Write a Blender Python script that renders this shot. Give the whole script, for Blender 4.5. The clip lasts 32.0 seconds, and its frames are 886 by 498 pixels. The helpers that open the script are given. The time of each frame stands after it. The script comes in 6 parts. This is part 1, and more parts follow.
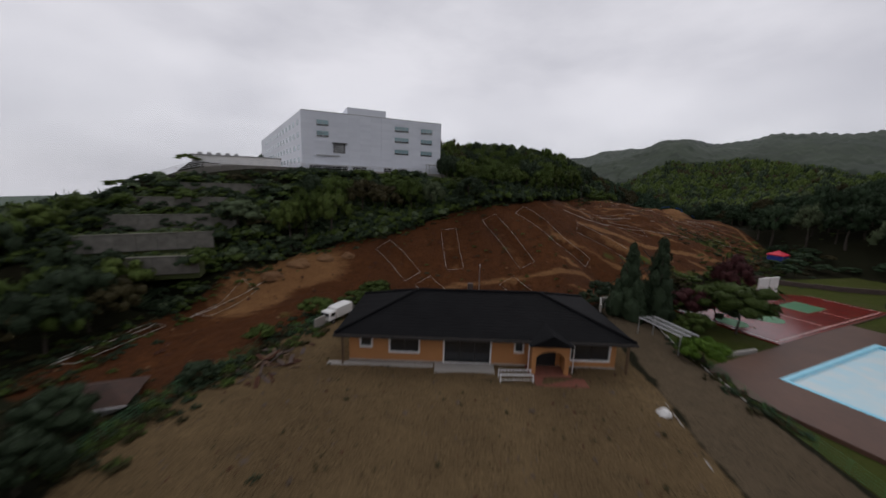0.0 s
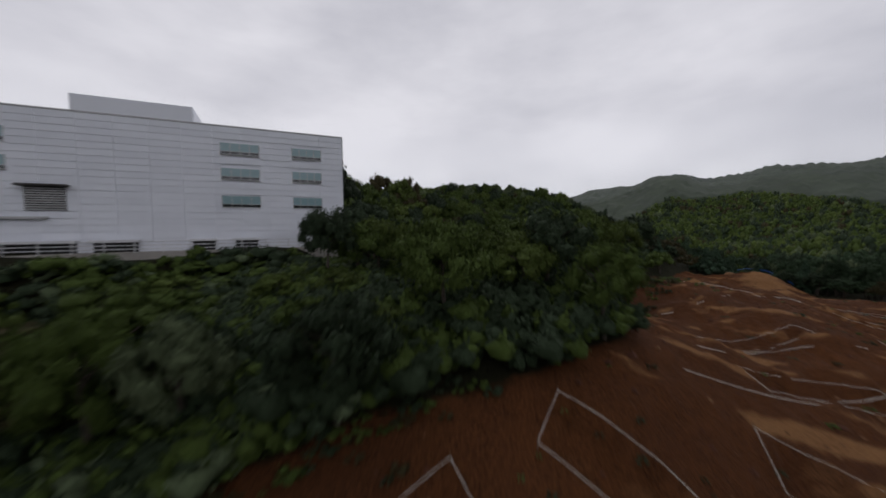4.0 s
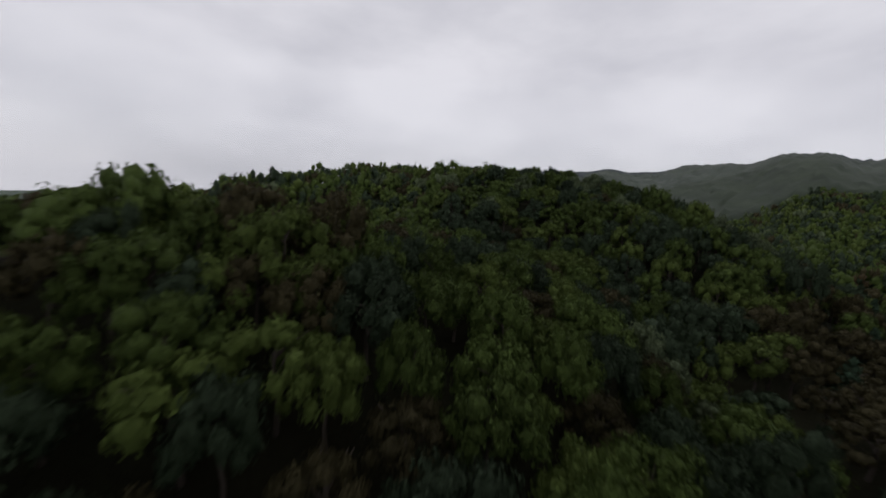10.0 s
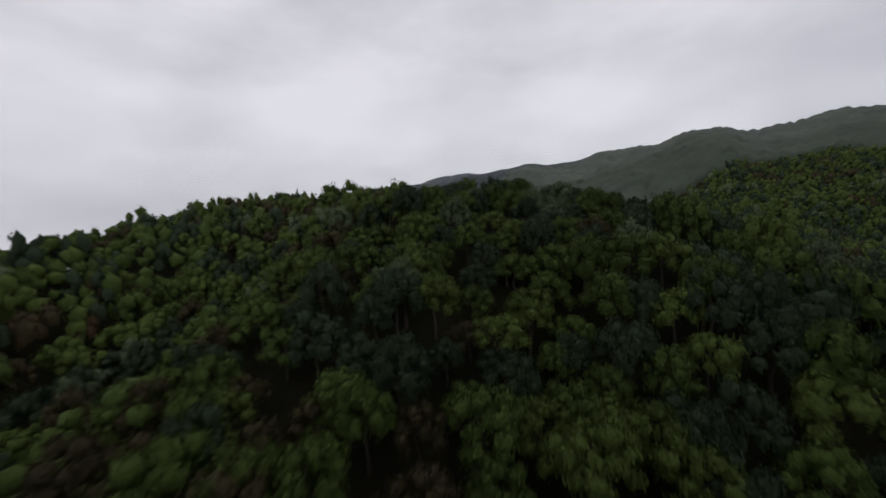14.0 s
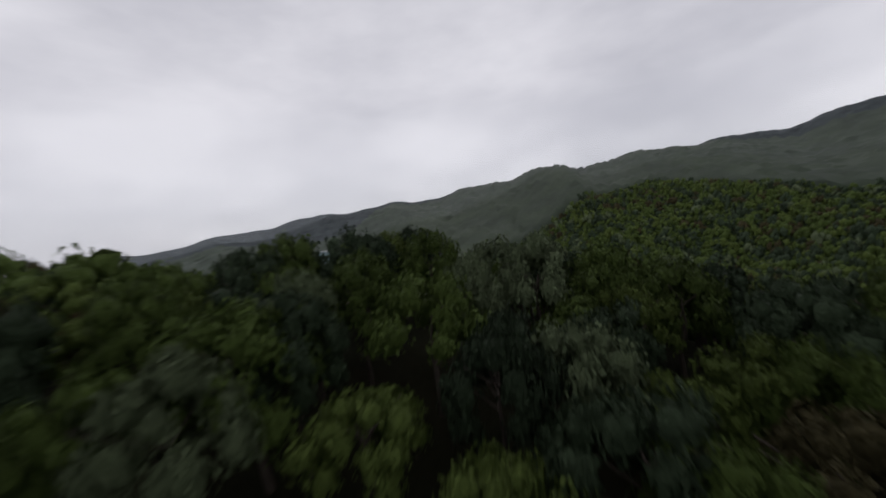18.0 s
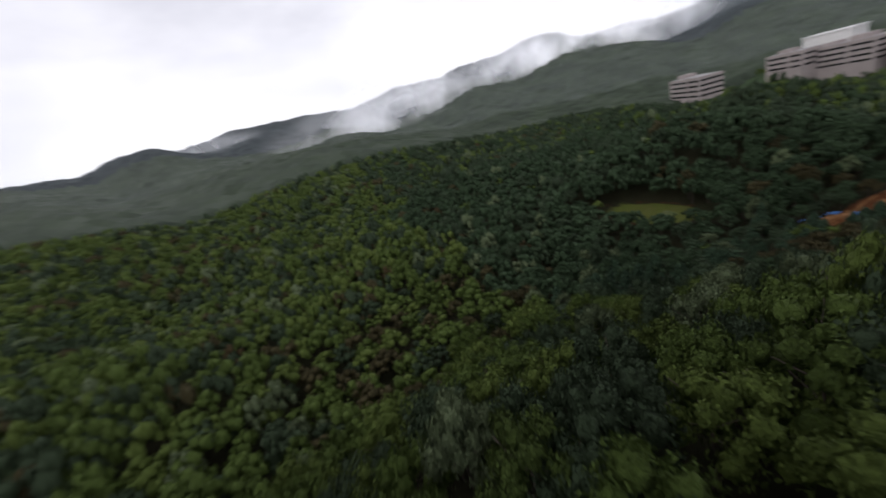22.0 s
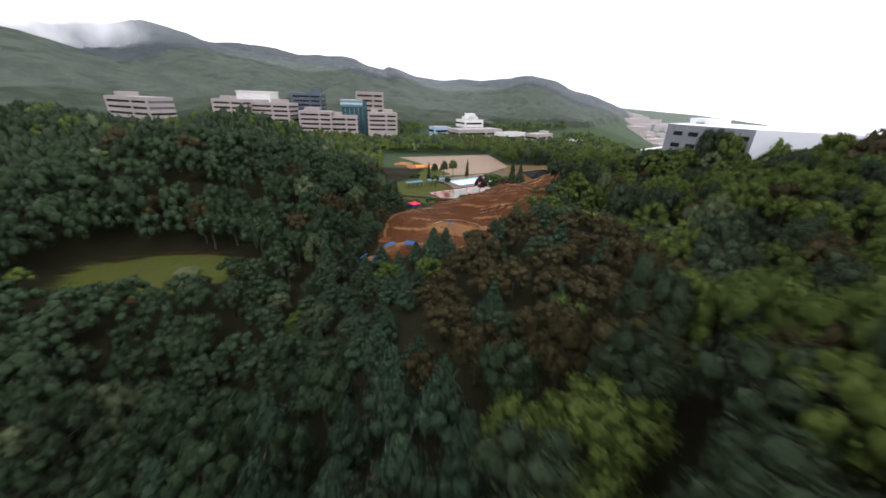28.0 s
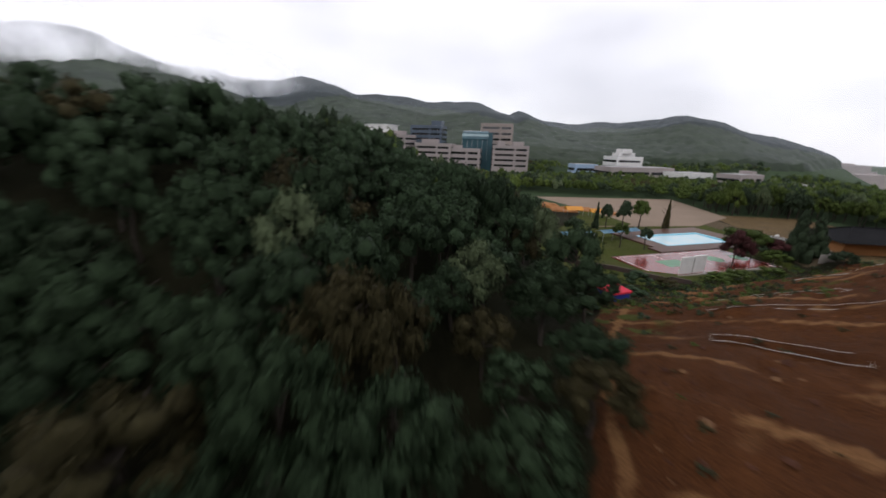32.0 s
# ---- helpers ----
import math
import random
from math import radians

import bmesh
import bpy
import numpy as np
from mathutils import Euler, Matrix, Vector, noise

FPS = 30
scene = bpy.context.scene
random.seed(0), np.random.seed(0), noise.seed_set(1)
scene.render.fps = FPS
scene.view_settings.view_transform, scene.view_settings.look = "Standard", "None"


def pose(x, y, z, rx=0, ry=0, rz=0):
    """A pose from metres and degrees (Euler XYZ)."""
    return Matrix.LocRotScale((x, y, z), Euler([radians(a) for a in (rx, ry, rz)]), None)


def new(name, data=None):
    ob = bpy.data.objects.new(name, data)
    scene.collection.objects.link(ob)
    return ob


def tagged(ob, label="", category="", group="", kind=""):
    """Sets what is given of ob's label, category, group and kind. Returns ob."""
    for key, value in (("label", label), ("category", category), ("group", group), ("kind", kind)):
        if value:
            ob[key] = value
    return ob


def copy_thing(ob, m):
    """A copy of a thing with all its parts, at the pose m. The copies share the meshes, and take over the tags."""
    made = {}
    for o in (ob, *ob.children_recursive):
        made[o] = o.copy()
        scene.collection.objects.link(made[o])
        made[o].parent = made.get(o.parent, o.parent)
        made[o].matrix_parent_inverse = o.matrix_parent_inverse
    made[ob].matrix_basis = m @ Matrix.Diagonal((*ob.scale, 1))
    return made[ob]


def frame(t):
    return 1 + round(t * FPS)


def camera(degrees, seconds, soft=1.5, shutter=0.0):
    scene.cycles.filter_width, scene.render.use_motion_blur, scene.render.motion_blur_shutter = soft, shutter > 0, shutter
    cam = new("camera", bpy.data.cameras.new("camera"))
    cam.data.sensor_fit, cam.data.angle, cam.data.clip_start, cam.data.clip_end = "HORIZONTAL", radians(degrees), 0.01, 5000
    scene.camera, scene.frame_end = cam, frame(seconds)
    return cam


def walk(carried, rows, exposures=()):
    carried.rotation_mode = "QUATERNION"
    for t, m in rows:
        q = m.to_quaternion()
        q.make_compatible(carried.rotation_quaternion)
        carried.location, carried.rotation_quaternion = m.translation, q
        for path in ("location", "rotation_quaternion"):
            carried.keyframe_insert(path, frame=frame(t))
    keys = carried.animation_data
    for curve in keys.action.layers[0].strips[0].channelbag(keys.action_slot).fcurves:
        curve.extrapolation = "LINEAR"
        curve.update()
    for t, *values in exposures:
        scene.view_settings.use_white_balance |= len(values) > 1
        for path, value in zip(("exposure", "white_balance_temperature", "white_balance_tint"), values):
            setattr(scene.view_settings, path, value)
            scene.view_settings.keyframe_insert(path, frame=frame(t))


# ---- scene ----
# ---- camera and its walk ----
cam = camera(103.0, 32.0, soft=1.6, shutter=0.8)
# seconds, eye x, y, z, yaw, pitch, roll
PATH = [
    (0, 0.00, 0.00, 17.94, 0.00, -10.14, 1.70),
    (0.5, 1.12, 7.27, 18.72, -0.16, -9.82, 1.65),
    (1, 2.45, 15.00, 19.00, 0.01, -9.50, 1.60),
    (1.5, 3.49, 21.70, 19.05, -0.36, -8.34, 1.70),
    (2, 4.65, 28.53, 19.40, -0.66, -7.17, 1.80),
    (2.5, 5.91, 35.42, 19.81, -1.40, -6.20, 0.60),
    (3, 7.24, 41.98, 20.40, -2.21, -4.42, -1.60),
    (3.5, 8.55, 48.07, 21.40, -2.08, -3.20, -0.90),
    (5.5, 11.98, 74.41, 29.98, -0.54, -5.00, 0.20),
    (6, 13.40, 79.13, 32.46, 0.20, -7.80, 1.20),
    (6.5, 14.84, 83.54, 33.82, 1.00, -9.60, 2.00),
    (7, 16.10, 87.92, 34.87, 2.32, -9.98, 2.95),
    (7.5, 17.38, 92.76, 35.58, 4.15, -10.08, 3.80),
    (8, 18.29, 97.72, 36.13, 7.22, -9.92, 5.00),
    (8.5, 18.94, 102.89, 36.65, 10.45, -9.69, 6.40),
    (9, 19.20, 108.35, 37.16, 10.49, -9.62, 6.90),
    (9.5, 19.11, 114.10, 37.71, 8.87, -9.79, 5.50),
    (10, 18.84, 120.04, 38.28, 7.26, -9.85, 3.40),
    (10.5, 18.58, 125.95, 38.80, 6.09, -9.45, 1.40),
    (11, 18.39, 131.70, 39.30, 5.03, -8.80, -0.40),
    (11.5, 18.29, 137.31, 39.85, 2.88, -8.65, -2.30),
    (12, 18.29, 142.87, 40.48, 1.44, -8.53, -3.53),
    (12.5, 18.56, 148.56, 41.19, -1.04, -8.13, -4.07),
    (13, 19.29, 154.50, 42.01, -2.27, -7.98, -4.39),
    (13.5, 20.37, 160.47, 42.93, -2.35, -8.21, -4.27),
    (14, 21.59, 166.26, 43.93, -3.28, -8.70, -3.95),
    (14.5, 22.91, 171.92, 44.94, -5.14, -9.18, -3.62),
    (15, 24.38, 177.62, 45.84, -6.34, -9.41, -3.56),
    (15.5, 25.90, 183.48, 46.61, -7.63, -9.30, -4.00),
    (17.5, 29.52, 207.68, 46.25, -20.98, -5.10, -8.00),
    (18, 31.95, 212.99, 46.81, -24.66, -4.64, -7.10),
    (18.5, 34.14, 217.68, 47.53, -28.49, -4.54, -6.11),
    (19, 35.95, 221.63, 48.49, -31.86, -5.02, -4.95),
    (19.5, 37.81, 225.62, 49.72, -39.50, -6.04, -4.96),
    (20, 40.29, 230.61, 51.07, -51.00, -7.54, -7.30),
    (20.5, 43.65, 236.25, 52.31, -68.00, -9.40, -10.00),
    (21, 48.06, 240.96, 53.17, -85.00, -12.34, -12.53),
    (21.5, 53.41, 243.78, 53.50, -99.50, -15.49, -14.53),
    (22, 59.16, 244.74, 53.25, -111.83, -18.98, -16.15),
    (22.5, 64.87, 244.60, 53.00, -118.89, -22.17, -14.40),
    (23, 70.40, 243.00, 51.80, -127.34, -24.50, -11.38),
    (23.5, 75.20, 240.30, 50.50, -135.70, -26.00, -8.10),
    (24, 79.50, 237.50, 49.50, -144.50, -27.00, -5.10),
    (24.5, 82.50, 234.50, 48.80, -152.50, -27.30, -3.50),
    (25, 85.20, 231.20, 47.80, -160.00, -27.50, -2.40),
    (25.5, 87.30, 228.00, 46.60, -166.80, -27.50, -1.40),
    (26, 89.20, 224.80, 45.40, -173.80, -27.40, -0.60),
    (26.5, 90.80, 221.50, 44.20, -180.20, -27.10, 0.00),
    (28.5, 94.10, 197.50, 37.60, -192.10, -22.60, 2.30),
    (29, 93.90, 188.00, 34.80, -187.09, -22.10, 5.25),
    (29.5, 93.19, 179.88, 32.86, -179.31, -21.20, 7.64),
    (30, 92.80, 169.50, 30.30, -170.60, -21.10, 10.00),
    (30.5, 93.30, 160.20, 28.30, -166.90, -20.20, 10.40),
    (31, 94.80, 151.00, 26.40, -168.40, -19.40, 9.30),
    (31.5, 96.30, 141.90, 24.60, -170.40, -17.70, 6.00),
    (32, 98.80, 132.70, 23.10, -172.90, -16.50, 1.80),
]


def aim(x, y, z, yaw, pitch, roll):
    return pose(x, y, z, 90 + pitch, 0, yaw) @ pose(0, 0, 0, 0, 0, roll)


walk(cam, [(r[0], aim(*r[1:])) for r in PATH],
     [(0.0, 0.0), (15.0, 0.0), (19.0, 0.05), (22.0, 0.65), (24.0, 1.4), (26.0, 1.7), (29.0, 1.25), (32.0, 0.6)])

# ---- world and sun ----
world = bpy.data.worlds.new("overcast_sky")
scene.world = world
world.use_nodes = True
wn, wl = world.node_tree.nodes, world.node_tree.links
wn.clear()
w_out = wn.new("ShaderNodeOutputWorld")
w_bg = wn.new("ShaderNodeBackground")
w_sky = wn.new("ShaderNodeTexSky")
w_sky.sky_type, w_sky.sun_disc = "NISHITA", False
w_sky.sun_elevation, w_sky.sun_rotation = radians(55), radians(200)
w_coord = wn.new("ShaderNodeTexCoord")
w_map = wn.new("ShaderNodeMapping")
w_map.inputs["Scale"].default_value = (1.2, 1.2, 3.0)
w_noise = wn.new("ShaderNodeTexNoise")
w_noise.inputs["Scale"].default_value = 1.5
w_noise.inputs["Detail"].default_value = 7
w_noise.inputs["Roughness"].default_value = 0.52
w_ramp = wn.new("ShaderNodeValToRGB")
w_ramp.color_ramp.elements[0].position, w_ramp.color_ramp.elements[0].color = 0.33, (6.5, 6.45, 7.15, 1)
w_ramp.color_ramp.elements[1].position, w_ramp.color_ramp.elements[1].color = 0.66, (9.7, 9.55, 10.2, 1)
w_mix = wn.new("ShaderNodeMix")
w_mix.data_type = "RGBA"
w_mix.inputs[0].default_value = 0.93
wl.new(w_coord.outputs["Generated"], w_map.inputs["Vector"])
wl.new(w_map.outputs["Vector"], w_noise.inputs["Vector"])
wl.new(w_noise.outputs["Fac"], w_ramp.inputs["Fac"])
wl.new(w_sky.outputs["Color"], w_mix.inputs[6])
wl.new(w_ramp.outputs["Color"], w_mix.inputs[7])
wl.new(w_mix.outputs[2], w_bg.inputs["Color"])
w_bg.inputs["Strength"].default_value = 0.081
wl.new(w_bg.outputs["Background"], w_out.inputs["Surface"])

sun = new("sun", bpy.data.lights.new("sun", "SUN"))
sun.data.energy, sun.data.angle, sun.data.color = 0.35, radians(25), (1.0, 0.97, 0.93)
sun.matrix_world = pose(0, 0, 300, 35, 0, 160)

# ---- materials ----
MATS = {}


def material(name, base, alt=None, rough=0.8, metal=0.0, scale=3.0, fine=30.0, bump=0.3, amount=0.6, spec=0.3, island=0.0, thing=0.0, trans=0.0):
    """A surface of two colours mixed by coarse and fine noise in world places, with relief."""
    m = bpy.data.materials.new(name)
    m.use_nodes = True
    n, l = m.node_tree.nodes, m.node_tree.links
    b = n["Principled BSDF"]
    alt = alt or tuple(c * 0.7 for c in base)
    geo = n.new("ShaderNodeNewGeometry")
    coarse, small = n.new("ShaderNodeTexNoise"), n.new("ShaderNodeTexNoise")
    coarse.inputs["Scale"].default_value, coarse.inputs["Detail"].default_value = 1.0 / scale, 5
    small.inputs["Scale"].default_value, small.inputs["Detail"].default_value = fine / 10, 4
    l.new(geo.outputs["Position"], coarse.inputs["Vector"])
    l.new(geo.outputs["Position"], small.inputs["Vector"])
    add = n.new("ShaderNodeMath")
    add.operation = "MULTIPLY_ADD"
    add.inputs[1].default_value = 0.45
    l.new(small.outputs["Fac"], add.inputs[0])
    l.new(coarse.outputs["Fac"], add.inputs[2])
    last = add.outputs[0]
    if island:
        isl = n.new("ShaderNodeMath")
        isl.operation = "MULTIPLY_ADD"
        isl.inputs[1].default_value = island
        l.new(geo.outputs["Random Per Island"], isl.inputs[0])
        l.new(last, isl.inputs[2])
        last = isl.outputs[0]
    if thing:
        info = n.new("ShaderNodeObjectInfo")
        per = n.new("ShaderNodeMath")
        per.operation = "MULTIPLY_ADD"
        per.inputs[1].default_value = thing
        l.new(info.outputs["Random"], per.inputs[0])
        l.new(last, per.inputs[2])
        last = per.outputs[0]
    ramp = n.new("ShaderNodeMapRange")
    mid = 0.72 + island / 2 + thing / 2
    ramp.inputs["From Min"].default_value, ramp.inputs["From Max"].default_value = mid - amount / 2, mid + amount / 2
    l.new(last, ramp.inputs["Value"])
    mix = n.new("ShaderNodeMix")
    mix.data_type = "RGBA"
    mix.inputs[6].default_value, mix.inputs[7].default_value = (*base, 1), (*alt, 1)
    l.new(ramp.outputs["Result"], mix.inputs[0])
    l.new(mix.outputs[2], b.inputs["Base Color"])
    b.inputs["Roughness"].default_value, b.inputs["Metallic"].default_value = rough, metal
    b.inputs["Specular IOR Level"].default_value = spec
    if bump:
        bp = n.new("ShaderNodeBump")
        bp.inputs["Strength"].default_value, bp.inputs["Distance"].default_value = bump, 0.05
        l.new(add.outputs[0], bp.inputs["Height"])
        l.new(bp.outputs["Normal"], b.inputs["Normal"])
    MATS[name] = m
    return m


def glass(name, tint, rough=0.05):
    m = bpy.data.materials.new(name)
    m.use_nodes = True
    b = m.node_tree.nodes["Principled BSDF"]
    b.inputs["Base Color"].default_value = (*tint, 1)
    b.inputs["Roughness"].default_value = rough
    b.inputs["Metallic"].default_value = 0.0
    b.inputs["Specular IOR Level"].default_value = 0.8
    MATS[name] = m
    return m


material("soil", (0.085, 0.032, 0.016), (0.04, 0.015, 0.008), 0.95, scale=9, fine=9, bump=0.9, amount=0.5)
material("soil_sandy", (0.22, 0.12, 0.055), (0.11, 0.055, 0.026), 0.95, scale=4, fine=12, bump=0.8, amount=0.6)
material("yard_earth", (0.135, 0.098, 0.068), (0.075, 0.055, 0.04), 0.9, scale=6, fine=6, bump=0.6, amount=0.5)
material("grass", (0.04, 0.062, 0.018), (0.07, 0.07, 0.026), 0.9, scale=5, fine=40, bump=0.7, amount=0.6)
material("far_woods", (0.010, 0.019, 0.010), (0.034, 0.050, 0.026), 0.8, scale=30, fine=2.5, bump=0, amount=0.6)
# farthest slopes: blue of the hazy air put into the leaf colour
material("haze_tinted_woods", (0.010, 0.017, 0.019), (0.026, 0.036, 0.038), 0.9, scale=60, fine=0.9, bump=0, amount=0.7)
material("bark", (0.075, 0.06, 0.048), (0.04, 0.032, 0.026), 0.9, scale=0.4, fine=40, bump=0.8)
material("roof_tile", (0.0045, 0.0045, 0.0052), (0.009, 0.009, 0.01), 0.7, scale=2, fine=30, bump=0.2, spec=0.07)
material("stucco", (0.43, 0.2, 0.075), (0.34, 0.155, 0.06), 0.85, scale=2.5, fine=60, bump=0.25)
material("white_paint", (0.75, 0.74, 0.72), (0.6, 0.59, 0.57), 0.6, scale=1.5, fine=30, bump=0.1)
material("panel_grey", (0.7, 0.72, 0.77), (0.62, 0.64, 0.69), 0.45, scale=6, fine=10, bump=0.05, amount=0.8, spec=0.4, thing=0.5)
material("old_concrete", (0.2, 0.185, 0.165), (0.075, 0.072, 0.06), 0.95, scale=0.9, fine=14, bump=0.5, amount=0.9, island=0.25)
material("concrete", (0.36, 0.34, 0.31), (0.24, 0.22, 0.2), 0.9, scale=4, fine=30, bump=0.4)
material("campus_wall", (0.36, 0.315, 0.30), (0.29, 0.25, 0.24), 0.8, scale=10, fine=10, bump=0.1)
material("campus_roof", (0.33, 0.32, 0.32), (0.25, 0.24, 0.24), 0.8, scale=8, fine=10, bump=0.1)
material("court_red", (0.2, 0.024, 0.018), (0.13, 0.017, 0.012), 0.16, scale=4, fine=20, bump=0.02, spec=0.5)
material("court_green", (0.06, 0.22, 0.09), (0.05, 0.17, 0.08), 0.3, scale=4, fine=20, bump=0.03)
material("deck_pink", (0.115, 0.058, 0.038), (0.07, 0.038, 0.026), 0.5, scale=5, fine=20, bump=0.1)
material("pool_paint", (0.25, 0.62, 0.78), (0.35, 0.68, 0.80), 0.4, scale=4, fine=6, bump=0.05)
material("ball_field", (0.25, 0.185, 0.135), (0.19, 0.14, 0.10), 0.95, scale=14, fine=10, bump=0.2)
material("tarp_blue", (0.04, 0.16, 0.42), (0.03, 0.11, 0.3), 0.4, scale=1.5, fine=20, bump=0.5)
material("tent_red", (0.62, 0.03, 0.06), (0.5, 0.025, 0.05), 0.6, scale=1, fine=20, bump=0.2)
material("tent_blue", (0.03, 0.05, 0.26), (0.02, 0.035, 0.2), 0.6, scale=1, fine=20, bump=0.2)
material("cord_white", (0.75, 0.73, 0.68), (0.6, 0.58, 0.52), 0.8, scale=1, fine=20, bump=0)
material("fence_green", (0.07, 0.20, 0.08), (0.05, 0.15, 0.07), 0.5, scale=1, fine=20, bump=0)
material("metal_grey", (0.42, 0.42, 0.42), (0.3, 0.3, 0.3), 0.4, 0.6, scale=1, fine=20, bump=0.05)
# near-black of tyres and front door, and of the shade in bays and louvre
material("black_and_shade", (0.012, 0.012, 0.013), (0.02, 0.02, 0.02), 0.6, scale=1, fine=10, bump=0)
material("timber", (0.13, 0.08, 0.045), (0.075, 0.048, 0.028), 0.7, scale=0.8, fine=40, bump=0.3)
material("rust_sheet", (0.10, 0.07, 0.06), (0.06, 0.045, 0.04), 0.7, 0.3, scale=1, fine=20, bump=0.2)
# darker copy of panel_grey: the shade on the right flank as colour
material("panel_grey_shaded", (0.2, 0.21, 0.23), (0.16, 0.17, 0.185), 0.5, scale=4, fine=10, bump=0.03)
material("plaster", (0.4, 0.38, 0.34), (0.3, 0.28, 0.25), 0.9, scale=2, fine=20, bump=0.1)
material("brick_red", (0.2, 0.07, 0.045), (0.13, 0.05, 0.035), 0.85, scale=0.6, fine=40, bump=0.4)
material("dark_metal", (0.03, 0.028, 0.027), (0.05, 0.045, 0.042), 0.5, 0.3, scale=1, fine=20, bump=0.05)
material("metal_white", (0.6, 0.6, 0.61), (0.45, 0.45, 0.46), 0.45, 0.1, scale=1, fine=20, bump=0.05)
material("old_tile", (0.07, 0.036, 0.027), (0.04, 0.028, 0.022), 0.8, scale=1, fine=30, bump=0.3)
material("pool_floor", (0.42, 0.66, 0.74), (0.6, 0.68, 0.68), 0.35, scale=2.5, fine=5, bump=0.05, amount=0.35, spec=0.5)
material("tarp_pale", (0.10, 0.27, 0.42), (0.22, 0.38, 0.48), 0.5, scale=1.5, fine=20, bump=0.3)
material("tarp_orange", (0.62, 0.28, 0.03), (0.5, 0.2, 0.03), 0.5, scale=1.5, fine=20, bump=0.3)
material("soil_orange", (0.34, 0.15, 0.05), (0.24, 0.11, 0.05), 0.95, scale=4, fine=10, bump=0.6)
material("campus_beige", (0.32, 0.27, 0.24), (0.26, 0.22, 0.2), 0.8, scale=10, fine=10, bump=0.1)
material("slate_glass", (0.10, 0.13, 0.17), (0.07, 0.09, 0.12), 0.25, 0.2, scale=6, fine=10, bump=0, spec=0.6)
material("teal_glass", (0.04, 0.10, 0.12), (0.03, 0.07, 0.09), 0.2, 0.2, scale=4, fine=10, bump=0, spec=0.7)
material("teal_pale", (0.24, 0.34, 0.35), (0.18, 0.27, 0.29), 0.4, 0.1, scale=4, fine=10, bump=0, spec=0.5)
material("roof_pale_blue", (0.25, 0.38, 0.55), (0.4, 0.48, 0.58), 0.5, scale=6, fine=10, bump=0.05)
material("asphalt_pale", (0.24, 0.24, 0.25), (0.18, 0.18, 0.185), 0.4, scale=6, fine=30, bump=0.1, spec=0.5)
material("court_dull", (0.07, 0.10, 0.06), (0.05, 0.075, 0.05), 0.7, scale=6, fine=20, bump=0.1)
# pale teal base colour carries the sky reflected in the panes
glass("window_glass", (0.22, 0.33, 0.35), 0.12)
glass("dark_glass", (0.02, 0.022, 0.025))


def foliage(name, base, alt, size=5.0):
    """Leaves: every tree its own tone, every spray its own shade, with fine leafy relief."""
    m = bpy.data.materials.new(name)
    m.use_nodes = True
    n, l = m.node_tree.nodes, m.node_tree.links
    b = n["Principled BSDF"]
    geo, info, tone = n.new("ShaderNodeNewGeometry"), n.new("ShaderNodeObjectInfo"), n.new("ShaderNodeAttribute")
    tone.attribute_name = "tone"
    leaves, sprays, drift = n.new("ShaderNodeTexVoronoi"), n.new("ShaderNodeTexNoise"), n.new("ShaderNodeTexNoise")
    leaves.inputs["Scale"].default_value = size
    sprays.inputs["Scale"].default_value, sprays.inputs["Detail"].default_value = 2.2, 7
    sprays.inputs["Roughness"].default_value = 0.7
    drift.inputs["Scale"].default_value, drift.inputs["Detail"].default_value = 0.05, 3
    for t in (leaves, sprays, drift):
        l.new(geo.outputs["Position"], t.inputs["Vector"])
    split = n.new("ShaderNodeSeparateColor")
    l.new(leaves.outputs["Color"], split.inputs["Color"])
    last = None
    for src, k in ((split.outputs["Red"], 0.28), (sprays.outputs["Fac"], 0.75), (drift.outputs["Fac"], 0.5), (info.outputs["Random"], 0.62), (tone.outputs["Fac"], 0.62), (geo.outputs["Random Per Island"], 0.2)):
        a = n.new("ShaderNodeMath")
        a.operation = "MULTIPLY_ADD"
        a.inputs[1].default_value = k
        l.new(src, a.inputs[0])
        if last:
            l.new(last, a.inputs[2])
        last = a.outputs[0]
    ramp = n.new("ShaderNodeMapRange")
    ramp.inputs["From Min"].default_value, ramp.inputs["From Max"].default_value = 0.75, 1.75
    l.new(last, ramp.inputs["Value"])
    mix = n.new("ShaderNodeMix")
    mix.data_type = "RGBA"
    mix.inputs[6].default_value, mix.inputs[7].default_value = (*base, 1), (*alt, 1)
    l.new(ramp.outputs["Result"], mix.inputs[0])
    l.new(mix.outputs[2], b.inputs["Base Color"])
    b.inputs["Roughness"].default_value, b.inputs["Specular IOR Level"].default_value = 0.6, 0.08
    add = n.new("ShaderNodeMath")
    add.operation = "MULTIPLY_ADD"
    add.inputs[1].default_value = -0.25
    l.new(leaves.outputs["Distance"], add.inputs[0])
    l.new(sprays.outputs["Fac"], add.inputs[2])
    bp = n.new("ShaderNodeBump")
    bp.inputs["Strength"].default_value, bp.inputs["Distance"].default_value = 1.0, 0.35
    l.new(add.outputs[0], bp.inputs["Height"])
    l.new(bp.outputs["Normal"], b.inputs["Normal"])
    MATS[name] = m


foliage("leaf_green", (0.0081, 0.0132, 0.0028), (0.0669, 0.0984, 0.0228))
foliage("leaf_dark", (0.0045, 0.0074, 0.0042), (0.0366, 0.0549, 0.0291))
foliage("leaf_pale", (0.0135, 0.019, 0.0095), (0.1, 0.128, 0.066))
foliage("leaf_brown", (0.0103, 0.0093, 0.0042), (0.0520, 0.0450, 0.0200))
foliage("leaf_rust", (0.0218, 0.0106, 0.0062), (0.0593, 0.0431, 0.0203))
foliage("needle", (0.0037, 0.0074, 0.0035), (0.0352, 0.0583, 0.0285))
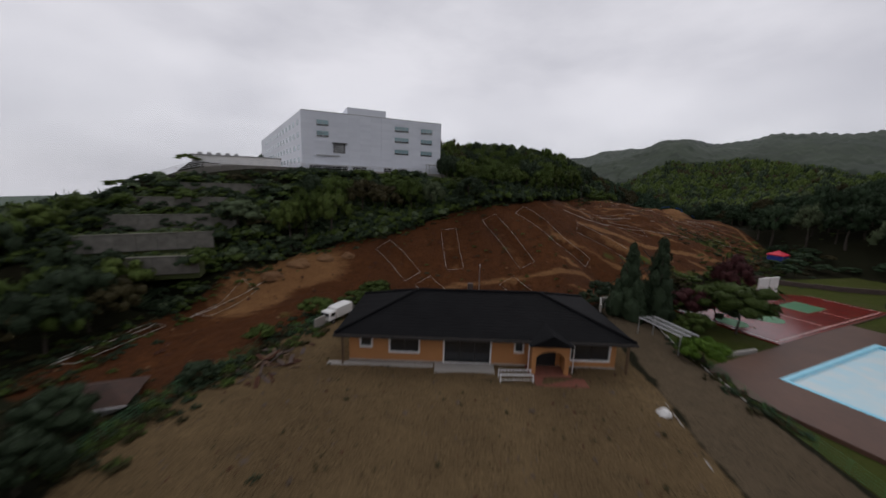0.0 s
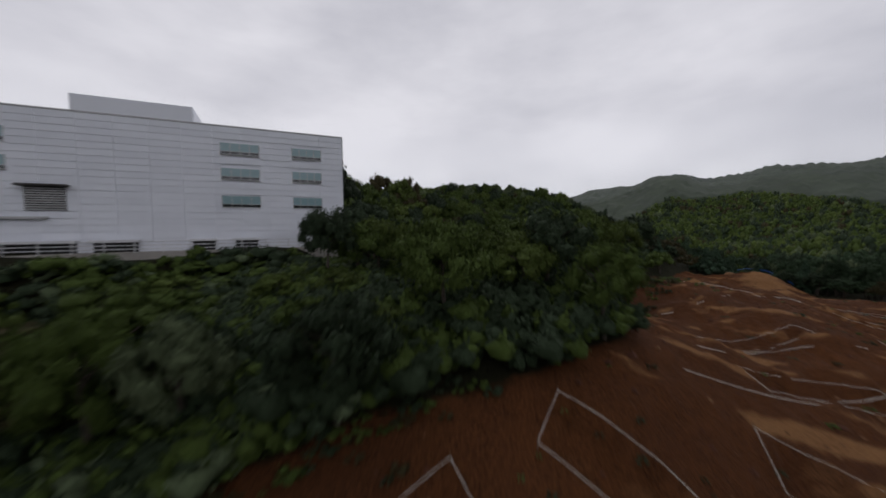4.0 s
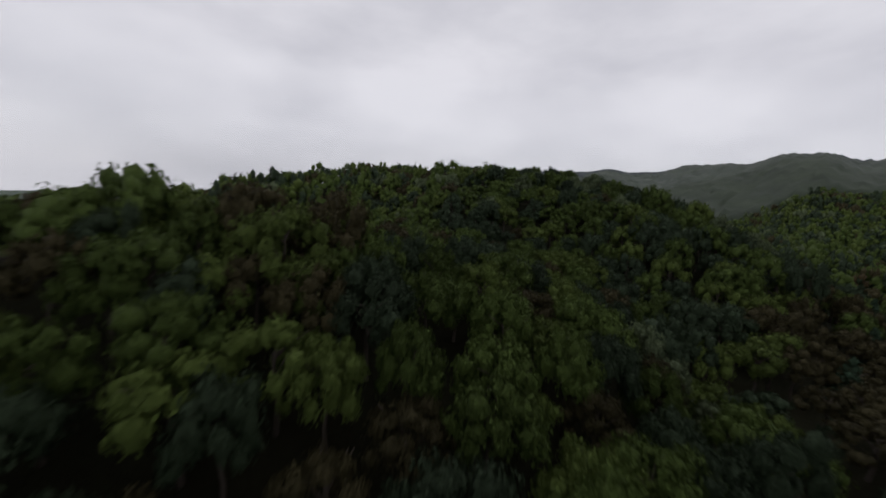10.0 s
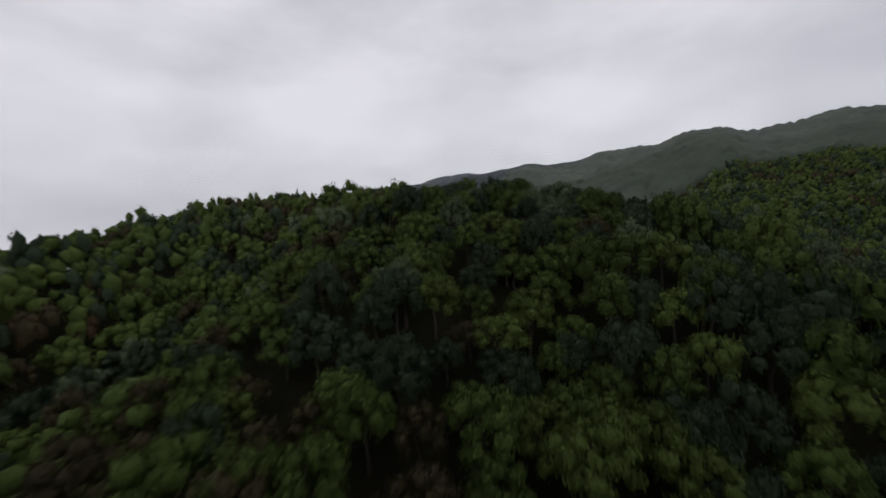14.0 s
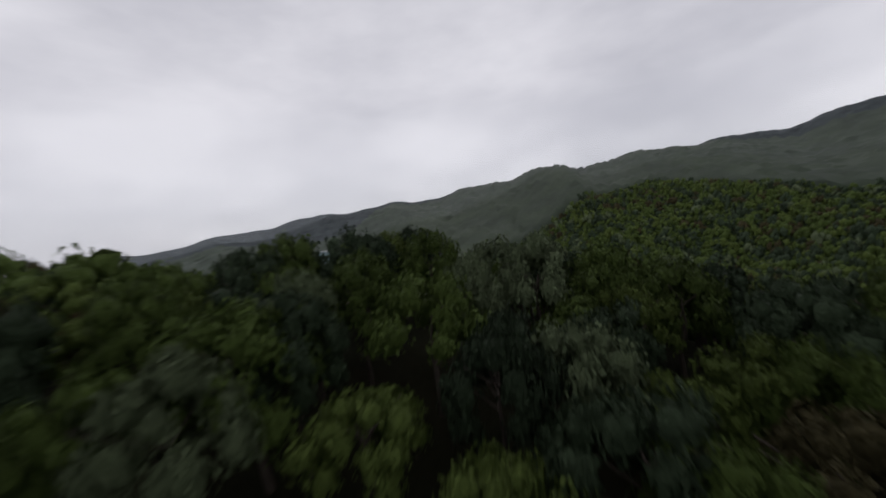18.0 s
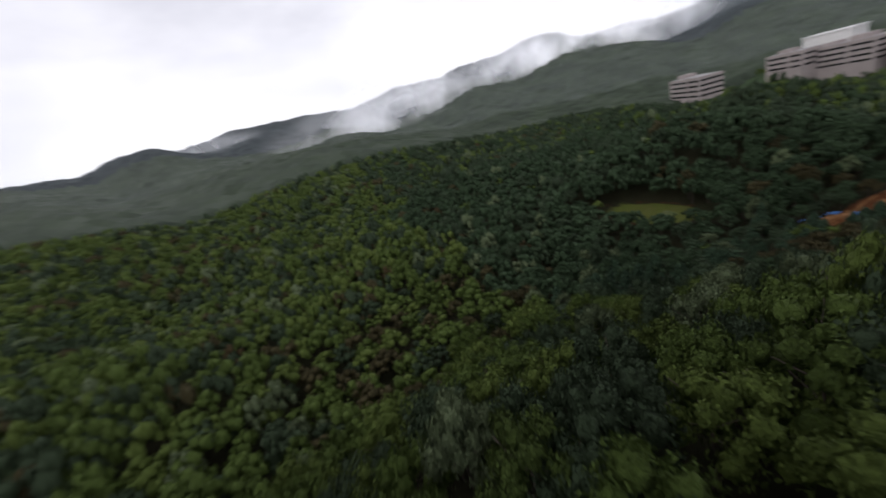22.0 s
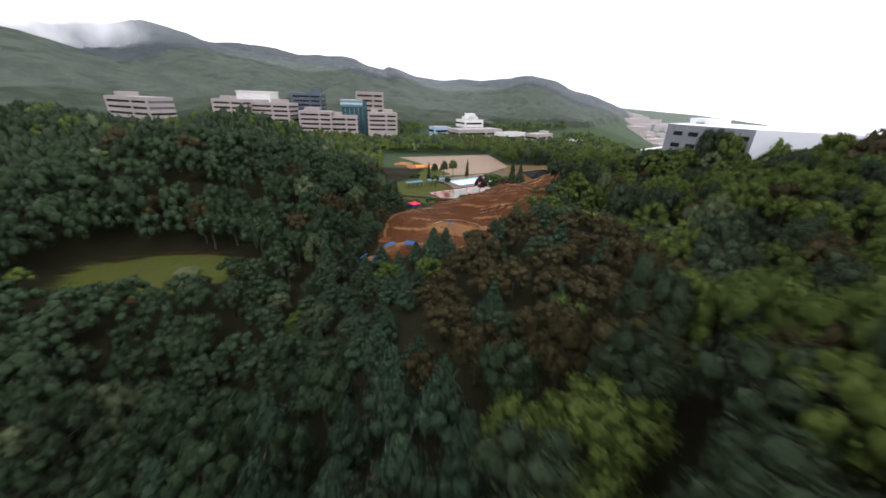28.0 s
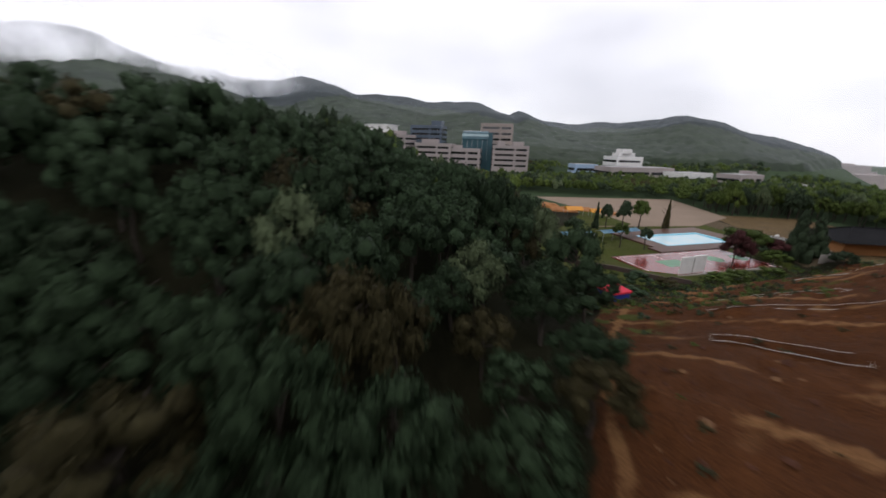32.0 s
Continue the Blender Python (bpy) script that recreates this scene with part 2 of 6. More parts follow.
foliage("needle_light", (0.0079, 0.0154, 0.0093), (0.0453, 0.077, 0.0456))
foliage("leaf_red", (0.0109, 0.0047, 0.0049), (0.0653, 0.0238, 0.0242))
foliage("leaf_pale_green", (0.0182, 0.028, 0.0124), (0.1068, 0.1402, 0.0742))
foliage("leaf_bright", (0.016, 0.034, 0.004), (0.105, 0.185, 0.024))
foliage("leaf_fresh", (0.0108, 0.0162, 0.0033), (0.0820, 0.1133, 0.0264))


def ground_blend():
    """One ground surface: soils, grass, paving dust and leaf litter, mixed along ragged borders."""
    m = bpy.data.materials.new("ground_blend")
    m.use_nodes = True
    n, l = m.node_tree.nodes, m.node_tree.links
    b = n["Principled BSDF"]
    geo = n.new("ShaderNodeNewGeometry")

    def noise(scale, detail, rough=0.6):
        t = n.new("ShaderNodeTexNoise")
        t.inputs["Scale"].default_value, t.inputs["Detail"].default_value, t.inputs["Roughness"].default_value = scale, detail, rough
        l.new(geo.outputs["Position"], t.inputs["Vector"])
        return t.outputs["Fac"]

    def ranged(src, lo, hi, a=0.0, z=1.0):
        r = n.new("ShaderNodeMapRange")
        r.inputs["From Min"].default_value, r.inputs["From Max"].default_value = lo, hi
        r.inputs["To Min"].default_value, r.inputs["To Max"].default_value = a, z
        l.new(src, r.inputs["Value"])
        return r.outputs["Result"]

    def blend(fac, a, z):
        x = n.new("ShaderNodeMix")
        x.data_type = "RGBA"
        l.new(fac, x.inputs[0])
        for s, v in ((6, a), (7, z)):
            if isinstance(v, tuple):
                x.inputs[s].default_value = (*v, 1)
            else:
                l.new(v, x.inputs[s])
        return x.outputs[2]

    turn = n.new("ShaderNodeMapping")
    turn.inputs["Rotation"].default_value = (0, 0, radians(35))
    turn.inputs["Scale"].default_value = (0.22, 1.0, 0.6)
    l.new(geo.outputs["Position"], turn.inputs["Vector"])
    wide, mid, fine, edge = noise(0.13, 6), noise(0.9, 6, 0.7), noise(7.0, 5, 0.7), noise(0.6, 8, 0.75)
    l.new(turn.outputs["Vector"], edge.node.inputs["Vector"])
    pebble = ranged(fine, 0.36, 0.66)
    drift = ranged(wide, 0.36, 0.66)
    clods = ranged(mid, 0.35, 0.68)

    def surface(dark, light, stain):
        return blend(ranged(mid, 0.34, 0.7, 0, 0.75), blend(pebble, dark, light), blend(drift, light, stain))

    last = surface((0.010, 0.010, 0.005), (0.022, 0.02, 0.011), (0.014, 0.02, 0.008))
    for name, dark, light, stain in (
            ("w_far", (0.026, 0.046, 0.022), (0.05, 0.075, 0.036), (0.04, 0.055, 0.03)),
            ("w_soil", (0.018, 0.0075, 0.0045), (0.118, 0.046, 0.017), (0.052, 0.0185, 0.0072)),
            ("w_sandy", (0.10, 0.045, 0.019), (0.27, 0.145, 0.062), (0.17, 0.08, 0.033)),
            ("w_yard", (0.04, 0.028, 0.0145), (0.2, 0.138, 0.07), (0.076, 0.05, 0.025)),
            ("w_rut", (0.035, 0.027, 0.017), (0.075, 0.057, 0.035), (0.05, 0.038, 0.023)),
            ("w_grass", (0.030, 0.044, 0.010), (0.072, 0.086, 0.018), (0.08, 0.068, 0.024)),
            ("w_asphalt", (0.045, 0.034, 0.021), (0.145, 0.11, 0.07), (0.085, 0.063, 0.039))):
        at = n.new("ShaderNodeAttribute")
        at.attribute_name = name
        add = n.new("ShaderNodeMath")
        add.operation = "MULTIPLY_ADD"
        add.inputs[1].default_value = 0.9
        l.new(edge, add.inputs[0])
        l.new(at.outputs["Fac"], add.inputs[2])
        last = blend(ranged(add.outputs[0], 0.84, 1.08), last, surface(dark, light, stain))
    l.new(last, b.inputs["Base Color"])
    l.new(ranged(wide, 0.35, 0.7, 0.95, 0.7), b.inputs["Roughness"])
    b.inputs["Specular IOR Level"].default_value = 0.05
    bump = n.new("ShaderNodeBump")
    bump.inputs["Strength"].default_value, bump.inputs["Distance"].default_value = 0.9, 0.16
    l.new(clods, bump.inputs["Height"])
    bump2 = n.new("ShaderNodeBump")
    bump2.inputs["Strength"].default_value, bump2.inputs["Distance"].default_value = 0.8, 0.05
    l.new(pebble, bump2.inputs["Height"])
    l.new(bump.outputs["Normal"], bump2.inputs["Normal"])
    l.new(bump2.outputs["Normal"], b.inputs["Normal"])
    MATS["ground_blend"] = m


ground_blend()

# ---- building blocks ----


def mesh_of(name, verts, faces, mat, smooth=False):
    me = bpy.data.meshes.new(name)
    me.from_pydata([tuple(map(float, v)) for v in verts], [], faces)
    for m in (mat if isinstance(mat, (list, tuple)) else [mat]):
        me.materials.append(MATS[m])
    if smooth:
        me.shade_smooth()
    me.update()
    return me


def part(name, bm, mat, parent=None, label=""):
    me = bpy.data.meshes.new(name)
    bm.to_mesh(me)
    bm.free()
    me.materials.append(MATS[mat])
    ob = new(name, me)
    ob.parent = parent
    if label:
        ob["label"] = label
    return ob


def box(bm, x0, x1, y0, y1, z0, z1, bevel=0.0, m=None):
    """A box with softened edges added to bm."""
    r = bmesh.ops.create_cube(bm, size=1.0)
    vs = r["verts"]
    for v in vs:
        v.co = Vector(((x0 + x1) / 2 + v.co.x * (x1 - x0), (y0 + y1) / 2 + v.co.y * (y1 - y0), (z0 + z1) / 2 + v.co.z * (z1 - z0)))
    if bevel:
        es = list({e for v in vs for e in v.link_edges})
        out = bmesh.ops.bevel(bm, geom=es, offset=bevel, segments=1, affect="EDGES")
        vs = list({v for f in out["faces"] for v in f.verts} | {v for v in vs if v.is_valid})
    if m is not None:
        bmesh.ops.transform(bm, matrix=m, verts=vs)
    return vs


def boxed(name, dims, mat, parent=None, bevel=0.02, label="", m=None):
    bm = bmesh.new()
    box(bm, *dims, bevel=bevel, m=m)
    return part(name, bm, mat, parent, label)


def rod(bm, a, b, r, n=6, r2=None):
    a, b = Vector(a), Vector(b)
    d = b - a
    q = d.to_track_quat("Z", "Y").to_matrix().to_4x4()
    bmesh.ops.create_cone(bm, cap_ends=True, segments=n, radius1=r, radius2=r if r2 is None else r2, depth=d.length,
                          matrix=Matrix.Translation((a + b) / 2) @ q)


def tube(bm, pts, r, n=5):
    """One round cord through pts."""
    rings = []
    for i, p in enumerate(pts):
        d = (Vector(pts[min(i + 1, len(pts) - 1)]) - Vector(pts[max(i - 1, 0)])).normalized()
        s = d.cross(Vector((0, 0, 1))).normalized()
        u = s.cross(d)
        rings.append([bm.verts.new(Vector(p) + r * (math.cos(6.2832 * k / n) * s + math.sin(6.2832 * k / n) * u)) for k in range(n)])
    for p, q in zip(rings, rings[1:]):
        for k in range(n):
            bm.faces.new((p[k], p[(k + 1) % n], q[(k + 1) % n], q[k]))


def empty(name, m=None):
    ob = new(name)
    ob.empty_display_size = 0.5
    if m is not None:
        ob.matrix_basis = m
    return ob


# ---- lie of the land ----


def step(a, b, v):
    t = np.clip((v - a) / (b - a), 0, 1)
    return t * t * (3 - 2 * t)


def bell(x, y, cx, cy, rx, ry):
    return np.exp(-((x - cx) / rx) ** 2 - ((y - cy) / ry) ** 2)


def waves(x, y):
    return (np.sin(x * 0.11 + 1.3) * np.cos(y * 0.09) + 0.6 * np.sin(x * 0.23 + y * 0.17) + 0.4 * np.cos(x * 0.41 - y * 0.37))


RIDGE_Y = [40, 95, 143, 178, 208, 240, 270, 320, 380, 600]
RIDGE_Z = [20, 20, 25, 29.5, 32, 34.5, 31, 16, 9, 4]
SKY_AZ = [-180, -168, -158, -150, -142, -134, -120, -50, -25, -10, 2, 14, 22, 30, 38, 46, 54, 62, 72, 84, 98, 112, 126, 140, 154, 168, 180]
SKY_EL = [3.9, 2.1, 3.9, 1.7, -1.2, -2.3, -3.5, -3.0, 0.6, 1.8, 3.2, 4.2, 4.6, 5.5, 6.5, 6.3, 6.4, 6.5, 6.9, 7.3, 6.8, 7.4, 8.6, 6.4, 6.1, 5.0, 3.9]
# how far off the crest of the mountains runs
CREST_AZ = [-180, -20, 0, 12, 25, 38, 52, 65, 80, 100, 180]
CREST_R = [950, 950, 880, 780, 640, 580, 640, 760, 880, 950, 950]
# knolls (+) and hollows (-) of the wooded spur: x, y, height
SWELLS = [(152, 20, 4.9), (224, 20, 10.1), (152, 53, -6.8), (116, 86, 9.0), (152, 86, 9.4), (188, 86, -7.5), (8, 119, -9.6), (-64, 152, 11.4), (-28, 152, 8.6), (-28, 185, -11.8), (8, 185, -4.0),
          (44, 185, -11.8), (80, 185, 6.0), (116, 185, 3.1), (126, 160, -5.0), (-64, 218, 5.8), (-28, 218, -14.0), (80, 218, 7.0), (116, 218, -2.0), (-64, 251, 10.0), (-28, 251, -7.6), (8, 251, 5.6), (80, 251, 7.0),
          (116, 251, -4.0), (-64, 284, 9.3), (-28, 284, 9.7), (8, 284, 7.4), (44, 284, -8.5), (-64, 317, 13.9), (-28, 317, 16.1), (8, 317, -9.6), (152, 284, 6.0), (152, 317, 6.6), (188, 317, 9.9), (224, 317, -10.8)]


def swell(x, y):
    return apart(x, y) * sum(h * bell(x, y, cx, cy, 30, 30) for cx, cy, h in SWELLS)


def apart(x, y):
    """0 on the cleared ground and its rims, 1 well inside the woods."""
    best = np.ones(np.shape(x))
    for poly in (FIELD, POOLSIDE, GLADE, YARD, TERRACE, CAMPUS_NORTH):
        best = np.minimum(best, np.where(inside(x, y, poly), 0.0, step(0, 16, near_line(x, y, poly + poly[:1]))))
    return best


def land(x, y):
    """Height of the ground, without trees."""
    x, y = np.asarray(x, float), np.asarray(y, float)
    foot = 46 + 0.45 * np.clip(x - 20, 0, None)
    rise = step(foot, foot + 42, y)
    axis = 14 + 0.17 * np.clip(y - 95, 0, 150)
    east = 72 - 11 * step(95, 150, y) - 13 * step(150, 185, y)
    spur = np.interp(y, RIDGE_Y, RIDGE_Z) * np.exp(-((x - axis) / np.where(x > axis, east, 82 + 55 * step(165, 215, y))) ** 2) * rise
    knoll = 13.5 * bell(x, y, 185, 85, 62, 60) + 14 * bell(x, y, 152, 30, 40, 42)
    glade = step(0, 1, np.clip(1.6 - np.hypot((x - 137) / 26, (y - 133) / 16), 0, 1))
    front = (x + 56) * 0.494 - (y - 64) * 0.869
    bank = 20.7 - np.clip(front, 0, None) * (0.74 + 0.26 * step(-36, -24, x))
    bank = bank * step(-66, -53, x) * (1 - step(-6, 10, x)) * (1 - step(135, 165, y))
    bank = bank - 2.4 * step(-60, -52, x) * (1 - step(-37, -32, x)) * step(42, 47, y) * (1 - step(70, 76, y))
    z = np.maximum(spur, np.clip(bank, 0, None)) + knoll + 5.5 * bell(x, y, -20, 168, 34, 34) + 3.5 * bell(x, y, -8, 207, 34, 26) + 1.0 * bell(x, y, -3, 138, 10, 11)
    z = z - 7.0 * bell(x, y, 40, 140, 13, 32)
    z = z * (1 - glade) + 4.0 * glade
    z = z + 0.5 * waves(x, y) * step(0.5, 6, z)
    yard = 1.15 * step(8, 27, y) * (1 - step(54, 62, y)) * step(-30, -19, x) * (1 - step(25, 30.5, x))
    z = np.maximum(z, yard)
    level = step(24, 30, x) * (1 - step(74, 92, x)) * step(12, 24, y) * (1 - step(58, 66, y))
    z = z + 3.4 * bell(x, y, 88, 138, 8, 6) - 1.7 * bell(x, y, 66, 110, 14, 12) - 4.5 * bell(x, y, 36, 95, 12, 12) - 5.0 * bell(x, y, 63, 128, 18, 13) - 2.2 * bell(x, y, 27, 86, 10, 9) + 2.0 * bell(x, y, 42, 248, 12, 9) + 4.0 * bell(x, y, 80, 264, 16, 16) + 3.0 * bell(x, y, 58, 196, 16, 18)
    return (z + swell(x, y) + ranges(x, y)) * (1 - level)


def ranges(x, y):
    """Wooded mountains all round, low where the plain lies, and the foothills before them."""
    dx, dy = x - 55, y - 165
    r = np.hypot(dx, dy)
    a = np.degrees(np.arctan2(dx, dy))
    crest = np.interp(a, CREST_AZ, CREST_R)
    el = sum(np.interp((a + k + 180) % 360 - 180, SKY_AZ, SKY_EL) for k in (-4, -2, 0, 2, 4)) / 5
    top = 32 + crest * np.tan(np.radians(el))
    top = top + 4 * np.sin(a * 0.55) + 1.2 * np.sin(a * 1.3 + 1)
    far = np.clip(top, 0, None) * step(0.3 * crest, crest, r) * (1 - 0.8 * step(1.03 * crest, 1.8 * crest, r))
    folds = 1 + 0.09 * np.sin(a * 0.3 + r * 0.008) * step(0.3 * crest, 0.45 * crest, r) * (1 - step(0.82 * crest, 0.98 * crest, r))
    near = 46 * bell(x, y, 420, 175, 150, 150) + 8 * bell(x, y, 330, 400, 120, 120) + 14 * bell(x, y, 290, -20, 90, 80)
    dip = 150.0 * step(-150, -112, a) * (1 - step(-48, -28, a)) * step(150, 800, r)
    return far * folds + near - dip


def inside(px, py, poly):
    """Whether places lie inside a polygon."""
    px, py = np.asarray(px, float), np.asarray(py, float)
    hit = np.zeros(px.shape, bool)
    for (x0, y0), (x1, y1) in zip(poly, poly[1:] + poly[:1]):
        cross = (y0 > py) != (y1 > py)
        with np.errstate(divide="ignore", invalid="ignore"):
            at = (x1 - x0) * (py - y0) / (y1 - y0 + 1e-12) + x0
        hit ^= cross & (px < at)
    return hit


FIELD = [(-37, 26), (-37, 42), (-33, 52), (-26, 63), (-12, 65.5), (0, 69.8), (10, 72.5), (18.4, 75.5), (23.5, 79), (25.5, 88), (28.5, 95.5), (39, 105), (49, 117), (60, 130), (73, 141), (95, 142), (93.8, 122), (87.8, 100), (81.8, 84), (66, 74), (46, 66), (36, 58), (26, 53), (21, 49), (-12, 49), (-17, 38), (-21, 24)]
YARD = [(-19, -14), (-22, 18), (-18, 32), (-12, 49), (21, 49), (20, 42), (18, 20), (16, -14)]
DRIVE = [(17, -14), (18, 20), (20.5, 36), (23, 49), (30, 51), (27.5, 38), (25.6, 26), (27, -14)]
POOLSIDE = [(27, -14), (26, 26), (28, 40), (32, 52), (38, 58), (62, 72), (86, 72), (92, 48), (74, 20), (60, -14)]
GLADE = [(117, 131), (122, 125), (134, 122), (150, 124), (157, 132), (153, 141), (139, 145), (124, 141)]
BALLPARK = [(8, -58), (80, -44), (86, 12), (64, 20), (30, 10), (10, -10)]
TERRACE = [(-48, 72), (-42, 73.4), (-31, 79), (-33, 83), (-1, 96.4), (0, 99.6), (-12.4, 119.4), (-50, 140), (-60, 130), (-58, 84)]
WALLS = [(-52, 40), (-34, 46), (-27, 77), (-56, 66)]
SHED_SIDE = [(-44, 18), (-22, 14), (-20, 32), (-38, 32)]
CAMPUS_NORTH = [(38, 318), (112, 318), (112, 420), (38, 420)]
RUTS = [[(20, 10), (8, 19), (-4, 23.5), (-15, 22)], [(20, 13), (8, 21.5), (-4, 26), (-14, 25)], [(18, 4), (2, 15), (-14, 17)], [(20, 24), (10, 27), (1, 30)], [(18, 8), (4, 12), (-14, 12.5)], [(-8, 31), (-11, 24), (-16, 14)]]
TRACK = [(-8, 51), (-2.2, 52.3), (1.6, 54.6), (16, 57.4), (26, 60), (36.2, 63.5), (51.8, 69.6), (68, 76.5), (80, 88), (87.2, 103), (90.6, 113), (92.4, 124)]
# edges of dug earth thrown up beside the trenches, running along the slope
SPOIL_ROWS = [[(30, 79.5), (40, 82.5), (52, 84)], [(28, 82.5), (38, 86.5), (52, 88.6), (62, 87)], [(30, 87), (42, 92), (56, 95.4)], [(36, 95), (48, 99.4), (60, 104)], [(42, 101), (52, 108.4), (62, 111)], [(50, 112), (60, 119.6), (70, 126)], [(60, 92.8), (72.6, 89.4)], [(63, 100.9), (75.4, 97.2)]]
UPPER_TRACK = [(28.8, 74.9), (37, 74.8), (45.6, 75.4), (58.7, 76.2), (68, 78)]
# cord-marked trial trenches: near end x, y, far end x, y, width
TRENCHES = [(0.9, 66.4, 2.2, 58.0, 2.9), (8.8, 69.1, 14.6, 59.2, 3.2), (15.2, 71.7, 26.6, 63.4, 3.2), (27.6, 72.6, 37.4, 68.8, 3.4), (-11, 63.4, -4.8, 56.2, 3.0),
            (-3.2, 55.4, 1.0, 50.6, 3.1), (10.6, 56.0, 14.8, 50.2, 3.2), (72.5, 88.2, 60, 92, 1.7), (75.3, 96, 63, 99.8, 1.9), (79.8, 104, 72.4, 108.2, 1.8),
            (33, 79.5, 46, 80.5, 2.6), (47.8, 89.6, 34, 85.2, 1.8), (60, 101.8, 47, 105.6, 1.8), (65.5, 114.2, 55.5, 117, 1.8), (-36, 31, -34.6, 40.5, 2.6), (-31.5, 44, -29.8, 53, 2.4)]


def near_line(x, y, line):
    best = np.full(np.shape(x), 1e9)
    for (x0, y0), (x1, y1) in zip(line, line[1:]):
        t = np.clip(((x - x0) * (x1 - x0) + (y - y0) * (y1 - y0)) / ((x1 - x0) ** 2 + (y1 - y0) ** 2), 0, 1)
        best = np.minimum(best, np.hypot(x - x0 - t * (x1 - x0), y - y0 - t * (y1 - y0)))
    return best


def in_trench(x, y):
    hit = np.zeros(np.shape(x), bool)
    for x0, y0, x1, y1, w in TRENCHES:
        n = math.hypot(x1 - x0, y1 - y0)
        ux, uy = (x1 - x0) / n, (y1 - y0) / n
        a, b = (x - x0) * ux + (y - y0) * uy, (y - y0) * ux - (x - x0) * uy
        hit |= (a > 0.5) & (a < n - 0.5) & (np.abs(b) < w / 2 - 0.45)
    return hit


# ---- ground, one sheet to the horizon ----


def graded(lo, hi, fine, far, grow=1.16):
    mid = list(np.arange(lo, hi + fine / 2, fine))
    s, v, up = fine, hi, []
    while v < far:
        s *= grow
        v += s
        up.append(v)
    s, v, dn = fine, lo, []
    while v > -far:
        s *= grow
        v -= s
        dn.append(v)
    return np.array(dn[::-1] + mid + up)


def ground_sheet():
    xs, ys = graded(-46, 98, 0.75, 3200, 1.14), graded(10, 142, 0.75, 3200, 1.14)
    gx, gy = np.meshgrid(xs, ys)
    gz = land(gx, gy)
    rng = np.random.default_rng(4)
    near = inside(gx, gy, FIELD)
    rough = 0.07 * rng.standard_normal(gx.shape) + 0.16 * np.sin(gx * 0.9 + 0.5 * gy) * np.sin(gy * 0.21) + 0.12 * np.sin(1.9 * gx - gy) * np.cos(0.7 * gy + gx)
    track = near_line(gx, gy, TRACK)
    furrow = np.sin((gx * 0.36 + gy * 0.93) * 1.05 + 1.6 * np.sin(gx * 0.09) + 0.8 * np.sin(gy * 0.13))
    rough = rough + 0.2 * np.clip(furrow, 0, 1) ** 2 * step(17, 22, gx)
    gz = gz + near * rough * np.clip(track - 1, 0.15, 1)
    gz = gz - 0.75 * in_trench(gx, gy) + near * 0.4 * np.exp(-(np.minimum.reduce([near_line(gx, gy, k) for k in SPOIL_ROWS]) / 0.7) ** 2)
    gz = gz + near * (0.9 * bell(gx, gy, -24, 60, 5, 3) + 0.8 * bell(gx, gy, -15, 61, 3, 2.4) + 0.8 * bell(gx, gy, 90, 138, 6, 4) + 1.2 * bell(gx, gy, 64, 108, 5, 3))
    yard = inside(gx, gy, YARD)
    gz = gz + yard * (0.03 * rng.standard_normal(gx.shape) + 0.06 * np.sin(gx * 0.7) * np.sin(gy * 0.9))
    gz = gz - 7.0 * step(420, 1000, np.hypot(gx - 40, gy - 100))
    verts = np.stack([gx, gy, gz], -1).reshape(-1, 3)
    ny, nx = gx.shape
    i = (np.arange(ny - 1)[:, None] * nx + np.arange(nx - 1)).ravel()
    faces = np.stack([i, i + 1, i + nx + 1, i + nx], -1)
    me = bpy.data.meshes.new("ground")
    me.vertices.add(len(verts))
    me.vertices.foreach_set("co", verts.ravel())
    me.loops.add(len(faces) * 4)
    me.loops.foreach_set("vertex_index", faces.ravel())
    me.polygons.add(len(faces))
    me.polygons.foreach_set("loop_start", np.arange(len(faces)) * 4)
    cx, cy = gx, gy

    def soft(mask):
        v = mask.astype(float)
        for _ in range(2):
            p = np.pad(v, 1, mode="edge")
            v = (p[:-2, 1:-1] + p[2:, 1:-1] + p[1:-1, :-2] + p[1:-1, 2:] + 2 * p[1:-1, 1:-1]) / 6
        return v

    field = near
    patch = np.sin(cx * 0.31 + 1) * np.sin(cy * 0.37 + cx * 0.1) + 0.5 * np.sin(cx * 0.9 - cy * 0.7)
    sandy = 0.7 * bell(cx, cy, 86, 133, 7, 5) + 0.6 * bell(cx, cy, 90, 138, 6, 4) + bell(cx, cy, -24, 59, 10, 5) + bell(cx, cy, -28, 50, 6, 8) + 1.1 * bell(cx, cy, 75, 122.5, 8, 4.5)
    sandy = np.maximum(np.clip(sandy, 0, 1) * 0.9, np.clip(patch - 0.75, 0, 0.42))
    sandy = np.maximum(sandy, 0.8 * np.clip(0.72 + 0.7 * np.sin(cx * 0.33 + 2 * np.sin(cy * 0.19)) * np.sin(cy * 0.27 + 1), 0, 1) * np.clip((furrow - 0.55) / 0.45, 0, 1) * step(17, 23, cx)) * field
    sandy = np.maximum(sandy, 0.8 * np.exp(-(near_line(cx, cy, UPPER_TRACK) / 1.0) ** 2))
    sandy = np.maximum(sandy, (0.66 + 0.29 * step(70, 78, cx)) * np.exp(-(track / (0.9 - 0.45 * step(70, 78, cx))) ** 2) * (cx > -8))
    sandy = np.maximum(sandy, 0.75 * np.exp(-(np.minimum.reduce([near_line(cx, cy, k) for k in SPOIL_ROWS]) / 0.55) ** 2) * (0.6 + 0.4 * np.sin(cx * 0.7 + cy)))
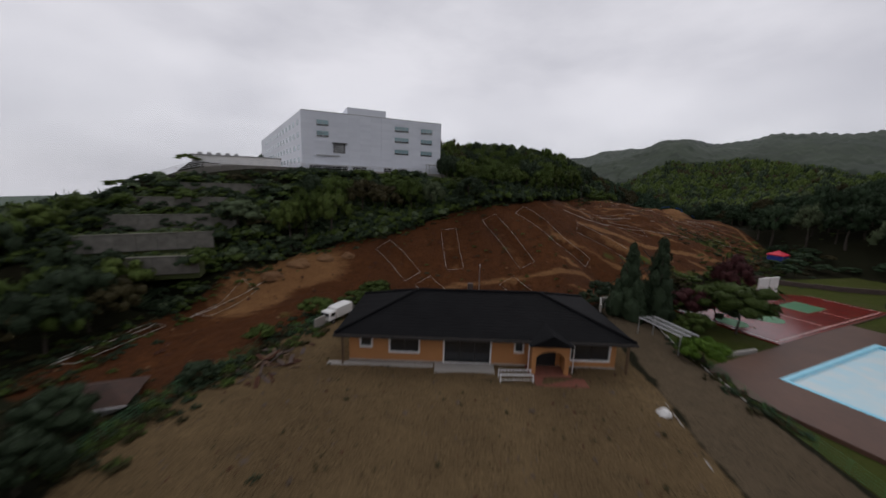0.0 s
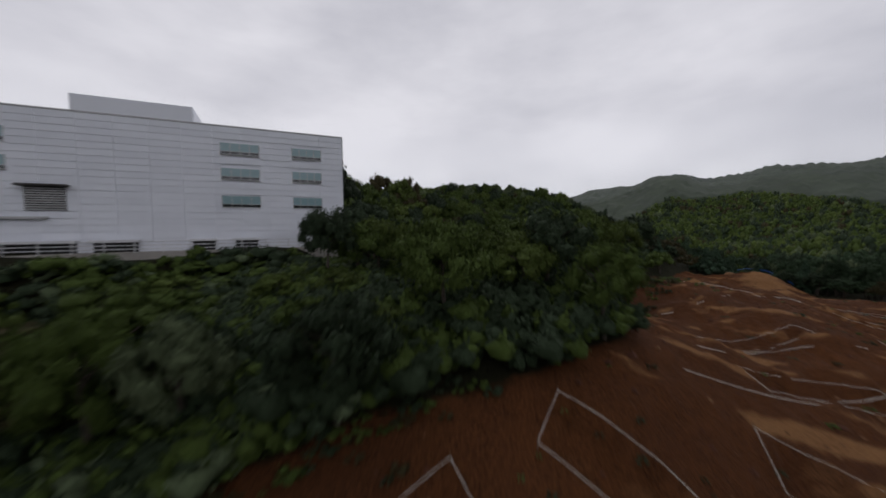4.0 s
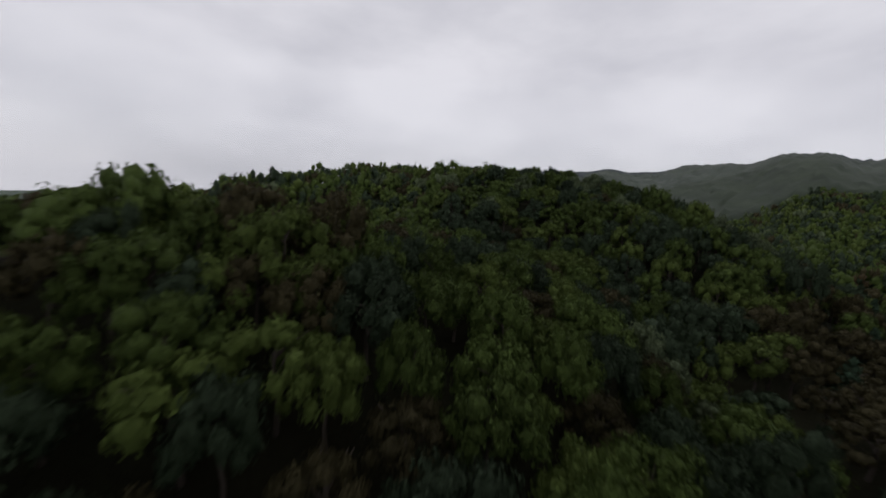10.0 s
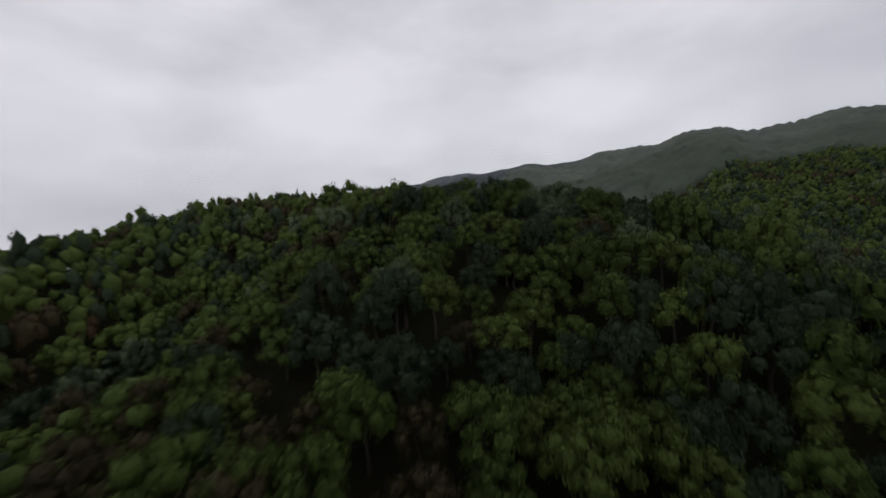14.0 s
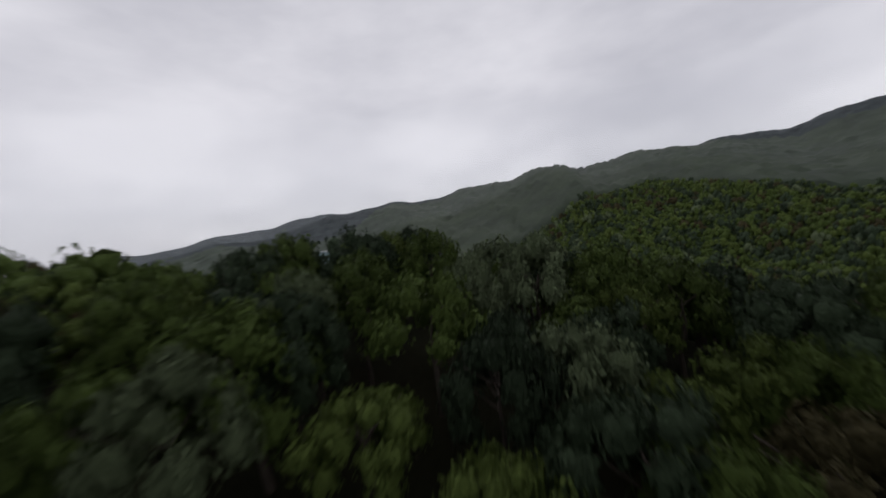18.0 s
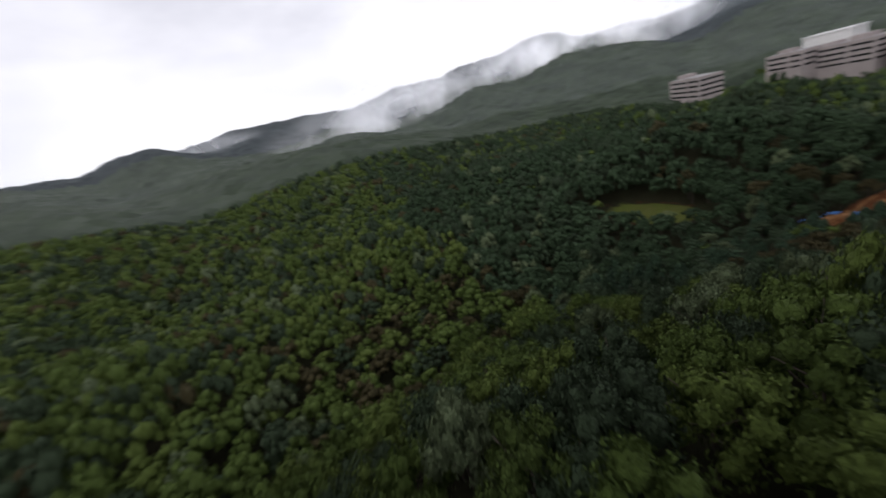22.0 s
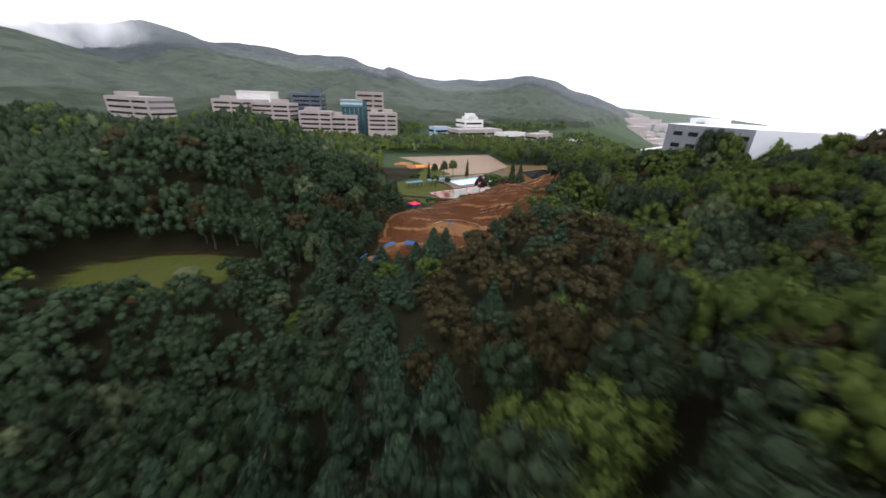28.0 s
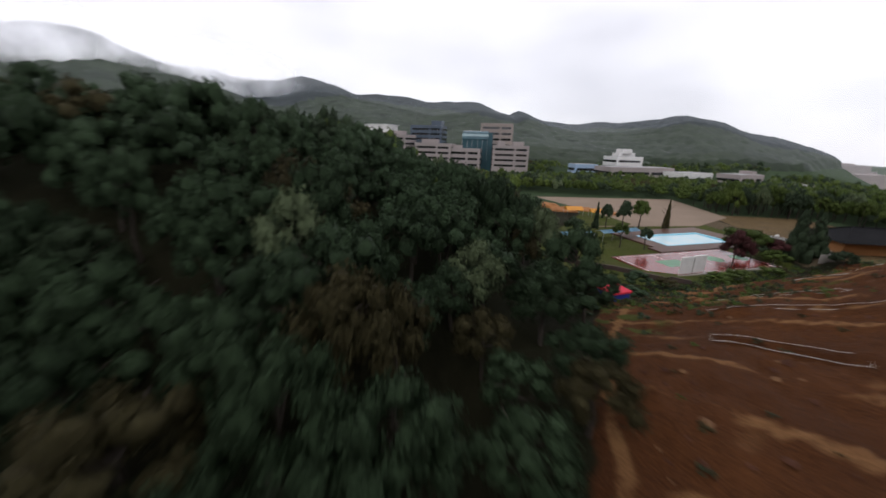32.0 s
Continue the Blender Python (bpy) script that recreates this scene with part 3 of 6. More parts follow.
    sandy = np.maximum(sandy, 0.36 * in_trench(cx, cy))
    green = field * np.clip(bell(cx, cy, 68, 86, 13, 6) + 0.45 * bell(cx, cy, -12, 52, 9, 3) + bell(cx, cy, 44, 68, 16, 3.5) + bell(cx, cy, 84, 95, 5, 8) + 0.5 * bell(cx, cy, -20, 40, 4, 8), 0, 0.75) * np.clip(0.5 + 0.9 * np.sin(cx * 0.9 + np.sin(cy * 0.5)) * np.sin(cy * 1.1 + cx * 0.4), 0.1, 1)
    rim = inside(cx, cy, GLADE) * step(0.75, 0.95, np.hypot((cx - 137) / 19, (cy - 133.5) / 10.5))
    r = np.hypot(cx - 60, cy - 100)
    weights = {
        "w_far": np.maximum(step(190, 230, r), 0.8 * step(8, -12, cy)),
        "w_soil": np.maximum(soft(field), 0.45 * rim),
        "w_sandy": sandy,
        "w_yard": soft(inside(cx, cy, YARD)),
        "w_rut": 0.42 * soft(inside(cx, cy, YARD)) * np.exp(-(np.minimum.reduce([near_line(cx, cy, k) for k in RUTS]) / 0.95) ** 2),
        "w_grass": np.maximum.reduce([green, soft(inside(cx, cy, POOLSIDE)), soft(inside(cx, cy, GLADE)) - 0.6 * rim, soft(inside(cx, cy, CAMPUS_NORTH))]),
        "w_asphalt": soft(inside(cx, cy, DRIVE)),
    }
    for name, w in weights.items():
        at = me.attributes.new(name, "FLOAT", "POINT")
        at.data.foreach_set("value", np.ascontiguousarray(w, np.float32).ravel())
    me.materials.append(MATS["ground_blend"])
    me.update()
    me.validate()
    me.shade_smooth()
    return tagged(new("ground", me), "hilly ground of red soil, forest floor, grass and bare yard", "ground", kind="structure")


ground_sheet()


def far_canopy():
    """Wooded mountains: a sheet of rounded tree tops."""
    rng = np.random.default_rng(9)
    xs, ys = np.arange(-1250, 1400, 7.5), np.arange(-1150, 1400, 7.5)
    gx, gy = np.meshgrid(xs, ys)
    gx = gx + rng.uniform(-2.4, 2.4, gx.shape)
    gy = gy + rng.uniform(-2.4, 2.4, gy.shape)
    r = np.hypot(gx - 60, gy - 110)
    odd = ((np.arange(gx.shape[0])[:, None] + np.arange(gx.shape[1])) % 2) * 2 - 1
    z = land(gx, gy) + 5.5 + 1.2 * odd + rng.uniform(-1.0, 1.0, gx.shape) - 7.0 * step(420, 1000, np.hypot(gx - 40, gy - 100))
    ny, nx = gx.shape
    near = (gx > -215) & (gx < 345) & (gy > -75) & (gy < 425)
    campus = (gx > -140) & (gx < 255) & (gy > -215) & (gy < -60)
    plain = (gx < -60) & (gy < 40) & (ranges(gx, gy) < 8)
    keep = ~near & ~campus & ~plain & (r < 1350)
    pad = np.pad(keep, 1, constant_values=False)
    inner = pad[:-2, 1:-1] & pad[2:, 1:-1] & pad[1:-1, :-2] & pad[1:-1, 2:] & pad[:-2, :-2] & pad[2:, 2:] & pad[:-2, 2:] & pad[2:, :-2]
    z = np.where(keep & ~inner, land(gx, gy) - 3 - 7.0 * step(420, 1000, np.hypot(gx - 40, gy - 100)), z)
    i = (np.arange(ny - 1)[:, None] * nx + np.arange(nx - 1)).ravel()
    k = keep.ravel()
    i = i[k[i] & k[i + 1] & k[i + nx] & k[i + nx + 1]]
    tri = np.concatenate([np.stack([i, i + 1, i + nx + 1], -1), np.stack([i, i + nx + 1, i + nx], -1)])
    me = bpy.data.meshes.new("far_woods")
    co = np.stack([gx, gy, z], -1).reshape(-1, 3)
    me.vertices.add(len(co))
    me.vertices.foreach_set("co", co.ravel())
    me.loops.add(len(tri) * 3)
    me.loops.foreach_set("vertex_index", tri.ravel())
    me.polygons.add(len(tri))
    me.polygons.foreach_set("loop_start", np.arange(len(tri)) * 3)
    # beyond about 640 m the woods take the haze-tinted colour
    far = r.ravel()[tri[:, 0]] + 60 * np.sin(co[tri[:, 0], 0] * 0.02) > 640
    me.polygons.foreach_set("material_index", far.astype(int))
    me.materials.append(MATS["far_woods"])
    me.materials.append(MATS["haze_tinted_woods"])
    me.update()
    me.validate()
    return tagged(new("far_woods", me), "misty green woods covering the mountain slopes", "woods", kind="stuff")


far_canopy()

# ---- trees ----


def crown_shape(seed, kind, blobs, per, leaf, sides=6, core=0.8, rings=3):
    """A crown of radius about 1 and height about 1: rounded leafy masses with sprays of leaves round them. Corners and quads."""
    rng = np.random.default_rng(seed)
    cs, rs = [], []
    if kind == "cone":
        for k in range(blobs):
            h = (k + rng.uniform(0, 1)) / blobs * 0.95
            a, rad = 2.4 * k, (1.0 - h) * rng.uniform(0.3, 0.62)
            cs.append((np.cos(a) * rad, np.sin(a) * rad, h))
            rs.append(0.1 + 0.34 * (1.0 - h))
    else:
        size = (13 / max(blobs, 6)) ** 0.35
        lean = rng.uniform(-0.12, 0.12, 2)
        for k in range(blobs):
            up = 1 - 1.3 * (k + 0.5) / blobs
            a, flat = 2.4 * k + rng.uniform(-.5, .5), math.sqrt(max(0.0, 1 - up * up)) * rng.uniform(0.5, 0.82)
            cs.append((np.cos(a) * flat + lean[0], np.sin(a) * flat + lean[1], 0.5 + 0.34 * up + rng.uniform(-.07, .08)))
            rs.append(rng.uniform(0.22, 0.42) * size)
    cs, rs = np.array(cs), np.array(rs)
    th = math.pi * (0.02 + 0.74 * np.arange(rings + 1) / rings)[:, None]
    ph = 6.2832 * (np.arange(sides)[None, :] + 0.5 * (np.arange(rings + 1)[:, None] % 2)) / sides
    unit = np.stack([np.sin(th) * np.cos(ph), np.sin(th) * np.sin(ph), 0.52 * np.cos(th) + 0 * ph], -1).reshape(-1, 3)
    i, jj = np.repeat(np.arange(rings), sides), np.tile(np.arange(sides), rings)
    one = np.stack([i * sides + jj, (i + 1) * sides + jj, (i + 1) * sides + (jj + 1) % sides, i * sides + (jj + 1) % sides], -1)
    co = (cs[:, None] + unit[None] * (rs * core)[:, None, None] * rng.uniform(0.66, 1.2, (blobs, len(unit), 1))).reshape(-1, 3)
    quads = (one[None] + (np.arange(blobs) * len(unit))[:, None, None]).reshape(-1, 4)
    which = rng.integers(0, blobs, per)
    d = rng.standard_normal((per, 3))
    out = cs[which] - (0, 0, 0.35)
    d = d / np.linalg.norm(d, axis=1, keepdims=True) + 0.7 * out + (0, 0, 0.3)
    d /= np.linalg.norm(d, axis=1, keepdims=True)
    centre = cs[which] + d * (rs[which] * rng.uniform(core * 0.95, 1.16, per))[:, None] * (1, 1, 0.55)
    nrm = d + 0.45 * rng.standard_normal((per, 3))
    nrm /= np.linalg.norm(nrm, axis=1, keepdims=True)
    tan = np.cross(nrm, rng.standard_normal((per, 3)))
    tan /= np.linalg.norm(tan, axis=1, keepdims=True)
    bit = np.cross(nrm, tan)
    s = leaf * rng.uniform(0.6, 1.3, per)[:, None]
    droop = nrm * s * 0.3
    q = np.stack([centre - tan * s - droop, centre - bit * s * 0.5, centre + tan * s - droop, centre + bit * s * 0.5], 1).reshape(-1, 3)
    return np.concatenate([co, q]), np.concatenate([quads, len(co) + np.arange(4 * per).reshape(-1, 4)])


def quads_mesh(name, co, quads, mats, index=None, tone=None):
    me = bpy.data.meshes.new(name)
    me.vertices.add(len(co))
    me.vertices.foreach_set("co", np.ascontiguousarray(co, np.float32).ravel())
    me.loops.add(4 * len(quads))
    me.loops.foreach_set("vertex_index", np.ascontiguousarray(quads, np.int32).ravel())
    me.polygons.add(len(quads))
    me.polygons.foreach_set("loop_start", np.arange(len(quads), dtype=np.int32) * 4)
    for m in mats:
        me.materials.append(MATS[m])
    if index is not None:
        me.polygons.foreach_set("material_index", index.astype(np.int32))
    if tone is not None:
        at = me.attributes.new("tone", "FLOAT", "POINT")
        at.data.foreach_set("value", np.ascontiguousarray(tone, np.float32))
    me.update()
    me.shade_smooth()
    return me


def joined(name, lists, mats, label, category):
    """Many plants in one mesh; lists holds corners, quads, material and tone of each."""
    shift = np.cumsum([0] + [len(v) for v, _, _, _ in lists[:-1]])
    co = np.concatenate([v for v, _, _, _ in lists])
    quads = np.concatenate([q + k for (_, q, _, _), k in zip(lists, shift)])
    index = np.concatenate([np.full(len(q), m) for _, q, m, _ in lists])
    tone = np.concatenate([np.full(len(v), t) for v, _, _, t in lists])
    return tagged(new(name, quads_mesh(name, co, quads, mats, index, tone)), label, category, kind="stuff")


def trunk_mesh(seed, h, r):
    rng = np.random.default_rng(seed)
    bm = bmesh.new()
    at = Vector((0, 0, -0.6))
    for k in range(3):
        to = Vector((rng.uniform(-.25, .25), rng.uniform(-.25, .25), h * (k + 1) / 3))
        rod(bm, at, to, r * (1 - 0.25 * k), 7, r * (0.75 - 0.25 * k))
        at = to
    for k in range(5):
        a, z = rng.uniform(0, 6.28), h * rng.uniform(0.55, 0.95)
        rod(bm, (0, 0, z), (math.cos(a) * h * 0.28, math.sin(a) * h * 0.28, z + h * 0.25), r * 0.35, 5, r * 0.12)
    me = bpy.data.meshes.new("trunk")
    bm.to_mesh(me)
    bm.free()
    me.materials.append(MATS["bark"])
    return me


KINDS = {
    # name: crown form, leaf material, crown width and height, share, label
    "oak_tree": ("round", "leaf_green", 1.0, 1.0, "leafy green oak in dense hillside woods"),
    "hornbeam_tree": ("round", "leaf_dark", 0.95, 1.05, "dark green broadleaf tree in dense woods"),
    "acacia_tree": ("round", "leaf_pale", 0.9, 1.1, "pale silvery-green acacia rising from the canopy"),
    "chestnut_tree": ("round", "leaf_brown", 0.95, 0.95, "brown-tinged chestnut tree among green woods"),
    "pine_tree": ("round", "needle", 0.95, 0.98, "dark pine with a ragged crown in the woods"),
    "young_pine_tree": ("cone", "needle_light", 1.0, 1.12, "light green young pine at the edge of the woods"),
    "linden_tree": ("round", "leaf_fresh", 1.0, 0.95, "fresh green linden in dense hillside woods"),
    "withered_tree": ("round", "leaf_rust", 0.7, 0.9, "rust-brown withered tree in the canopy"),
}
FINE, FORMS, COARSE, FAR = {}, {}, {}, {}
for n, (k, (form, leafmat, cw, ch, lab)) in enumerate(KINDS.items()):
    FINE[k] = [crown_shape(100 + n * 10 + v, form, 24, 2300, 0.04, 6, 0.68, 4) for v in range(3)]
    FORMS[k] = [crown_shape(100 + n * 10 + v, form, 20, 850, 0.05, 6, 0.74, 3) for v in range(3)]
    COARSE[k] = [crown_shape(300 + n * 10 + v, form, 13, 190, 0.07, 5, 0.82, 3) for v in range(3)]
    FAR[k] = [crown_shape(400 + n * 10 + v, form, 5, 18, 0.12, 4, 1.0, 2) for v in range(3)]


def canopy_height(x, y):
    return 8.6 + 1.6 * np.sin(x * 0.05 + 1) * np.cos(y * 0.043)


def scatter():
    """Places for trees over the near hills: x, y, height, width, kind."""
    rng = np.random.default_rng(21)
    spots = []
    for gy in np.arange(-215, 430, 4.6):
        for gx in np.arange(-215, 350, 4.6):
            spots.append((gx + rng.uniform(-1.9, 1.9), gy + rng.uniform(-1.9, 1.9)))
    p = np.array(spots)
    bad = np.zeros(len(p), bool)
    for poly in (FIELD, YARD, DRIVE, POOLSIDE, GLADE, BALLPARK, TERRACE, SHED_SIDE, CAMPUS_NORTH):
        bad |= inside(p[:, 0], p[:, 1], poly)
    x, y = p.T
    bad |= (y < 20) & (y > -12) & (x > -26) & (x < 28)
    bad |= (x > 17) & (x < 40) & (y > 0) & (y < 60)
    bad |= (x > -30) & (x < -10) & (y > 16) & (y < 52)
    up = (x + 56) * 0.494 - (y - 64) * 0.869
    bad |= (x > -66) & (x < -1) & (up < 1.2) & (up > -7) & (y > 60) & (y < 100)
    bad |= inside(x, y, [(-33.6, 84.8), (-1, 99.1), (-12, 120), (-48, 160), (-80, 154)])
    bad |= (x > 20) & (x < 92) & (y < 40) & (y > -60)
    bad |= (y < -75) & ((x > 258) | (x < -135))
    bad |= (y < -135) & (y > -200) & (np.sin(x * 0.05 + 1) * np.sin(y * 0.06) > -0.25)
    bad |= (y < -135) & (rng.uniform(0, 1, len(p)) < 0.35)
    p = p[~bad]
    n = len(p)
    x, y = p.T
    h = canopy_height(x, y) + rng.normal(0, 1.2, n)
    u = rng.uniform(0, 1, n)
    # low growth on the bank below the terrace
    front = (x + 56) * 0.494 - (y - 64) * 0.869
    bank = (y < 100) & (y > 40) & (x < 9) & (x > -58) & (front > -3)
    h = np.where(bank, np.clip(19.2 - land(x, y) + rng.normal(0, 0.7, n), 1.6, 10), h)
    h = np.where((x < -50) & (y < 125) & (y > 30), np.clip(15 - land(x, y), 2, 9), h)
    h = np.where(inside(x, y, WALLS), np.minimum(h, rng.uniform(1.2, 2.6, n)), h)
    h = np.where((x > 62) & (x < 112) & (y > 142) & (y < 178), rng.uniform(4.2, 6.6, n), h)
    h = np.where((x > 40) & (x < 76) & (y > 112) & (y < 160), np.minimum(h, 5.6), h)
    h = np.where((x > 104) & (x < 164) & (y > 138) & (y < 172), np.minimum(h, rng.uniform(4.0, 5.4, n) + 2.6 * step(114, 124, x) * step(145, 150, y)), h)
    h = np.where((x < -24) & (y < 62) & (y > 20) & (x > -60), np.minimum(h, 6.5), h)
    h = np.where((y < 145) & (y > 70) & (x > -12) & (x < 42), np.minimum(h, np.maximum(3.2, 25.0 + 0.11 * (y - 85) + 0.3 * np.clip(y - 116, 0, None) + swell(x, y) - land(x, y) + rng.normal(0, 0.5, n))), h)
    h = np.where((x > -2) & (x < 9) & (y > 85) & (y < 97), 6.0 + 0.9 * np.sin(5 * x + 3 * y), h)
    h = np.where((x > -48) & (x < -20) & (y > 144) & (y < 172), np.minimum(h, 7.4), h)
    h = np.where((x > -14) & (x < 8) & (y > 126) & (y < 148), np.minimum(h, 8.6), h)
    h = np.where(y < -40, h * 0.75, h)
    h = np.where((x > 24) & (x < 92) & (y > 44) & (y < 92), rng.uniform(1.4, 2.8, n), h)
    h = np.where((x > 88) & (x < 100) & (y > 98) & (y < 142), np.minimum(h, 6.5), h)
    h = np.where((off_line(x, y) < 9) & (y > 100) & (y < 262), np.clip(h - 1.2 - 0.5 * (off_line(x, y) < 5.5), 4.5, None), h)
    h = np.where((off_line(x, y) < 18) & (y > 100) & (y < 262), np.minimum(h, 8.8), h)
    patch = np.sin(x * 0.043 + 2) + np.sin(y * 0.051 + x * 0.02) + 0.5 * np.sin(x * 0.11 - y * 0.13)
    kinds = np.where(u < 0.60, 0, np.where(u < 0.86, 1, np.where(u < 0.915, 2, np.where(u < 0.955, 3, 0))))
    kinds = np.where((patch > 1.1) & (u > 0.72), 3, kinds)
    edge = 12 * np.sin(y * 0.045 + 1) + 9 * np.sin(x * 0.06)
    pines = (x > 84 + edge) & (y < 200 + edge) & (y > 60) & (u < np.clip((x - 70 - edge) / 40, 0, 0.8)) & (x < 235 + edge)
    kinds = np.where(pines, 4, kinds)
    young = (x > 60) & (x < 105) & (y > 140) & (y < 178) & (u < 0.6)
    kinds = np.where(young, 5, kinds)
    kinds = np.where((x > 118) & (y < 185) & (y > -60) & (kinds != 4) & (rng.uniform(0, 1, n) < 0.7), np.where(u < 0.45, 4, 1), kinds)
    kinds = np.where((kinds == 0) & (rng.uniform(0, 1, n) < 0.38), 6, kinds)
    kinds = np.where(u > 0.996, 7, kinds)
    # brown stand on the east slope, silvery acacias on the crest, brownish growth west of the line
    stand = inside(x, y, [(92, 180), (84, 150), (70, 138), (52, 150), (52, 170), (69, 184), (86, 195)])
    kinds = np.where(stand & (rng.uniform(0, 1, n) < 0.8), 3, kinds)
    west = bell(x, y, -4, 182, 22, 24)
    kinds = np.where(rng.uniform(0, 1, n) < 0.6 * west, 3, kinds)
    silver = bell(x, y, 44, 236, 10, 6) + 0.6 * bell(x, y, 80, 212, 12, 14)
    kinds = np.where(rng.uniform(0, 1, n) < 0.8 * silver, 2, kinds)
    blue = bell(x, y, 94, 182, 6, 14) + 0.7 * bell(x, y, 104, 188, 12, 12)
    kinds = np.where(rng.uniform(0, 1, n) < 0.7 * blue, 5, kinds)
    kinds = np.where(np.hypot(x - 9.2, y - 108.3) < 2.6, 7, kinds)
    wide = 1.06
    return x, y, h, wide * rng.uniform(2.6, 3.8, n), kinds, rng.uniform(0, 6.283, n), rng.integers(0, 3, n)


LINE = [(0, -10), (4, 40), (10, 72), (20, 100), (19, 130), (26, 185), (36, 220), (55, 243), (75, 238), (90, 205), (94, 165), (95, 120)]


def off_line(x, y):
    best = np.full(x.shape, 1e9)
    for (x0, y0), (x1, y1) in zip(LINE, LINE[1:]):
        t = np.clip(((x - x0) * (x1 - x0) + (y - y0) * (y1 - y0)) / ((x1 - x0) ** 2 + (y1 - y0) ** 2), 0, 1)
        best = np.minimum(best, np.hypot(x - x0 - t * (x1 - x0), y - y0 - t * (y1 - y0)))
    return best


def woods():
    x, y, h, w, kind, turn, form = scatter()
    z = land(x, y)
    gap = off_line(x, y)
    order = np.argsort(gap)
    names = list(KINDS)
    made, count, proto = set(), {}, {}
    for i in order:
        k = names[kind[i]]
        if count.get(k, 0) >= 290 or gap[i] > 40:
            continue
        made.add(i)
        count[k] = count.get(k, 0) + 1
        near = bool(gap[i] < (17 if y[i] < 112 else 13.5))
        key = (k, int(form[i]), near)
        _, leafmat, cw, ch, lab = KINDS[k]
        m = Matrix.Translation((x[i], y[i], z[i])) @ Matrix.Rotation(turn[i], 4, "Z")
        if key not in proto:
            base = empty(k)
            tagged(base, lab, "tree", "trees of the hill woods")
            co, quads = (FINE if near else FORMS)[k][form[i]]
            co = co * (3.1 * cw, 3.1 * cw, 7.6 * ch) + (0, 0, 1.4)
            trunk = new("trunk", trunk_mesh(500 + int(form[i]), 6.5, 0.2))
            crown = new("crown", quads_mesh("crown", co, quads, [leafmat]))
            trunk.parent = crown.parent = base
            proto[key] = base
            base.matrix_basis = m
            ob = base
        else:
            ob = copy_thing(proto[key], m)
        s = h[i] / 9.0
        ob.scale = (w[i] / 3.1 * s ** 0.3, w[i] / 3.1 * s ** 0.3, s)
    rest = np.array([i for i in range(len(x)) if i not in made])
    rng = np.random.default_rng(31)
    lists = []
    for i in rest:
        k = names[kind[i]]
        cw, ch = KINDS[k][2:4]
        co, quads = (FORMS if gap[i] < 22 else COARSE if gap[i] < 75 else FAR)[k][form[i]]
        c, s = math.cos(turn[i]), math.sin(turn[i])
        sc = h[i] / 9.0
        ww = w[i] * cw * sc ** 0.3
        v = co * (ww, ww, 7.6 * ch * sc)
        v = np.stack([v[:, 0] * c - v[:, 1] * s + x[i], v[:, 0] * s + v[:, 1] * c + y[i], v[:, 2] + 1.4 * sc + z[i]], -1)
        lists.append((v, quads, kind[i], rng.uniform(0, 1)))
    joined("hill_woods", lists, [v[1] for v in KINDS.values()], "dense mixed green woods covering the hills", "woods")


woods()

# ---- lone trees and shrubs about the yard, pool and court ----


def lone_tree(kind, x, y, h, w, label, seed, leafmat, form="round", bare=0.25, category="tree"):
    base = empty(kind, Matrix.Translation((x, y, float(land(x, y)))))
    tagged(base, label, category)
    co, quads = crown_shape(seed, form, 22 if form == "round" else 24, 1000, 0.045, 7, 0.9, 4)
    co = co * (w, w, h * (1 - bare)) + (0, 0, h * bare)
    trunk = new("trunk", trunk_mesh(seed + 1, h * 0.72, 0.05 + 0.02 * h))
    crown = new("crown", quads_mesh("crown", co, quads, [leafmat]))
    trunk.parent = crown.parent = base
    return base


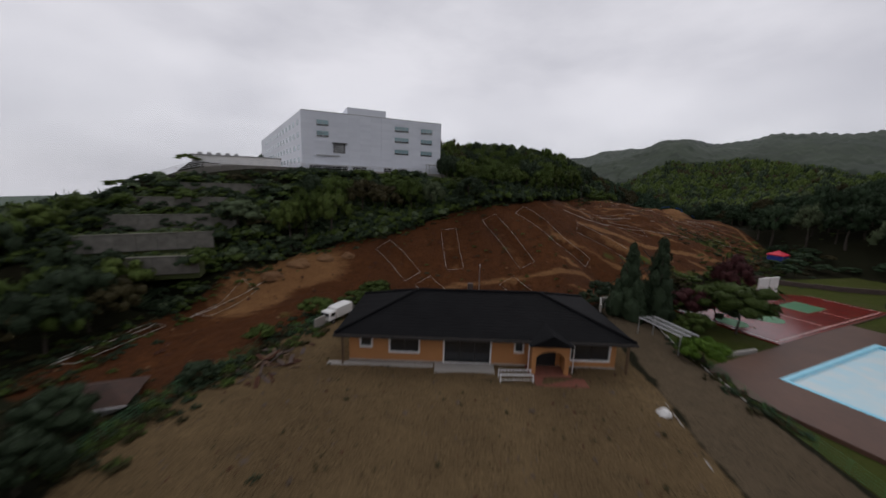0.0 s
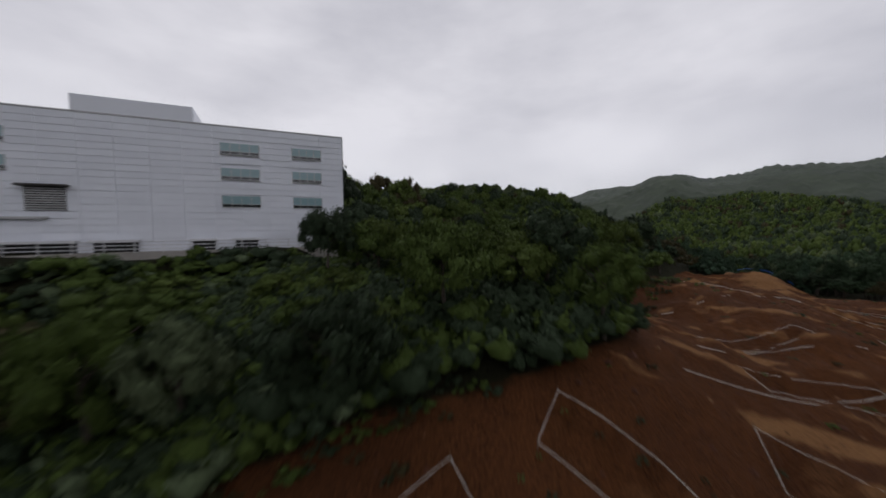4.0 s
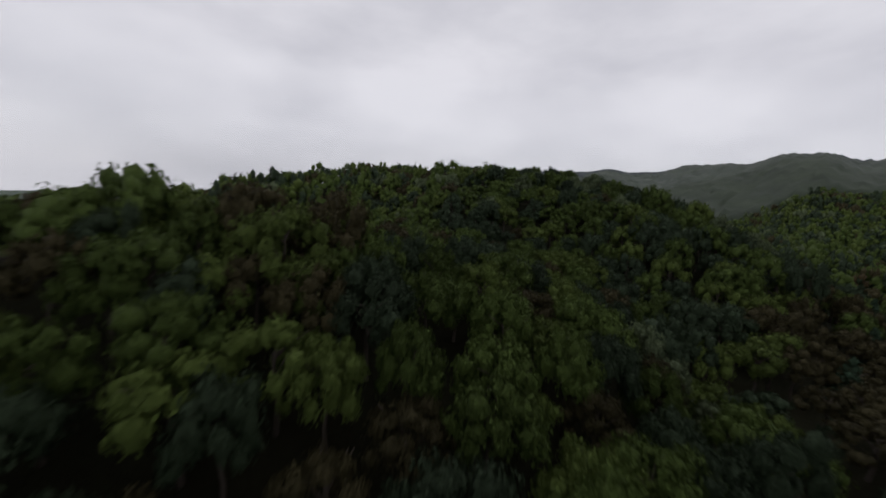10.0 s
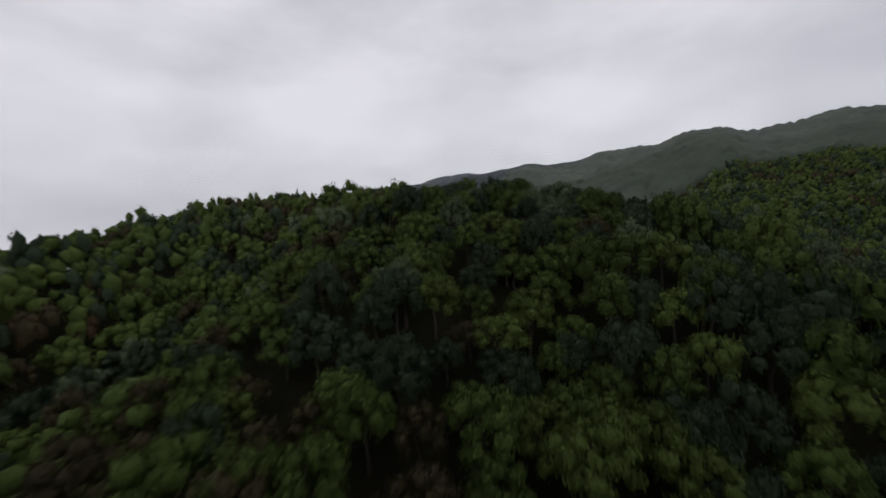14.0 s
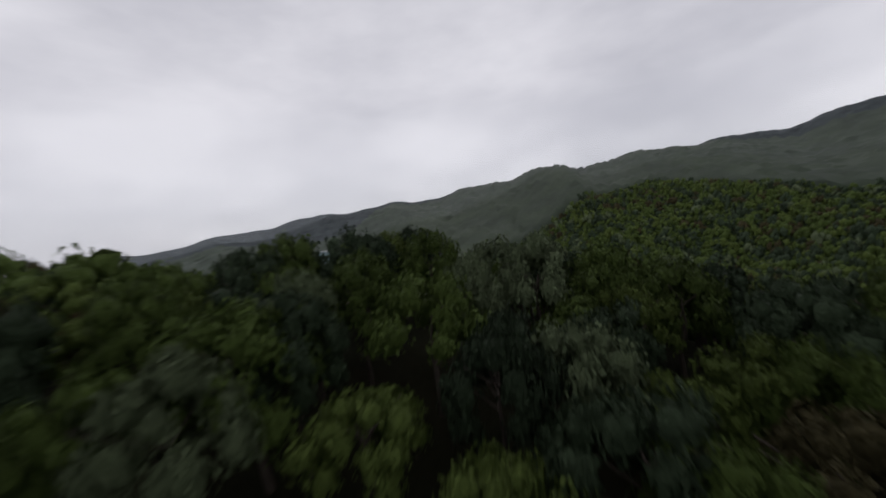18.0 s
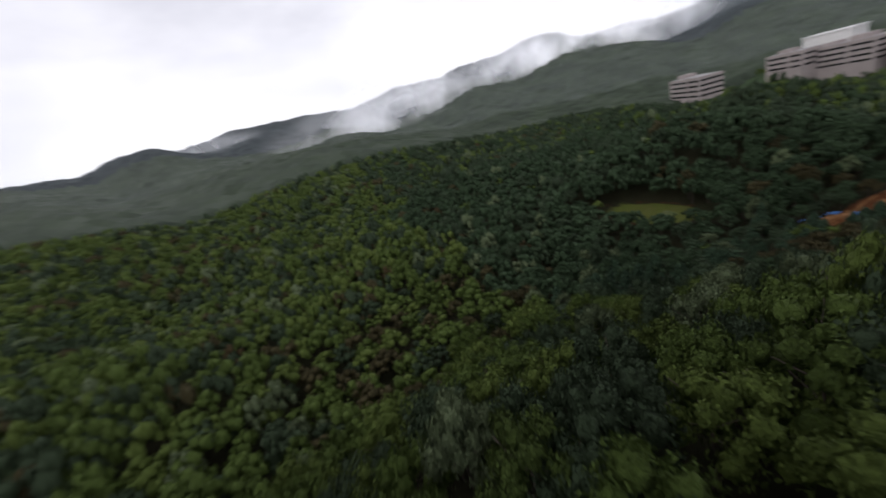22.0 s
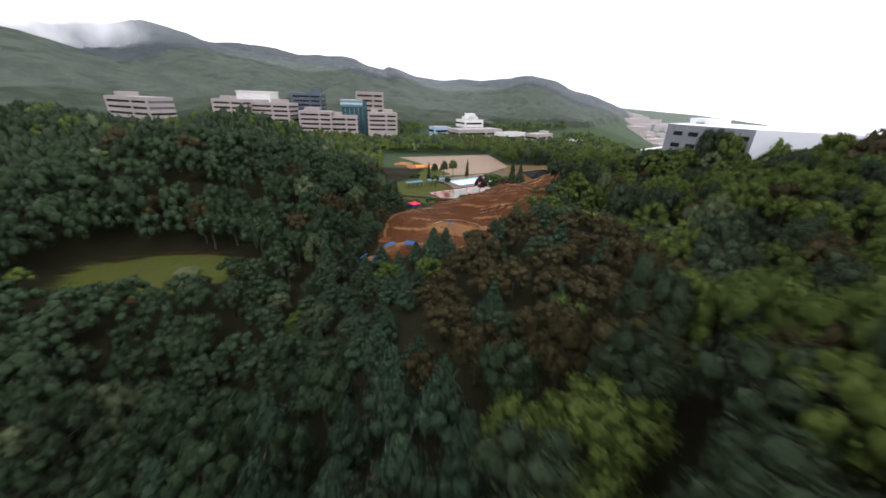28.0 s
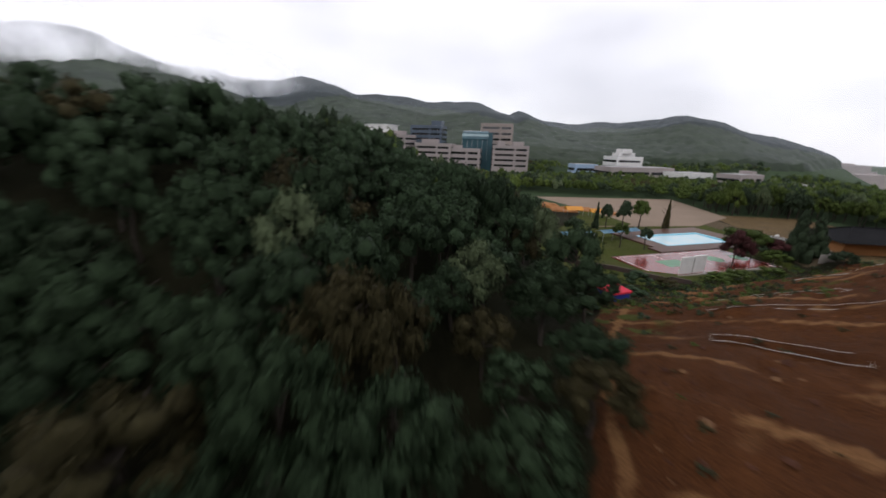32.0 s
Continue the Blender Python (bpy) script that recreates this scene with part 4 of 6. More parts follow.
CYPRESS = "tall dark cypress beside the pool"
for spec in (
        ("conifer", 25.0, 45.6, 10.2, 3.5, "tall dark columnar conifer behind the house", 700, "leaf_dark", "cone", 0.04),
        ("conifer", 29.4, 46.4, 12.2, 3.6, "tallest dark columnar conifer behind the house", 702, "leaf_dark", "cone", 0.04),
        ("persimmon_tree", 38.6, 43.7, 6.6, 5.2, "spreading green tree at the edge of the court", 704, "leaf_green", "round", 0.2),
        ("maple_tree", 48.0, 56.4, 8.0, 3.2, "dark red maple beside the court", 706, "leaf_red", "round", 0.15),
        ("maple_tree", 34.5, 46.5, 5.4, 3.0, "dark red shrub-like maple by the drive", 708, "leaf_red", "round", 0.1),
        ("round_shrub", 27.4, 34.4, 3.2, 2.4, "rounded bright green shrub by the drive", 710, "leaf_bright", "round", 0.03),
        ("plum_tree", 60.5, 44.5, 5.6, 1.7, "dark egg-shaped tree on a thin trunk", 712, "leaf_dark", "round", 0.3),
        ("plum_tree", 66.0, 44.0, 6.0, 2.2, "slim light tree at the lawn", 714, "leaf_green", "round", 0.45),
        ("cypress", 66.0, 22.5, 8.2, 1.3, CYPRESS, 716, "leaf_dark", "cone", 0.05),
        ("cypress", 62.5, 21.0, 7.6, 1.9, "dark rounded tree at the ball field's edge", 718, "leaf_dark", "round", 0.15),
        ("cypress", 58.0, 21.5, 8.8, 2.2, "dark tall tree at the ball field's edge", 720, "leaf_dark", "round", 0.15),
        ("cherry_tree", 52.5, 19.5, 9.0, 2.7, "green leafy tree at the ball field's edge", 722, "leaf_green", "round", 0.25),
        ("cypress", 44.5, 19.0, 9.4, 1.2, "slim dark red-brown cypress near the pool", 724, "leaf_brown", "cone", 0.12),
        ("oak_shrub", 74.0, 30.0, 4.6, 3.0, "dense green shrub at the lawn's edge", 726, "leaf_dark", "round", 0.08),
        ("broad_tree", -35.6, 60.4, 5.6, 3.8, "pale green broadleaf tree on the bank", 728, "leaf_pale_green", "round", 0.12),
        ("shrub", -15.5, 42.5, 2.6, 2.2, "green shrub beside the yard fence", 730, "leaf_green", "round", 0.03),
        ("shrub", -12.0, 46.8, 2.3, 2.4, "green shrub beside the yard fence", 732, "leaf_green", "round", 0.03),
        ("shrub", -19.0, 34.8, 1.8, 1.6, "low green shrub at the fence", 734, "leaf_green", "round", 0.03),
        ("shrub", -20.2, 27.4, 1.6, 1.7, "low green shrub at the fence", 736, "leaf_dark", "round", 0.03),
        ("shrub", -25.5, 21.0, 3.6, 2.6, "dark green bush at the yard's corner", 750, "leaf_dark", "round", 0.03),
        ("shrub", -23.2, 16.8, 3.2, 2.4, "dark green bush beside the fence", 752, "leaf_dark", "round", 0.03),
        ("broad_tree", -40.0, 33.0, 7.5, 3.8, "dark broadleaf tree beside the old shed", 754, "leaf_dark", "round", 0.1),
        ("broad_tree", -41.0, 38.5, 8.0, 4.0, "dark broadleaf tree on the field's edge", 756, "leaf_dark", "round", 0.1),
        ("shrub", 24.5, 52.5, 3.2, 2.6, "dark shrub behind the house", 758, "leaf_dark", "round", 0.03),
        ("shrub", 36.0, 50.5, 3.4, 3.0, "green shrub beside the conifers", 760, "leaf_green", "round", 0.03),
        ("hazel_bush", 38.5, 47.5, 4.2, 3.0, "dense dark hazel bush beside the court", 762, "leaf_dark", "round", 0.05),
        ("hazel_bush", 32.0, 42.5, 3.0, 2.2, "dense green hazel bush near the drive", 764, "leaf_green", "round", 0.05),
        ("bank_tree", 1.8, 100.6, 7.6, 3.4, "tall green tree against the building's side", 766, "leaf_dark", "round", 0.15),
        ("bank_tree", 5.0, 103.0, 7.4, 3.4, "tall green tree beside the building", 768, "leaf_green", "round", 0.15),
        ("bank_tree", -1.2, 104.8, 7.8, 3.2, "tall dark tree against the building's side", 770, "leaf_dark", "round", 0.15),
        ("bank_tree", 2.4, 107.0, 7.6, 3.4, "tall green tree behind the building's corner", 772, "leaf_green", "round", 0.15),
        ("bank_tree", -6.0, 113.0, 13.5, 4.4, "broad dark tree against the building's side", 778, "leaf_dark", "round", 0.1),
        ("bank_tree", -8.2, 116.6, 13.0, 4.2, "broad green tree against the building's side", 780, "leaf_green", "round", 0.1),
        ("bank_tree", -4.6, 110.4, 8.4, 3.2, "tall green tree against the building's side", 774, "leaf_green", "round", 0.15),
        ("shrub", 21.5, 49.6, 2.1, 1.8, "dark shrub behind the house", 738, "leaf_dark", "round", 0.03),
        ("shrub", -9.5, 50.5, 2.6, 2.6, "wild green shrub on the field's edge", 740, "leaf_green", "round", 0.03)):
    lone_tree(*spec)

# ---- shrubs and weeds at the edges ----


WEED = [crown_shape(800 + v, "round", 5, 40, 0.12, 5, 0.9, 2) for v in range(3)]


def weeds():
    rng = np.random.default_rng(77)
    lists = []
    strips = [((-22, 18), (-18, 33), 1.2, 150), ((-18, 33), (-12, 48), 1.6, 150), ((-12, 50), (20, 50), 1.4, 220), ((28, 54), (66, 73), 2.2, 420), ((66, 73), (90, 90), 3.0, 320),
              ((-34, 50), (-26, 62), 1.6, 120), ((-26, 62), (10, 73), 1.0, 260), ((26, 24), (28, 40), 0.8, 90), ((60, 84), (78, 90), 5.0, 200), ((-36, 24), (-37, 42), 2.5, 160), ((10, 74), (62, 124), 1.6, 300), ((20, 60), (90, 130), 16.0, 260), ((-10, 60), (24, 66), 6.0, 120), ((-30, 14), (-24, 26), 2.6, 160)]
    for (x0, y0), (x1, y1), spread, count in strips:
        t = rng.uniform(0, 1, count)
        x, y = x0 + (x1 - x0) * t + rng.normal(0, spread, count), y0 + (y1 - y0) * t + rng.normal(0, spread, count)
        z = land(x, y)
        for i in range(count):
            co, quads = WEED[rng.integers(0, 3)]
            s = rng.uniform(0.25, 0.8) * (0.6 if spread > 5 else 1.0)
            lists.append((co * (s, s, s * 0.9) + (x[i], y[i], z[i] - 0.25 * s), quads, rng.integers(0, 3), rng.uniform(0, 1)))
    joined("weeds", lists, ["leaf_green", "leaf_dark", "leaf_brown"], "wild green weeds and low bushes along the field edges", "weeds")


weeds()


def bank_shrubs():
    """Thick growth on the bank and terraces below the building."""
    rng = np.random.default_rng(78)
    lists = []
    n = 6000
    x, y = rng.uniform(-72, 8, n), rng.uniform(42, 98, n)
    front = (x + 56) * 0.494 - (y - 64) * 0.869
    ok = (front > 0.5) & ~inside(x, y, FIELD) & ~inside(x, y, YARD) & (y > 44)
    ok &= (near_line(x, y, [(-50, 44), (-35, 51)]) > 1.2) & ~inside(x, y, SHED_SIDE) & ~(inside(x, y, WALLS) & (rng.uniform(0, 1, n) < 0.45))
    x, y = x[ok], y[ok]
    z = land(x, y)
    for i in range(len(x)):
        co, quads = WEED[rng.integers(0, 3)]
        s = rng.uniform(1.0, 2.0) * (0.7 if x[i] < -34 else 1.0)
        lists.append((co * (s, s, s * 1.1) + (x[i], y[i], z[i] - 0.25 * s), quads, rng.choice([0, 0, 1, 1, 1, 2]), rng.uniform(0, 1)))
    joined("bank_shrubs", lists, ["leaf_green", "leaf_dark", "leaf_pale_green"], "thick green shrubs covering the bank and terraces", "shrubs")


bank_shrubs()


def undergrowth():
    """Low growth under the trees where the woods meet the field."""
    rng = np.random.default_rng(79)
    lists = []
    x, y = rng.uniform(-3, 40, 3600), rng.uniform(69, 122, 3600)
    ok = ~inside(x, y, FIELD) & ~inside(x, y, TERRACE) & ((x + 56) * 0.494 - (y - 64) * 0.869 > -6)
    ok &= near_line(x, y, [(0, 70), (10, 73), (18, 76), (24, 80), (28, 96), (39, 105), (55, 118)]) < 13
    x, y = x[ok], y[ok]
    z = land(x, y)
    for i in range(len(x)):
        co, quads = WEED[rng.integers(0, 3)]
        s = rng.uniform(1.0, 2.1)
        lists.append((co * (s, s, s * 1.3) + (x[i], y[i], z[i] - 0.25 * s), quads, rng.choice([0, 0, 1, 1, 1, 1]), rng.uniform(0, 1)))
    joined("undergrowth", lists, ["leaf_green", "leaf_dark"], "dark green undergrowth at the edge of the woods", "shrubs")


undergrowth()

# ---- house ----


def window(base, x0, x1, z0, z1, y=0.0, panes=2, glassmat="dark_glass"):
    """White-framed window set into a front wall at y, with its panes."""
    win = empty("window")
    win.parent = base
    bm = bmesh.new()
    f = 0.16
    box(bm, x0 - f, x0, y - 0.07, y + 0.14, z0 - f, z1 + f, 0.015)
    box(bm, x1, x1 + f, y - 0.07, y + 0.14, z0 - f, z1 + f, 0.015)
    box(bm, x0, x1, y - 0.07, y + 0.14, z1, z1 + f, 0.015)
    box(bm, x0, x1, y - 0.1, y + 0.14, z0 - f, z0, 0.015)
    part("frame", bm, "white_paint", win, "white painted surround")
    for k in range(panes):
        a, b = x0 + (x1 - x0) * k / panes, x0 + (x1 - x0) * (k + 1) / panes
        boxed("pane", (a + 0.04, b - 0.04, y + 0.09, y + 0.11, z0 + 0.04, z1 - 0.04), glassmat, win, 0)
        bm = bmesh.new()
        for d in ((a, a + 0.04, z0, z1), (b - 0.04, b, z0, z1), (a + 0.04, b - 0.04, z0, z0 + 0.04), (a + 0.04, b - 0.04, z1 - 0.04, z1)):
            box(bm, d[0], d[1], y + 0.06, y + 0.13, d[2], d[3])
        part("sash", bm, "dark_metal", win)
    return win


def roof_slope(base, a, b, c, d, courses, name="tile_course"):
    """Courses of tiles up a slope: a, b the eaves, c, d the top (c above b)."""
    a, b, c, d = map(Vector, (a, b, c, d))
    up = (b - a).cross(d - a).normalized()
    for k in range(courses):
        t0, t1 = k / courses, (k + 1) / courses
        l0, r0, l1, r1 = a.lerp(d, t0), b.lerp(c, t0), a.lerp(d, t1), b.lerp(c, t1)
        n = max(2, int((r0 - l0).length / 0.9))
        bm = bmesh.new()
        low, high, base_low = [], [], []
        for i in range(n + 1):
            s = i / n
            wave = 0.014 if i % 2 else 0.0
            low.append(bm.verts.new(l0.lerp(r0, s) + up * (0.05 + wave)))
            high.append(bm.verts.new(l1.lerp(r1, s) + up * (0.02 + wave)))
            base_low.append(bm.verts.new(l0.lerp(r0, s)))
        for i in range(n):
            if (high[i].co - high[i + 1].co).length > 1e-4:
                bm.faces.new((low[i], low[i + 1], high[i + 1], high[i]))
            else:
                bm.faces.new((low[i], low[i + 1], high[i]))
            bm.faces.new((base_low[i], base_low[i + 1], low[i + 1], low[i]))
        part(name, bm, "roof_tile", base)


def house():
    base = empty("house", pose(4.0, 31.5, 1.15, 0, 0, -0.8) @ Matrix.Diagonal((0.965, 1, 1.12, 1)))
    tagged(base, "single-storey ochre stucco house with a dark hipped tile roof", "house")
    # front wall pieces between the openings: x0, x1, z0, z1
    gaps = [(-12.0, -11.0, 1.35, 2.45), (-9.1, -6.3, 0.95, 2.4), (-3.7, 0.8, 0.12, 2.45), (3.3, 4.0, 1.3, 2.3), (8.8, 12.5, 0.75, 2.4)]
    x = -13.2
    for x0, x1, z0, z1 in gaps:
        boxed("front_wall", (x, x0, 0, 0.3, -0.4, 2.75), "stucco", base, 0)
        boxed("wall_below", (x0, x1, 0.003, 0.297, -0.4, z0), "stucco", base, 0)
        boxed("wall_above", (x0, x1, 0.003, 0.297, z1, 2.75), "stucco", base, 0)
        x = x1
    boxed("front_wall", (x, 13.2, 0, 0.3, -0.4, 2.75), "stucco", base, 0)
    boxed("side_wall", (-13.2, -12.9, 0.3, 9.9, -0.4, 2.75), "stucco", base, 0)
    boxed("side_wall", (12.9, 13.2, 0.3, 11.7, -0.4, 2.75), "stucco", base, 0)
    boxed("back_wall", (-12.9, 12.9, 9.6, 9.9, -0.4, 2.75), "stucco", base, 0)
    boxed("floor", (-12.9, 12.9, 0.3, 9.6, -0.3, 0.08), "timber", base, 0)
    boxed("inner_wall", (-12.9, 12.9, 4.6, 4.75, 0.08, 2.7), "plaster", base, 0)
    boxed("plinth", (-13.25, 13.25, -0.06, 0.0, -0.4, 0.14), "concrete", base, 0.01)
    for k, g in enumerate(gaps):
        if k != 2:
            window(base, *g, panes=1 if g[1] - g[0] < 1.2 else 2)
    door = window(base, *gaps[2], panes=3)
    door.name = "sliding_door"
    # porch with an arched opening and a small gable
    bm = bmesh.new()
    y0, y1, xl, xr, top = -1.7, -1.4, 4.55, 8.05, 2.6
    n = 10
    arch = [(4.95 + 2.7 * i / n, 1.55 + 0.55 * math.sin(math.pi * i / n) ** 0.6) for i in range(n + 1)]
    for i in range(n):
        (xa, za), (xb, zb) = arch[i], arch[i + 1]
        vs = [bm.verts.new(p) for p in ((xa, y0, za), (xb, y0, zb), (xb, y0, top), (xa, y0, top), (xa, y1, za), (xb, y1, zb), (xb, y1, top), (xa, y1, top))]
        for f in ((0, 1, 2, 3), (5, 4, 7, 6), (1, 0, 4, 5)):
            bm.faces.new([vs[q] for q in f])
    box(bm, xl, 4.95, y0, y1, -0.4, top)
    box(bm, 7.65, xr, y0, y1, -0.4, top)
    box(bm, xl, xl + 0.25, y1, 0, -0.4, top)
    box(bm, xr - 0.25, xr, y1, 0, -0.4, top)
    part("porch_wall", bm, "stucco", base)
    boxed("porch_floor", (4.3, 8.3, -2.1, 0, -0.4, 0.12), "brick_red", base, 0.02)
    boxed("front_door", (5.3, 7.3, -0.06, 0.0, 0.12, 2.2), "black_and_shade", base, 0.01, "dark front door in the porch")
    boxed("porch_step", (4.6, 9.4, -3.5, -2.1, -0.4, 0.05), "brick_red", base, 0.02, "red brick paving before the porch")
    bm = bmesh.new()
    v = [bm.verts.new(c) for c in ((4.2, -2.1, 2.6), (8.4, -2.1, 2.6), (6.3, -2.1, 3.55), (4.2, 1.5, 2.6), (8.4, 1.5, 2.6), (6.3, 2.4, 3.6))]
    for f in ((0, 1, 2), (0, 2, 5, 3), (1, 4, 5, 2), (0, 3, 4, 1)):
        bm.faces.new([v[i] for i in f])
    bmesh.ops.recalc_face_normals(bm, faces=bm.faces)
    part("porch_roof", bm, "roof_tile", base)
    # roof: under-deck, tile courses, hips, ridge, gutter
    e, r = 2.75, 5.1
    A, B, C, D = (-14.3, -1.1, e), (14.5, -1.1, e), (14.5, 12.9, e), (-14.3, 11.0, e)
    L, R = (-6.8, 4.9, r), (6.6, 5.1, r)
    bm = bmesh.new()
    vs = [bm.verts.new(c) for c in (A, B, C, D, L, R)]
    for f in ((0, 1, 5, 4), (1, 2, 5), (2, 3, 4, 5), (3, 0, 4), (3, 2, 1, 0)):
        bm.faces.new([vs[i] for i in f])
    part("roof", bm, "roof_tile", base, "dark grey tiled hipped roof")
    roof_slope(base, A, B, R, L, 17)
    roof_slope(base, B, C, R, R, 17)
    roof_slope(base, D, A, L, L, 17)
    roof_slope(base, C, D, L, R, 17)
    for p, q, nm in ((A, L, "hip"), (B, R, "hip"), (C, R, "hip"), (D, L, "hip"), (L, R, "ridge")):
        bm = bmesh.new()
        rod(bm, Vector(p) + Vector((0, 0, 0.09)), Vector(q) + Vector((0, 0, 0.09)), 0.14, 8)
        part(nm, bm, "roof_tile", base)
    bm = bmesh.new()
    box(bm, -14.4, 14.6, -1.28, -1.12, 2.52, 2.74, 0.02)
    part("gutter", bm, "dark_metal", base)
    boxed("soffit", (-14.2, 14.4, -1.08, -0.08, 2.6, 2.68), "timber", base, 0)
    for x in (-13.6, 13.9):
        boxed("post", (x - 0.1, x + 0.1, -0.95, -0.75, -0.4, 2.6), "timber", base, 0.015)
    for x in (4.35, 8.6):
        bm = bmesh.new()
        rod(bm, (x, -1.22, 0), (x, -1.22, 2.55), 0.05, 8)
        part("downpipe", bm, "white_paint", base)
    boxed("chimney", (-1.3, -0.7, 5.6, 6.2, 4.4, 5.7), "rust_sheet", base, 0.03)
    return base


house()

patio = boxed("patio_slab", (-0.5, 5.1, 29.75, 31.3, 0.8, 1.31), "concrete", None, 0.03)
tagged(patio, "pale concrete patio slab before the sliding door", "slab", kind="structure")
apron = boxed("house_apron", (-10.6, -0.6, 30.6, 31.3, 0.8, 1.23), "concrete", None, 0.03)
tagged(apron, "narrow worn concrete apron along the house wall", "slab", kind="structure")


def frame_bench():
    base = empty("bed_frame", pose(6.8, 28.9, 1.15, 0, 0, 2))
    tagged(base, "white metal bed frame standing before the house", "bed frame")
    for x in (-1.45, 1.45):
        for y in (-0.45, 0.45):
            boxed("leg", (x - 0.04, x + 0.04, y - 0.04, y + 0.04, -0.05, 0.75), "white_paint", base, 0.008)
    for y in (-0.45, 0.45):
        boxed("rail", (-1.41, 1.41, y - 0.035, y + 0.035, 0.62, 0.72), "white_paint", base, 0.01)
        boxed("rail", (-1.41, 1.41, y - 0.03, y + 0.03, 0.22, 0.28), "white_paint", base, 0.01)
    for k in range(9):
        x = -1.3 + k * 0.325
        boxed("slat", (x - 0.03, x + 0.03, -0.415, 0.415, 0.64, 0.67), "metal_grey", base, 0)


frame_bench()


def lump(name, x, y, s, mat, label, category, seed, flat=0.6):
    rng = np.random.default_rng(seed)
    bm = bmesh.new()
    bmesh.ops.create_icosphere(bm, subdivisions=3, radius=1.0)
    for v in bm.verts:
        k = 1 + 0.22 * math.sin(v.co.x * 4 + seed) * math.cos(v.co.y * 5) + rng.uniform(-.06, .06)
        v.co = Vector((v.co.x * s * k, v.co.y * s * 0.8 * k, max(-0.1, v.co.z) * s * flat * k))
    ob = part(name, bm, mat)
    ob.location = (x, y, float(land(x, y)))
    return tagged(ob, label, category)


lump("bulk_bag", 17.4, 24.6, 0.55, "white_paint", "white woven bulk bag lying in the yard", "bag", 3, 0.8)
lump("stone", 126.5, 143.5, 0.8, "cord_white", "pale stone in the grassy glade", "stone", 5)
lump("grass_mound", 132, 134, 2.6, "grass", "low grassy mound in the glade", "mound", 8, 0.55)
lump("grass_mound", 142, 140, 2.2, "grass", "low grassy mound in the glade", "mound", 9, 0.5)
for k, (x, y, s) in enumerate(((-24.5, 59.5, 2.2), (-20.5, 60.8, 1.7), (-16.5, 61.2, 1.5), (-28, 56, 1.9), (83.5, 140, 1.2), (95, 139, 1.2), (67, 124.5, 1.4))):
    lump("earth_mound", x, y, s, "soil_sandy", "heap of yellowish dug earth on the field", "earth heap", 20 + k, 0.55)


def debris():
    rng = np.random.default_rng(31)
    base = empty("debris_pile", Matrix.Translation((-15.6, 30.2, 1.1)))
    tagged(base, "pile of broken boards and rubble at the yard's edge", "debris")
    for k in range(46):
        x, y, z = rng.normal(0, 1.0), rng.normal(0, 2.0), rng.uniform(0.02, 0.7)
        m = Matrix.Translation((x, y, z * math.exp(-(x * x + y * y / 4) / 3))) @ Matrix.Rotation(rng.uniform(0, 6.28), 4, "Z") @ Matrix.Rotation(rng.uniform(-.35, .35), 4, "Y")
        a, b = rng.uniform(0.3, 1.1), rng.uniform(0.05, 0.2)
        boxed("board", (-a, a, -b, b, -0.03, 0.04), ("timber", "rust_sheet", "soil", "rust_sheet")[k % 4], base, 0.008, m=m)


debris()


def fence(points, h, mat, label, name="mesh_fence", bars=0.5):
    base = empty(name)
    tagged(base, label, "fence")
    for (x0, y0), (x1, y1) in zip(points, points[1:]):
        n = max(1, int(math.hypot(x1 - x0, y1 - y0) / 2.0))
        for i in range(n):
            a = Vector((x0 + (x1 - x0) * i / n, y0 + (y1 - y0) * i / n, 0))
            b = Vector((x0 + (x1 - x0) * (i + 1) / n, y0 + (y1 - y0) * (i + 1) / n, 0))
            a.z, b.z = float(land(a.x, a.y)), float(land(b.x, b.y))
            bm = bmesh.new()
            rod(bm, a - Vector((0, 0, 0.3)), a + Vector((0, 0, h + 0.08)), 0.028, 6)
            part("post", bm, mat, base)
            bm = bmesh.new()
            for k in range(5):
                z = Vector((0, 0, 0.08 + (h - 0.1) * k / 4))
                rod(bm, a + z, b + z, 0.009, 4)
            m = int((b - a).length / bars * 2)
            for k in range(1, m):
                c = a.lerp(b, k / m)
                rod(bm, c + Vector((0, 0, 0.08)), c + Vector((0, 0, h)), 0.009, 4)
            part("panel", bm, mat, base)


fence([(-22.6, 18.5), (-21.6, 23), (-19.2, 30), (-18.2, 33.2)], 1.1, "fence_green", "green wire mesh fence along the yard")
fence([(-16.6, 36.4), (-14.2, 41.5), (-12.2, 47.5)], 1.1, "fence_green", "green wire mesh fence beside the old wall")
fence([(-6, 49.6), (1, 50.2), (9, 50.4), (17, 50.0), (21, 49.4)], 1.3, "fence_green", "green wire mesh fence behind the house")
fence([(27.6, 40), (27.4, 33), (26.4, 26), (26.6, 16)], 1.0, "fence_green", "green wire mesh fence between drive and pool")
fence([(-31, 61.5), (-25, 64.5), (-12, 66.5), (0, 71.5), (10, 75), (17, 82)], 0.9, "metal_grey", "thin grey wire fence along the field's upper edge", bars=4.0)


def line_wall(points, h, t, mat, name, label, category="wall"):
    base = empty(name)
    tagged(base, label, category)
    for (x0, y0), (x1, y1) in zip(points, points[1:]):
        d = math.hypot(x1 - x0, y1 - y0)
        n = max(1, int(d / 3))
        turn = math.degrees(math.atan2(y1 - y0, x1 - x0))
        for i in range(n):
            x, y = x0 + (x1 - x0) * i / n, y0 + (y1 - y0) * i / n
            boxed("wall_section", (0.01, d / n - 0.01, -t / 2, t / 2, -0.4, h), mat, base, 0.02, m=pose(x, y, float(land(x, y)), 0, 0, turn))


